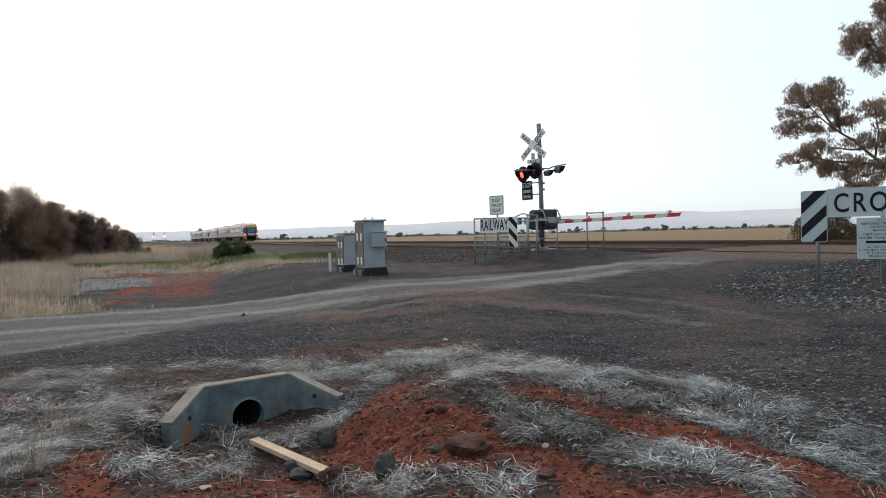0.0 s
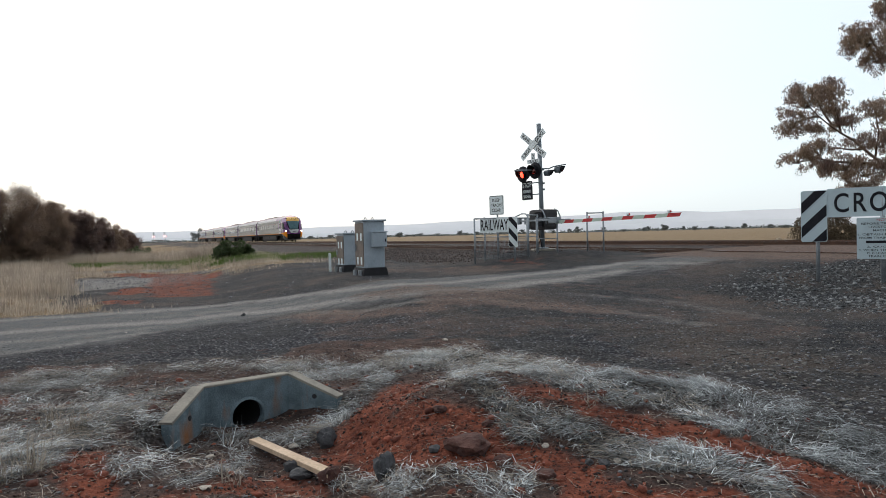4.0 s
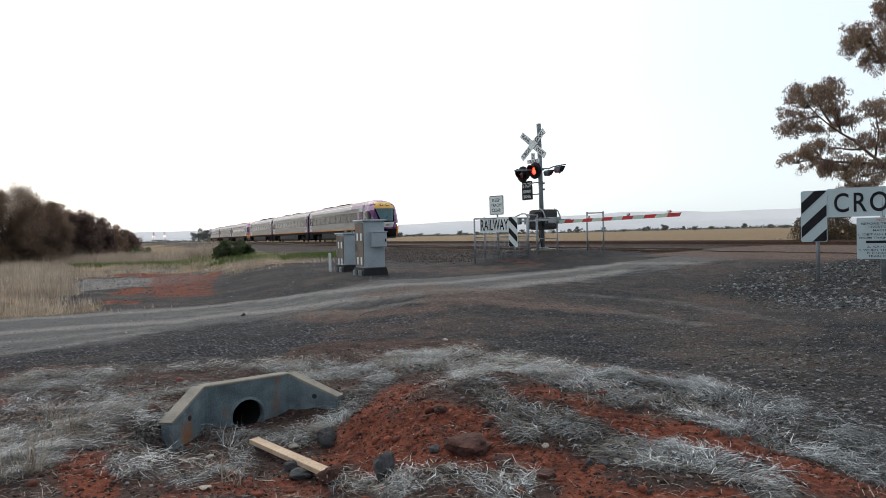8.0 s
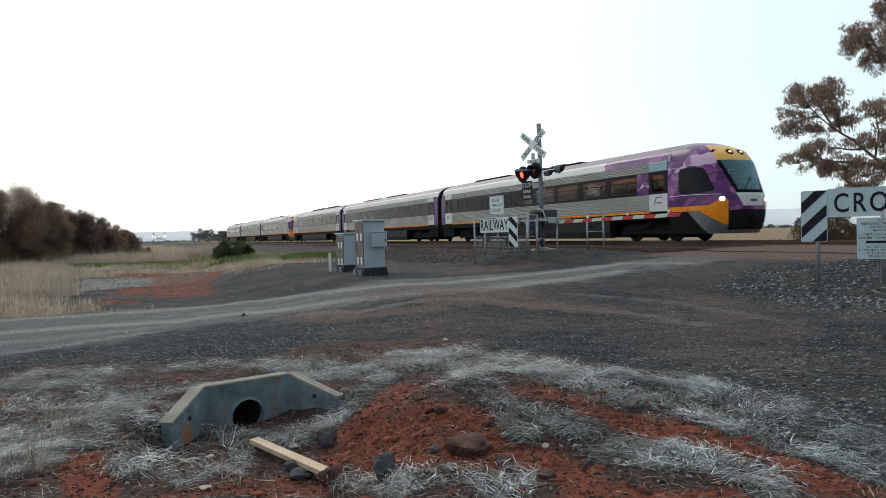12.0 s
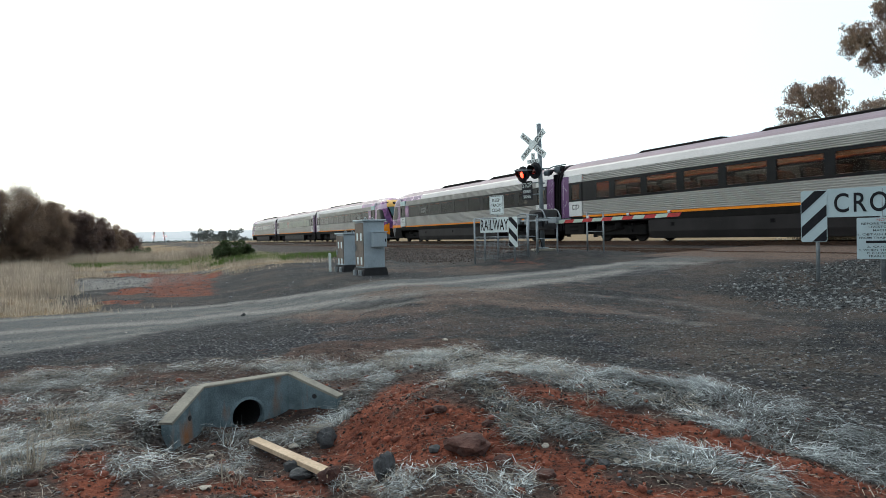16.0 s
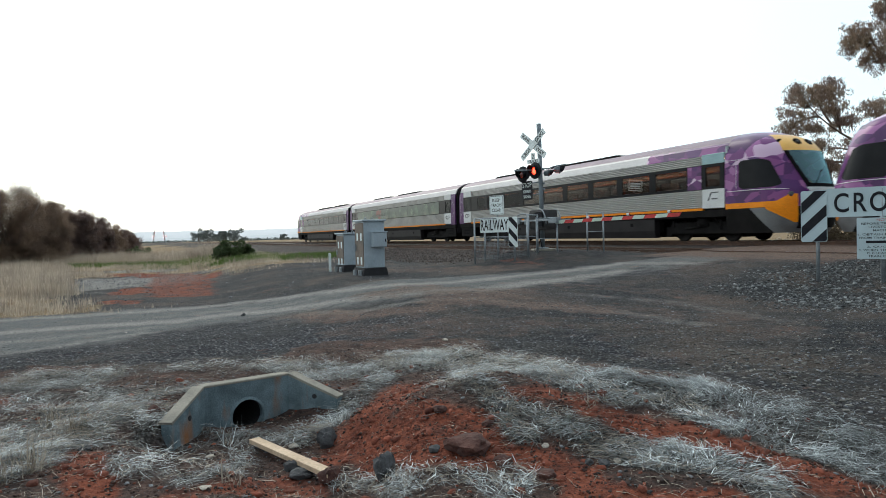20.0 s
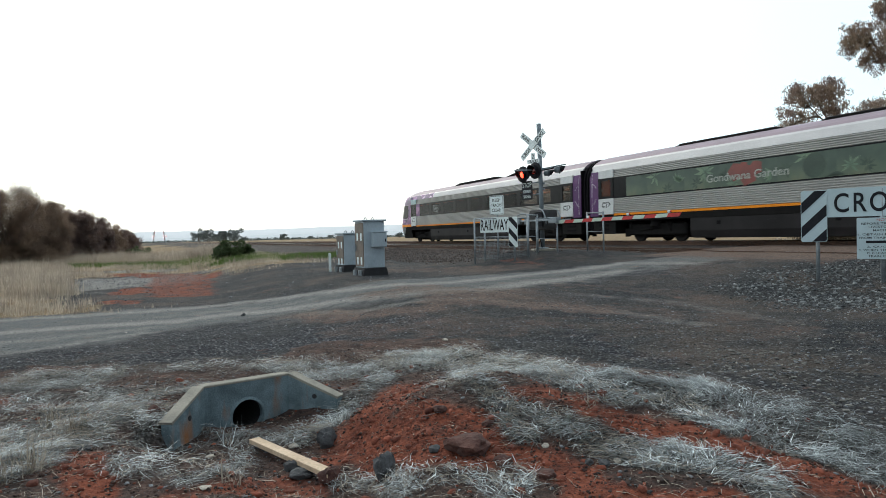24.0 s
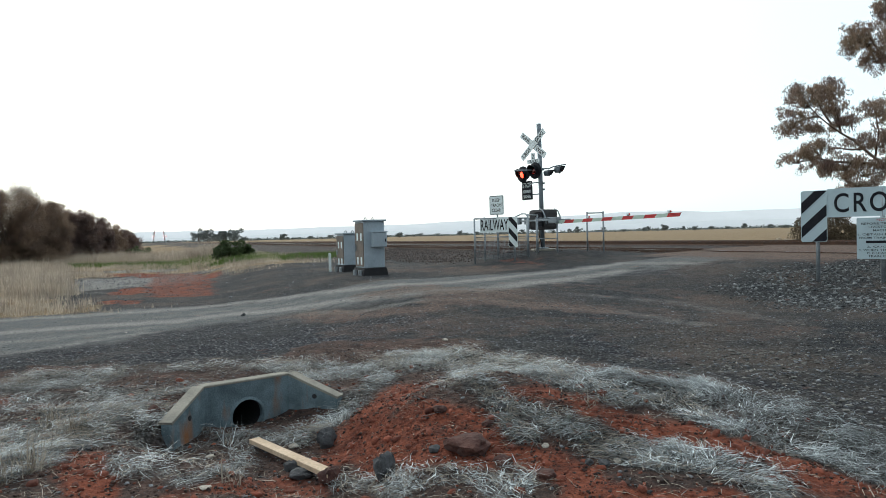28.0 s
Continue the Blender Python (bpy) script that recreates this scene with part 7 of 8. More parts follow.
def make_gum():
    """The big gum beyond the line: open heads of hanging leaves on bare crooked limbs."""
    rng = np.random.default_rng(11)
    x, y = 31.7, 42.0
    z = tie_down(x, y) - 0.1
    t = thing("gum_tree", pose(x, y, z), "tall gum tree with open drooping brown-green crown", "tree")
    part("trunk", tube([(0, 0, 0), (-0.2, 0.1, 2.2), (-0.7, 0.2, 4.6), (-1.2, 0.0, 7.6), (-0.8, 0.1, 10.0), (-1.0, 0.2, 13.5), (-1.2, 0.2, 16.0)], 0.42, 10, taper=0.25), M["bark"], t)
    for i, ln in enumerate(GUM_LIMBS):
        pts, n = [], len(ln)
        for k, (u, v) in enumerate(ln):
            pts.append((u, 0.5 * math.sin(i * 1.9) * k / n + 0.12 * math.sin(3.1 * k + i), v))
            if k + 1 < n:
                w = ln[k + 1]
                pts.append(((u + w[0]) / 2 + 0.07 * math.sin(5 * k + i), 0.5 * math.sin(i * 1.9) * (k + 0.5) / n, (v + w[1]) / 2 + 0.09 * math.cos(4 * k + 2 * i)))
        part("limb", limb(None, pts, 0.15 if i in (0, 1, 8) else 0.075, 0.02), M["bark"], t)
    twigs, cs, rs = None, [], []
    for u, v, rx, rz, full in GUM_HEADS + GUM_HEADS_EAST:
        n = int(26 * full * (rx * rz) ** 0.8 + 9)
        for k in range(n):
            d = Vector((rng.normal(), rng.normal(), rng.normal() + 0.25)).normalized() * (0.45 + 0.55 * math.sqrt(rng.uniform(0, 1)))
            p = Vector((u + d.x * rx, 0.85 * d.y * rx, v + d.z * rz))
            twigs = limb(twigs, [(u + 0.1 * d.x, 0, v - 0.35 * rz), (Vector((u, 0, v - 0.2 * rz)) + p) / 2 + Vector((0, 0, 0.10)), p], 0.020, 0.006, 4)
            for q in range(3):
                cs.append((p.x + rng.normal() * 0.13, p.y + rng.normal() * 0.13, p.z - 0.10 + rng.normal() * 0.09))
                rs.append(rng.uniform(0.16, 0.37))
    tagged(part("twigs", twigs, M["bark"], t), kind="stuff")
    # narrow leaves that hang down
    n = 88000
    w = np.array(rs) ** 2
    idx = rng.choice(len(cs), size=n, p=w / w.sum())
    d = rng.normal(size=(n, 3))
    d /= np.linalg.norm(d, axis=1)[:, None]
    p = np.asarray(cs)[idx] + d * (np.asarray(rs)[idx] * rng.uniform(0.1, 1.0, n) ** 0.6)[:, None] * np.array([1, 1, 1.1])
    yaw, lean = rng.uniform(0, 2 * np.pi, n), rng.normal(0, 0.55, n)
    L, W = rng.uniform(0.10, 0.19, n), rng.uniform(0.035, 0.06, n)
    cy, sy, cl_, sl = np.cos(yaw), np.sin(yaw), np.cos(lean), np.sin(lean)
    side = np.stack([cy * cl_, sy * cl_, sl], 1)
    flat = np.stack([-sy, cy, np.zeros(n)], 1)
    down = np.stack([-cy * sl, -sy * sl, cl_], 1)
    T = np.stack([side * W[:, None], flat * W[:, None], down * L[:, None]], 2)
    ob = swarm("crown", LEAF_V, [(0, 1, 2, 3)], T, p, M["leaf_gum"])
    ob.parent = t
    return t


make_gum()


def make_bush(x, y, w, h, seed, material, label, leaves=2600, leaf=0.10, name="bush", lumps=26):
    rng = np.random.default_rng(seed)
    z = tie_down(x, y) - 0.05
    t = thing(name, pose(x, y, z), label, name)
    for k in range(7):
        a = 2 * math.pi * k / 7
        part("stem", limb(None, [(0, 0, 0), (math.cos(a) * w * 0.15, math.sin(a) * w * 0.15, h * 0.35), (math.cos(a) * w * 0.34, math.sin(a) * w * 0.34, h * 0.7)], 0.03 * h, 0.008 * h, 5), M["bark"], t)
    cs, rs = [], []
    for k in range(lumps):
        a, u = rng.uniform(0, 2 * math.pi), math.sqrt(rng.uniform(0, 1))
        zz = h * (0.12 + 0.70 * rng.uniform(0, 1) * math.sqrt(1 - 0.8 * u * u))
        cs.append((u * w * 0.42 * math.cos(a), u * w * 0.42 * math.sin(a), zz))
        rs.append(h * rng.uniform(0.10, 0.24))
    leaf_cloud("foliage", rng, cs, rs, leaves, leaf, material, t)
    return t


M["leaf_scrub"] = scaled_noise_leaf("scrub_leaves", (0.13, 0.105, 0.07), (0.08, 0.064, 0.045))
make_bush(-12.2, 38.3, 2.5, 1.45, 5, M["leaf_bush"], "low dark green bush on the grassy verge", 9000, 0.10, "bush", 60)
make_bush(21.9, 37.5, 3.9, 2.6, 6, M["leaf_scrub"], "brown scrubby shrub beyond the far track", 10000, 0.11, "shrub", 70)
make_bush(28.0, 42.0, 2.4, 1.5, 8, M["leaf_brown"], "brown scrubby shrub beyond the far track", 2200, 0.13, "shrub")
make_bush(22.5, 43.0, 2.0, 0.8, 9, M["straw_tan"], "sparse dry shrub in the paddock", 700, 0.12, "shrub")
make_bush(-31.5, 62.0, 1.6, 1.3, 12, M["leaf_dark"], "small dark shrub at the end of the verge", 1200, 0.14)
make_bush(-29.0, 63.0, 2.4, 1.6, 13, M["leaf_bush"], "small dark shrub at the end of the verge", 1600, 0.14)


def far_trees():
    """Paddock trees along the horizon: a few shapes, copied."""
    rng = np.random.default_rng(21)
    kinds = []
    for k in range(3):
        t = thing("paddock_tree", pose(0, 0, -50), "distant dark paddock tree on the plain", "tree", "paddock trees on the plain")
        part("trunk", tube([(0, 0, 0), (0.1, 0, 1.6), (0.3, 0.1, 3.2)], 0.28, 7, taper=0.5), M["bark"], t)
        cs = [(rng.normal() * 1.7, rng.normal() * 1.5, rng.uniform(1.9, 4.6 + (k == 1))) for _ in range(14)]
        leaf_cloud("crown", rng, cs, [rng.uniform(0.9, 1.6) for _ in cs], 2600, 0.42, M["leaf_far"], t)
        kinds.append(t)
    spots = [(-178, 480, 1.5, 0), (-168, 470, 1.7, 1), (-160, 480, 1.6, 2), (-143, 430, 1.4, 0), (-135, 425, 1.5, 1), (-172, 500, 1.2, 2), (-115, 470, 1.0, 2)]
    for k in range(40):
        th = radians(-17 + 48 * (k + rng.uniform(-0.45, 0.45)) / 40)
        dist = rng.uniform(520, 900)
        spots.append((dist * math.sin(th), dist * math.cos(th), rng.uniform(0.55, 1.15), int(rng.integers(3))))
    used = set()
    for x, y, s, k in spots:
        m = pose(x, y, tie_down(x, y) - 0.2, 0, 0, rng.uniform(0, 360))
        if k not in used:
            used.add(k)
            o = kinds[k]
        else:
            o = copy_thing(kinds[k], m)
        o.matrix_basis = m @ Matrix.Diagonal((s, s, s, 1))


# distance haze is put into this paler, greyer leaf colour
M["leaf_far"] = mat("haze_tinted_foliage", (0.20, 0.225, 0.215), (0.14, 0.16, 0.155), 0.3, 0.9, 0, 0.0, 2.0, spec=0.1)
far_trees()


def far_signals():
    """The flashing lights of the next crossing, far down the line."""
    for x in (-118.7, -114.1):
        y = 270.0
        t = thing("distant_signal", pose(x, y, tie_down(x, y)), "distant crossing signal mast with bright red flashing lights", "crossing signal", "signals of the next crossing")
        part("mast", rod((0, 0, -0.2), (0, 0, 5.4), 0.09, n=8), M["galv_old"], t)
        for s in (-1, 1):
            arm = part("crossbuck_arm", box(-0.7, 0.7, -0.12, -0.10, -0.11, 0.11), M["white_sheet"], t)
            arm.matrix_basis = pose(0, -0.02 * s, 4.6, 0, s * 40, 0)
            h = part("signal_head", lathe([(0.34, -0.05), (0.34, 0.02), (0.20, 0.06)], 16, m=pose(s * 0.38, -0.14, 3.5, 90, 0, 0)), M["black_paint"], t)
            part("lens", lathe([(0.26, 0.0), (0.22, 0.07), (0.1, 0.1)], 14, m=pose(s * 0.38, -0.18, 3.5, 90, 0, 0)), M["beacon"], h)
        part("cross_arm", rod((-0.5, -0.08, 3.5), (0.5, -0.08, 3.5), 0.04, n=6), M["galv_old"], t)
        part("drive_housing", box(-0.4, 0.4, -0.3, 0.3, 1.6, 2.3, 0.08), M["white_sheet"], t)


def far_booms():
    """The boom gates of the next crossing, down until the train has cleared it."""
    out = []
    for x, s in ((-118.7, 1), (-114.1, -1)):
        t = thing("distant_boom_gate", pose(x, 269.75, tie_down(x, 270.0) + 1.9), "distant red and white striped boom gate", "boom gate", "boom gates of the next crossing")
        for k in range(6):
            b0 = s * (0.2 + 0.66 * k)
            part("boom_panel", box(min(b0, b0 + s * 0.66), max(b0, b0 + s * 0.66), -0.05, 0.05, -0.16, 0.16), M["maroon"] if k % 2 == 0 else M["white_sheet"], t)
        part("counterweight", box(-0.9, -0.2, -0.1, 0.1, -0.2, 0.2, 0.02) if s > 0 else box(0.2, 0.9, -0.1, 0.1, -0.2, 0.2, 0.02), M["galv_old"], t)
        out.append((t, s))
    return out


M["maroon"] = mat("far_red_sheet", (0.50, 0.09, 0.09), (0.40, 0.08, 0.08), 1, 0.6, 0, 0.0)
M["beacon"] = mat("lit_beacon", (1, 0.55, 0.5), None, 3, 0.3, 0, 0, emit=6.0, ecol=(1.0, 0.50, 0.50))
far_signals()
FAR_BOOMS = far_booms()


def woods():
    rng = np.random.default_rng(33)
    n = 9000
    th = np.radians(rng.uniform(-30, 42, n))
    dist = rng.uniform(900, 1250, n)
    x, y = dist * np.sin(th), dist * np.cos(th)
    zmax = 2.0 + 2.4 * fuzz(x, y, 0.03, 2) + 1.5 * fuzz(x, y, 0.011, 5)
    p = np.stack([x, y, -0.4 + np.clip(zmax, 0.3, 9) * rng.uniform(0, 1, n)], 1)
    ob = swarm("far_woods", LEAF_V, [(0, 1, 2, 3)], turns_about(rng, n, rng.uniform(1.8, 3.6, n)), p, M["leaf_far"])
    tagged(ob, "thin line of far trees along the horizon", "woods", kind="stuff")


woods()


# ---------------------------------------------------------------- grass, straw, gravel
def scatter_points(rng, n, x0, x1, y0, y1, weight):
    x, y = rng.uniform(x0, x1, n), rng.uniform(y0, y1, n)
    wall, side = (x + 2.27) * -0.598 + (y - 6.12) * 0.801, (x + 2.27) * 0.801 + (y - 6.12) * 0.598
    keep = (rng.uniform(0, 1, n) < weight(x, y)) & ~((wall > -0.02) & (wall < 0.40) & (side > -0.1) & (side < 0.95))
    x, y = x[keep], y[keep]
    return x, y, ground_z(x, y)


def blades(name, rng, x, y, z, length, width, lean, material, label, category, spread_of=0.22, bend=0.35, flat=0.0):
    """Thin bent blades; lean 1 lies flat, 0 stands up."""
    n = len(x)
    a = rng.uniform(0, 2 * np.pi, n)
    el = np.clip(rng.normal(lean, spread_of, n), 0, 1.08) * np.pi / 2
    L = length * rng.uniform(0.5, 1.4, n)
    dirv = np.stack([np.cos(a) * np.sin(el), np.sin(a) * np.sin(el), np.cos(el)], 1)
    side = np.stack([-np.sin(a), np.cos(a), np.zeros(n)], 1)
    up = np.cross(dirv, side)
    T = np.stack([side * (width * rng.uniform(0.6, 1.4, n))[:, None], (side * (flat * bend) + up * (1 - flat) * bend) * (L * rng.uniform(-1, 1, n))[:, None], dirv * L[:, None]], 2)
    
    ob = swarm(name, BLADE_V, [(0, 1, 3), (0, 3, 2), (2, 3, 4)], T, np.stack([x, y, z - 0.004], 1), material)
    return tagged(ob, label, category, kind="stuff")


def near_fade(x, y, r=6.0):
    return np.clip((r / np.hypot(x, y)) ** 1.6, 0.05, 1)


def curls(name, rng, x, y, z, length, width, material, label, category, rise=0.035, comb=0.9, seed=0.0):
    """Thin bent stalks of two joints, combed in drifts, lying one over another."""
    n, J = len(x), 3
    a = np.pi * 1.2 * fuzz(x, y, 1.1, seed) + rng.normal(0, comb, n)
    L = length * np.exp(rng.normal(0, 0.42, n))
    k = rng.normal(0, 0.30, n)
    w = width * rng.uniform(0.5, 1.5, n)
    lift, arch = rng.uniform(0, rise, n), rng.uniform(0.0, 0.16, n) * L
    px, py = x.copy(), y.copy()
    rows = []
    for s in range(J):
        f = s / (J - 1)
        th = a + k * (f - 0.5) * 2
        ww = w * (1 - 0.75 * f)
        zz = z + lift + arch * 4 * f * (1 - f)
        sx, sy = -np.sin(th), np.cos(th)
        tilt = rng.uniform(-0.5, 0.5, n) * ww
        rows.append(np.stack([px - sx * ww, py - sy * ww, zz - tilt], 1))
        rows.append(np.stack([px + sx * ww, py + sy * ww, zz + tilt], 1))
        px = px + np.cos(th) * L / (J - 1)
        py = py + np.sin(th) * L / (J - 1)
    co = np.stack(rows, 1)
    base = np.array([[2 * s, 2 * s + 1, 2 * s + 3, 2 * s + 2] for s in range(J - 1)])
    fa = base[None] + (np.arange(n) * 2 * J)[:, None, None]
    me = bpy.data.meshes.new(name)
    nf = n * (J - 1)
    me.vertices.add(n * 2 * J)
    me.vertices.foreach_set("co", co.reshape(-1).astype(np.float32))
    me.loops.add(nf * 4)
    me.loops.foreach_set("vertex_index", fa.reshape(-1).astype(np.int32))
    me.polygons.add(nf)
    me.polygons.foreach_set("loop_start", np.arange(0, nf * 4, 4, dtype=np.int32))
    me.update(calc_edges=True)
    me.materials.append(material)
    return tagged(new(name, me), label, category, kind="stuff")


def clumps(x, y):
    return np.clip(0.42 + 0.75 * fuzz(x, y, 6.5, 11) + 0.55 * fuzz(x, y, 17.0, 12), 0, 1)


def lay_straw():
    rng = np.random.default_rng(51)

    def thick(x, y):
        g = masks(x, y)
        open_ = np.clip(0.55 + 1.1 * fuzz(x, y, 2.6, 31) + 0.5 * fuzz(x, y, 5.5, 32), 0.12, 1)
        return g[2] * (1 - 0.75 * g[0]) * near_fade(x, y) * np.where(x < -1.6, open_, 0.5 + 0.5 * open_)
    x, y, z = scatter_points(rng, 900000, -7.5, 5.0, 3.2, 9.6, lambda x, y: thick(x, y) ** 1.2 * (0.35 + 0.65 * clumps(x, y)))
    curls("dead_grass", rng, x, y, z, 0.085, 0.0017, M["straw_grey"], "matted bleached grey dead grass on the ground", "dead grass", 0.03, 0.75, 1.0)
    x, y, z = scatter_points(rng, 420000, -7.5, 5.0, 3.2, 9.6, lambda x, y: thick(x, y) * clumps(x, y) ** 1.3)
    curls("dead_grass", rng, x, y, z + 0.01, 0.085, 0.0019, M["straw_pale"], "wiry pale bleached stalks over the matted grass", "dead grass", 0.06, 0.9, 1.0)
    x, y, z = scatter_points(rng, 90000, -7.5, 5.0, 3.2, 9.0, lambda x, y: masks(x, y)[6] * (0.06 + 0.4 * clumps(y, x)) * (1 - 0.6 * masks(x, y)[0]) * near_fade(x, y, 4.5))
    curls("loose_straw", rng, x, y, z + 0.003, 0.075, 0.0020, M["straw_buff"], "loose straw strewn over gravel and clay", "straw", 0.01, 2.0, 3.0)
    x, y, z = scatter_points(rng, 170000, -7.5, 2.0, 3.6, 9.6, lambda x, y: thick(x, y) * np.clip(0.15 + 0.85 * np.clip(0.3 + 1.2 * fuzz(x, y, 1.7, 15), 0, 1) + 0.7 * ss(6.2, 7.4, y) * ss(-1.0, 0.0, x), 0, 1))
    curls("dead_grass", rng, x, y, z + 0.012, 0.085, 0.0022, M["straw_buff"], "buff dry stalks among the bleached grass", "dead grass", 0.04, 0.8, 1.0)
    x, y, z = scatter_points(rng, 700, -4.5, 3.5, 3.4, 7.0, lambda x, y: (0.3 + masks(x, y)[2]) * 0.4 * near_fade(x, y, 4.5))
    curls("loose_stalks", rng, x, y, z + 0.02, 0.20, 0.0022, M["straw_grey"], "long pale stalks lying loose over the clay", "straw", 0.04, 2.0, 4.0)


def lay_tufts():
    """Single dry tufts that stand up out of the matted grass."""
    rng = np.random.default_rng(61)
    for x0, y0, n, ln, wid, m_ in TUFTS:
        r, th = 0.07 * np.sqrt(rng.uniform(0, 1, n)), rng.uniform(0, 2 * np.pi, n)
        x, y = x0 + r * np.cos(th), y0 + r * np.sin(th)
        blades("grass_tuft", rng, x, y, ground_z(x, y), ln, wid, 0.55, M[m_], "dry tuft of arching grass blades", "grass", 0.25, 0.8)


TUFTS = [(-2.82, 4.42, 60, 0.26, 0.0030, "straw_buff"), (-2.95, 4.30, 45, 0.22, 0.0028, "straw_buff"), (-1.86, 5.60, 26, 0.26, 0.0022, "straw_pale"), (-1.42, 4.25, 30, 0.20, 0.0024, "straw_buff"),
         (-1.02, 6.05, 40, 0.18, 0.0024, "straw_pale"), (-3.1, 5.35, 70, 0.20, 0.0026, "straw_buff"), (-3.4, 5.6, 60, 0.18, 0.0026, "straw_buff"), (1.1, 5.1, 24, 0.14, 0.0022, "straw_buff")]


def lay_grass():
    rng = np.random.default_rng(52)

    def dry(x, y):
        g = masks(x, y)
        tuft = np.clip(0.45 + 0.8 * fuzz(x, y, 1.9, 21) + 0.4 * fuzz(x, y, 5.0, 22), 0.08, 1)
        return np.where(across(x, y) < 12, g[3], 0) * np.clip(26 / np.hypot(x, y), 0.08, 1) ** 1.4 * (1 - 0.8 * g[2]) * (1 - g[0]) * (1 - 0.7 * g[4]) * tuft
    x, y, z = scatter_points(rng, 800000, -46, -2, 13, 75, dry)
    far = 0.20 + 0.10 * fuzz(x, y, 0.9, 23)
    blades("dry_grass", rng, x, y, z, far, 0.0042, 0.48, M["straw_tan"], "dry straw-coloured tufted grass on the verge", "grass", 0.3, 0.6)
    x, y, z = scatter_points(rng, 70000, -20, -4, 15, 38, lambda x, y: 0.6 * np.clip(fuzz(x, y, 2.2, 4), 0, 1) * masks(x, y)[2])
    blades("dead_grass", rng, x, y, z, 0.12, 0.006, 0.8, M["straw_grey"], "bleached dead grass on the bare patch", "dead grass")
    x, y, z = scatter_points(rng, 330000, -30, 0, 26, 58, lambda x, y: masks(x, y)[4] * np.clip(36 / np.hypot(x, y), 0.1, 1))
    blades("green_grass", rng, x, y, z, 0.30, 0.008, 0.40, M["grass_green"], "green weeds and grass along the ballast", "grass")
    # seeding tussocks, thick on the verge and along the edge of the road
    tx, ty = rng.uniform(-44, -6, 9000), rng.uniform(14.5, 58, 9000)
    g = masks(tx, ty)
    keep = rng.uniform(0, 1, 9000) < np.where(across(tx, ty) < 10, g[3], 0) * (1 - g[2]) * (1 - g[0]) * np.clip(1 - 2.5 * g[4], 0, 1) * np.clip(24 / np.hypot(tx, ty), 0.2, 1) ** 1.2 * (0.25 + 0.75 * np.clip(0.5 + fuzz(tx, ty, 0.8, 25), 0, 1))
    tx, ty = tx[keep], ty[keep]
    # taller dry grass under the trees and beyond the green strip
    by = np.concatenate([rng.uniform(46, 57, 1500), rng.uniform(19, 46, 900)])
    bx = by * np.concatenate([rng.uniform(-0.70, -0.34, 1500), rng.uniform(-0.74, -0.575, 900)])
    tall = np.concatenate([np.zeros(len(tx)), np.full(1500, 0.52), np.full(900, 0.26)])
    tx, ty = np.concatenate([tx, bx]), np.concatenate([ty, by])
    for k, (m_, lab, share_of) in enumerate((("straw_tan", "dry seeding tussocks on the verge", 0.62), ("tussock_grey", "grey-brown dead tussocks on the verge", 0.38))):
        sel = (np.arange(len(tx)) % 100 < 62) == (k == 0)
        ux, uy = tx[sel], ty[sel]
        n = 46
        r0 = rng.uniform(0.20, 0.42, len(ux)) + tall[sel] * rng.uniform(0.6, 1.0, len(ux))
        r = np.repeat(r0, n) * np.sqrt(rng.uniform(0, 1, len(ux) * n))
        th = rng.uniform(0, 2 * np.pi, len(ux) * n)
        x, y = np.repeat(ux, n) + r * np.cos(th), np.repeat(uy, n) + r * np.sin(th)
        ln = np.repeat(r0 * rng.uniform(0.8, 1.35, len(ux)), n) * (1.15 - 0.6 * r / np.repeat(r0, n))
        blades("grass_tussock", rng, x, y, ground_z(x, y), ln, 0.0055, 0.30, M[m_], lab, "grass", 0.22, 0.7)


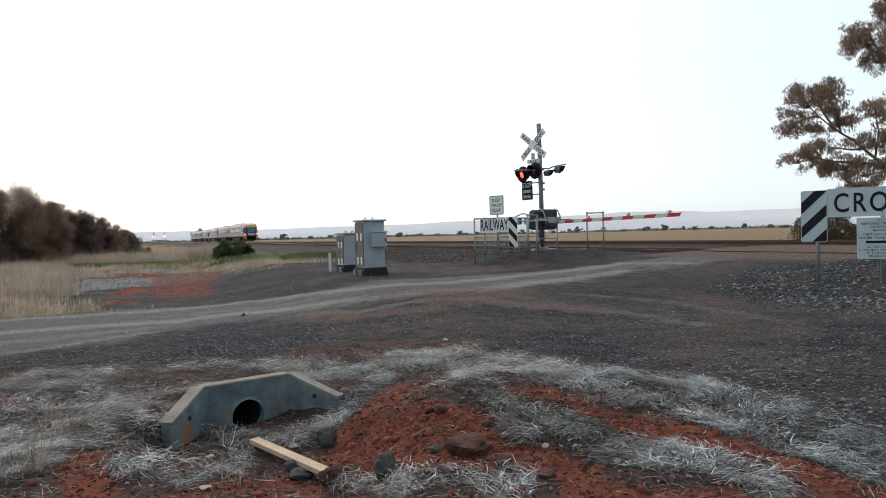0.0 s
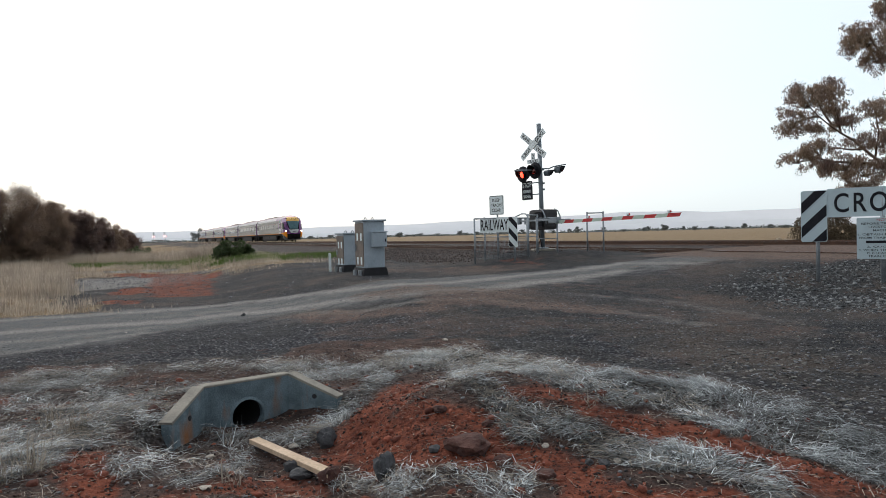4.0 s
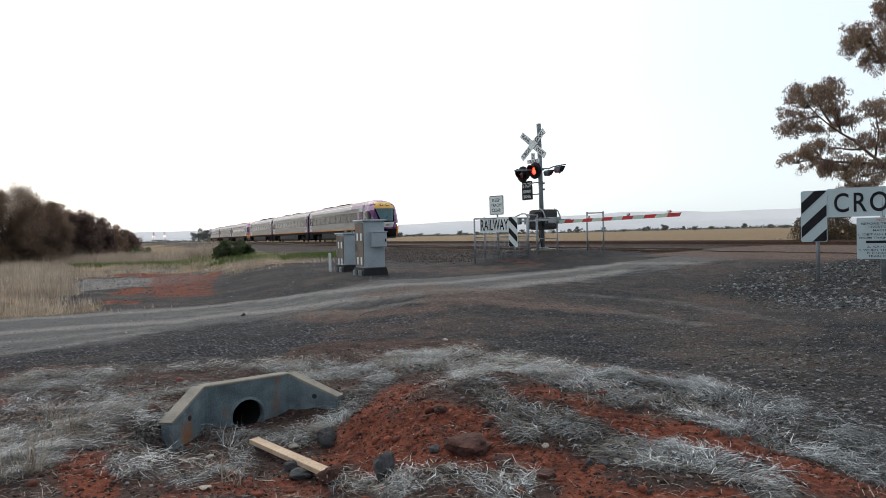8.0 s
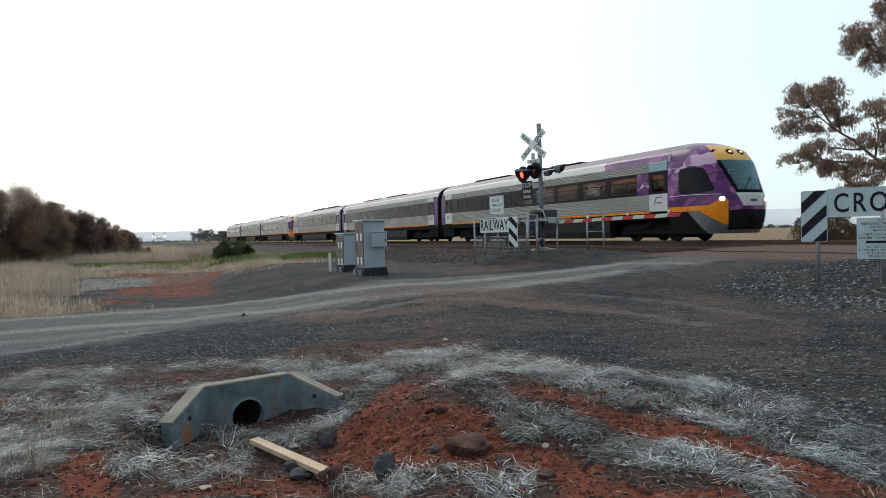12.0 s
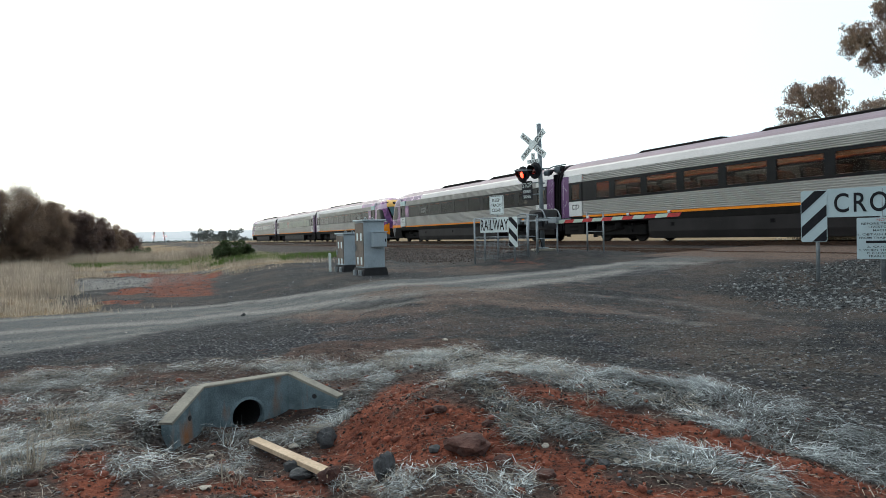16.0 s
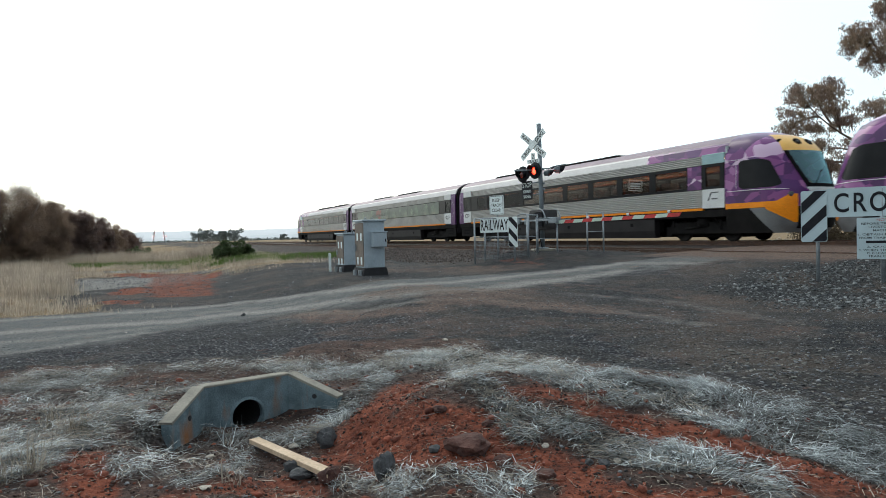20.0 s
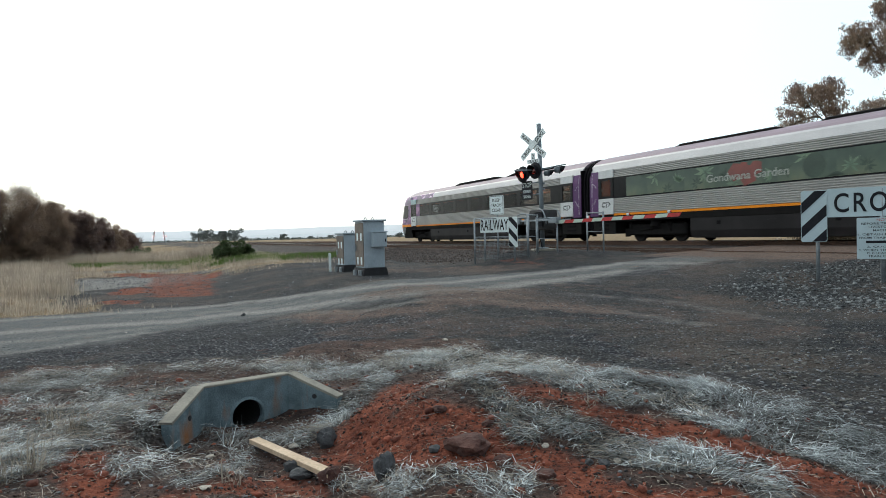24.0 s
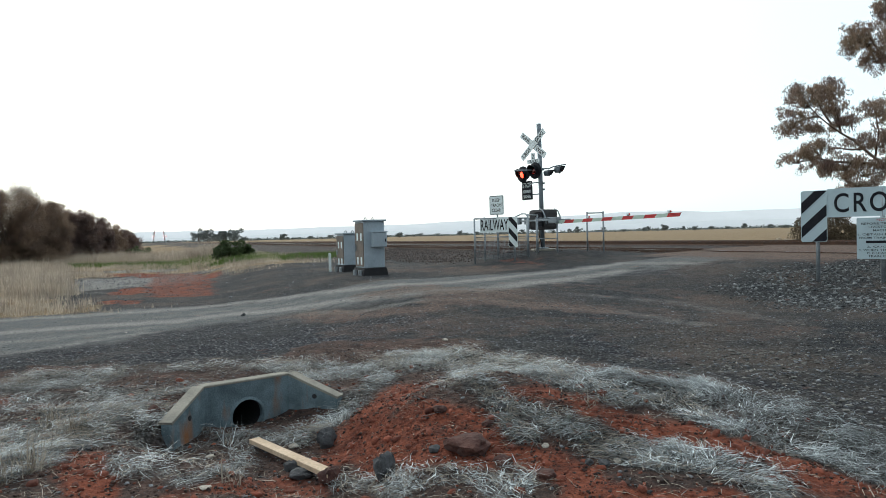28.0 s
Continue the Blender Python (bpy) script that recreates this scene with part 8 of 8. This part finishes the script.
def lay_stones():
    rng = np.random.default_rng(53)

    def some(n, x0, x1, y0, y1, wt, lo, hi, material, name, label, sink=0.3, low=1.0):
        x, y, z = scatter_points(rng, n, x0, x1, y0, y1, wt)
        k = len(x)
        s = lo * (hi / lo) ** (rng.uniform(0, 1, k) ** 2.2)
        T = turns_about(rng, k, s, 0.5 * low, (0.45, 1.0))
        T[:, 2, :] *= low
        ob = swarm(name, LUMP_V, LUMP_F, T, np.stack([x, y, z + s * (0.35 - sink)], 1), material)
        tagged(ob, label, "gravel", kind="stuff")

    def bare(x, y):
        r, ro, s, g, gr, ba, so, ru, da, br = masks(x, y)
        return np.clip(1 - 0.9 * ro - 0.3 * br - 0.8 * s - g - 0.55 * r - 0.5 * so, 0, 1) * near_fade(x, y, 7) * (0.45 + 0.55 * clumps(x * 0.4, y * 0.4))
    some(150000, -10, 9, 3.4, 17, bare, 0.007, 0.034, M["stone"], "gravel", "dark bluestone gravel scattered over the ground", 0.3, 0.5)
    some(17000, 0.8, 8, 4.6, 9.5, lambda x, y: bare(x, y) * ss(1.5, 3.2, x) * (0.2 + 0.8 * clumps(x * 0.25, y * 0.25)), 0.010, 0.05, M["stone_flat"], "gravel", "flat buff stones lying over the dark gravel", 0.25, 0.35)
    some(40000, -4.5, 3.6, 3.3, 9, lambda x, y: masks(x, y)[6] * (1 - 0.6 * masks(x, y)[2]) * near_fade(x, y, 5), 0.005, 0.026, M["crumb"], "soil_crumbs", "dark brown crumbs of earth on the clay", 0.25, 0.8)
    some(3500, -9, 8, 3.4, 16, lambda x, y: 0.35 * near_fade(x, y, 7), 0.006, 0.02, M["pale_chip"], "stone_chips", "small pale stone chips in the gravel")
    some(16000, -3.5, 4.0, 3.3, 9, lambda x, y: masks(x, y)[0] * near_fade(x, y, 5), 0.006, 0.03, M["clod"], "clay_clods", "crumbled red clay clods")
    some(5000, -3.8, 3.4, 3.3, 7.5, lambda x, y: (0.25 + masks(x, y)[0]) * masks(x, y)[6] * 0.5 * near_fade(x, y, 5), 0.02, 0.075, M["clod"], "clay_clods", "larger broken lumps of red clay", 0.35, 0.8)
    some(2500, -16, -4, 15, 33, lambda x, y: masks(x, y)[0], 0.015, 0.06, M["clod"], "clay_clods", "lumps of red clay on the bare patch")
    some(20000, -18, 0, 14, 34, lambda x, y: np.clip(1 - masks(x, y)[3] - 0.5 * masks(x, y)[0], 0, 1) * (1 - ss(0.05, 0.4, masks(x, y)[1])) * (0.15 + 0.85 * ss(0.1, 0.4, masks(x, y)[7])) * 0.7, 0.012, 0.055, M["stone"], "gravel", "scattered stones beside the road")
    some(22000, 4.5, 13, 8.5, 17, lambda x, y: ss(9.6, 11.2, across(x, y) + 0.4 * fuzz(x, y, 1.4, 6)) * (1 - ss(14.6, 15.6, across(x, y))) * (1 - ss(9.2, 10.2, along(x, y) + 0.4 * fuzz(x, y, 1.1, 4))), 0.016, 0.075, M["rip_rap"], "rip_rap", "grey-blue broken stone beside the crossing", 0.25, 0.6)
    some(60000, -18, 12, 13, 46, lambda x, y: masks(x, y)[5] * (1 - ss(16.2, 16.8, across(x, y))), 0.025, 0.10, M["stone_brown"], "ballast", "brown stone ballast of the railway bank", 0.2)
    some(9000, -14, 22, 9, 44, lambda x, y: masks(x, y)[5] * ss(16, 16.5, across(x, y)), 0.03, 0.06, M["stone_brown"], "ballast", "brown stone ballast between the rails", 0.3)


lay_straw()
lay_tufts()
lay_grass()
lay_stones()


# ---------------------------------------------------------------- what moves
YAW = TILT - 90


def travel(t):
    """How far back along the track the train's reference point is at a time; it runs at about ten metres a second."""
    u = (t - 15) / 10
    return -(100.2486 * u - 0.99087 * u * u + 0.13865 * u ** 3)


def motions():
    times = [0.5 * k for k in range(57)]
    for (car, flip), off in zip(CARS, OFFSETS):
        rows = []
        for t in times:
            a = travel(t) + off
            rows.append((t, Matrix.Translation((NX * TRACK_FAR + UX * a, NY * TRACK_FAR + UY * a, RAIL_FAR)) @ pose(0, 0, 0, 0, 0, YAW + flip)))
        walk(car, rows)
    spin = []
    k = 0
    while k <= 28 * FPS:
        spin.append((k / FPS, (travel(0) - travel(k / FPS)) / 0.43))
        k += 2
    for (car, flip) in CARS:
        for o in car.children_recursive:
            if o.name.startswith("wheelset"):
                base = o.matrix_basis.translation.copy()
                sg = -1 if flip else 1
                walk(o, [(t, Matrix.Translation(base) @ Matrix.Rotation(sg * a, 4, "Y")) for t, a in spin])
    for gate, s in FAR_BOOMS:
        home = gate.matrix_basis.copy()
        walk(gate, [(t, home @ pose(0, 0, 0, 0, -s * a, 0)) for t, a in ((0.0, 0.0), (10.5, 0.0), (11.5, 10.0), (13.5, 45.0), (15.5, 76.0), (16.5, 82.0), (28.0, 82.0))])
    # the flashing lights: each added ball turns its glowing half to the lens and away
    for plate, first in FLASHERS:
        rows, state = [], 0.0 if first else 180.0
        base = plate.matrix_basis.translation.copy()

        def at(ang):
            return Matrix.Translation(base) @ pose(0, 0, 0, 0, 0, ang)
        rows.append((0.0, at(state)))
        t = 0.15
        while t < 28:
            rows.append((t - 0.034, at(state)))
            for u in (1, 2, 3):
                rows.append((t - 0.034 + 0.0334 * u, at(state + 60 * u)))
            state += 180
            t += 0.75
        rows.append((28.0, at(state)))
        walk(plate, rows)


motions()
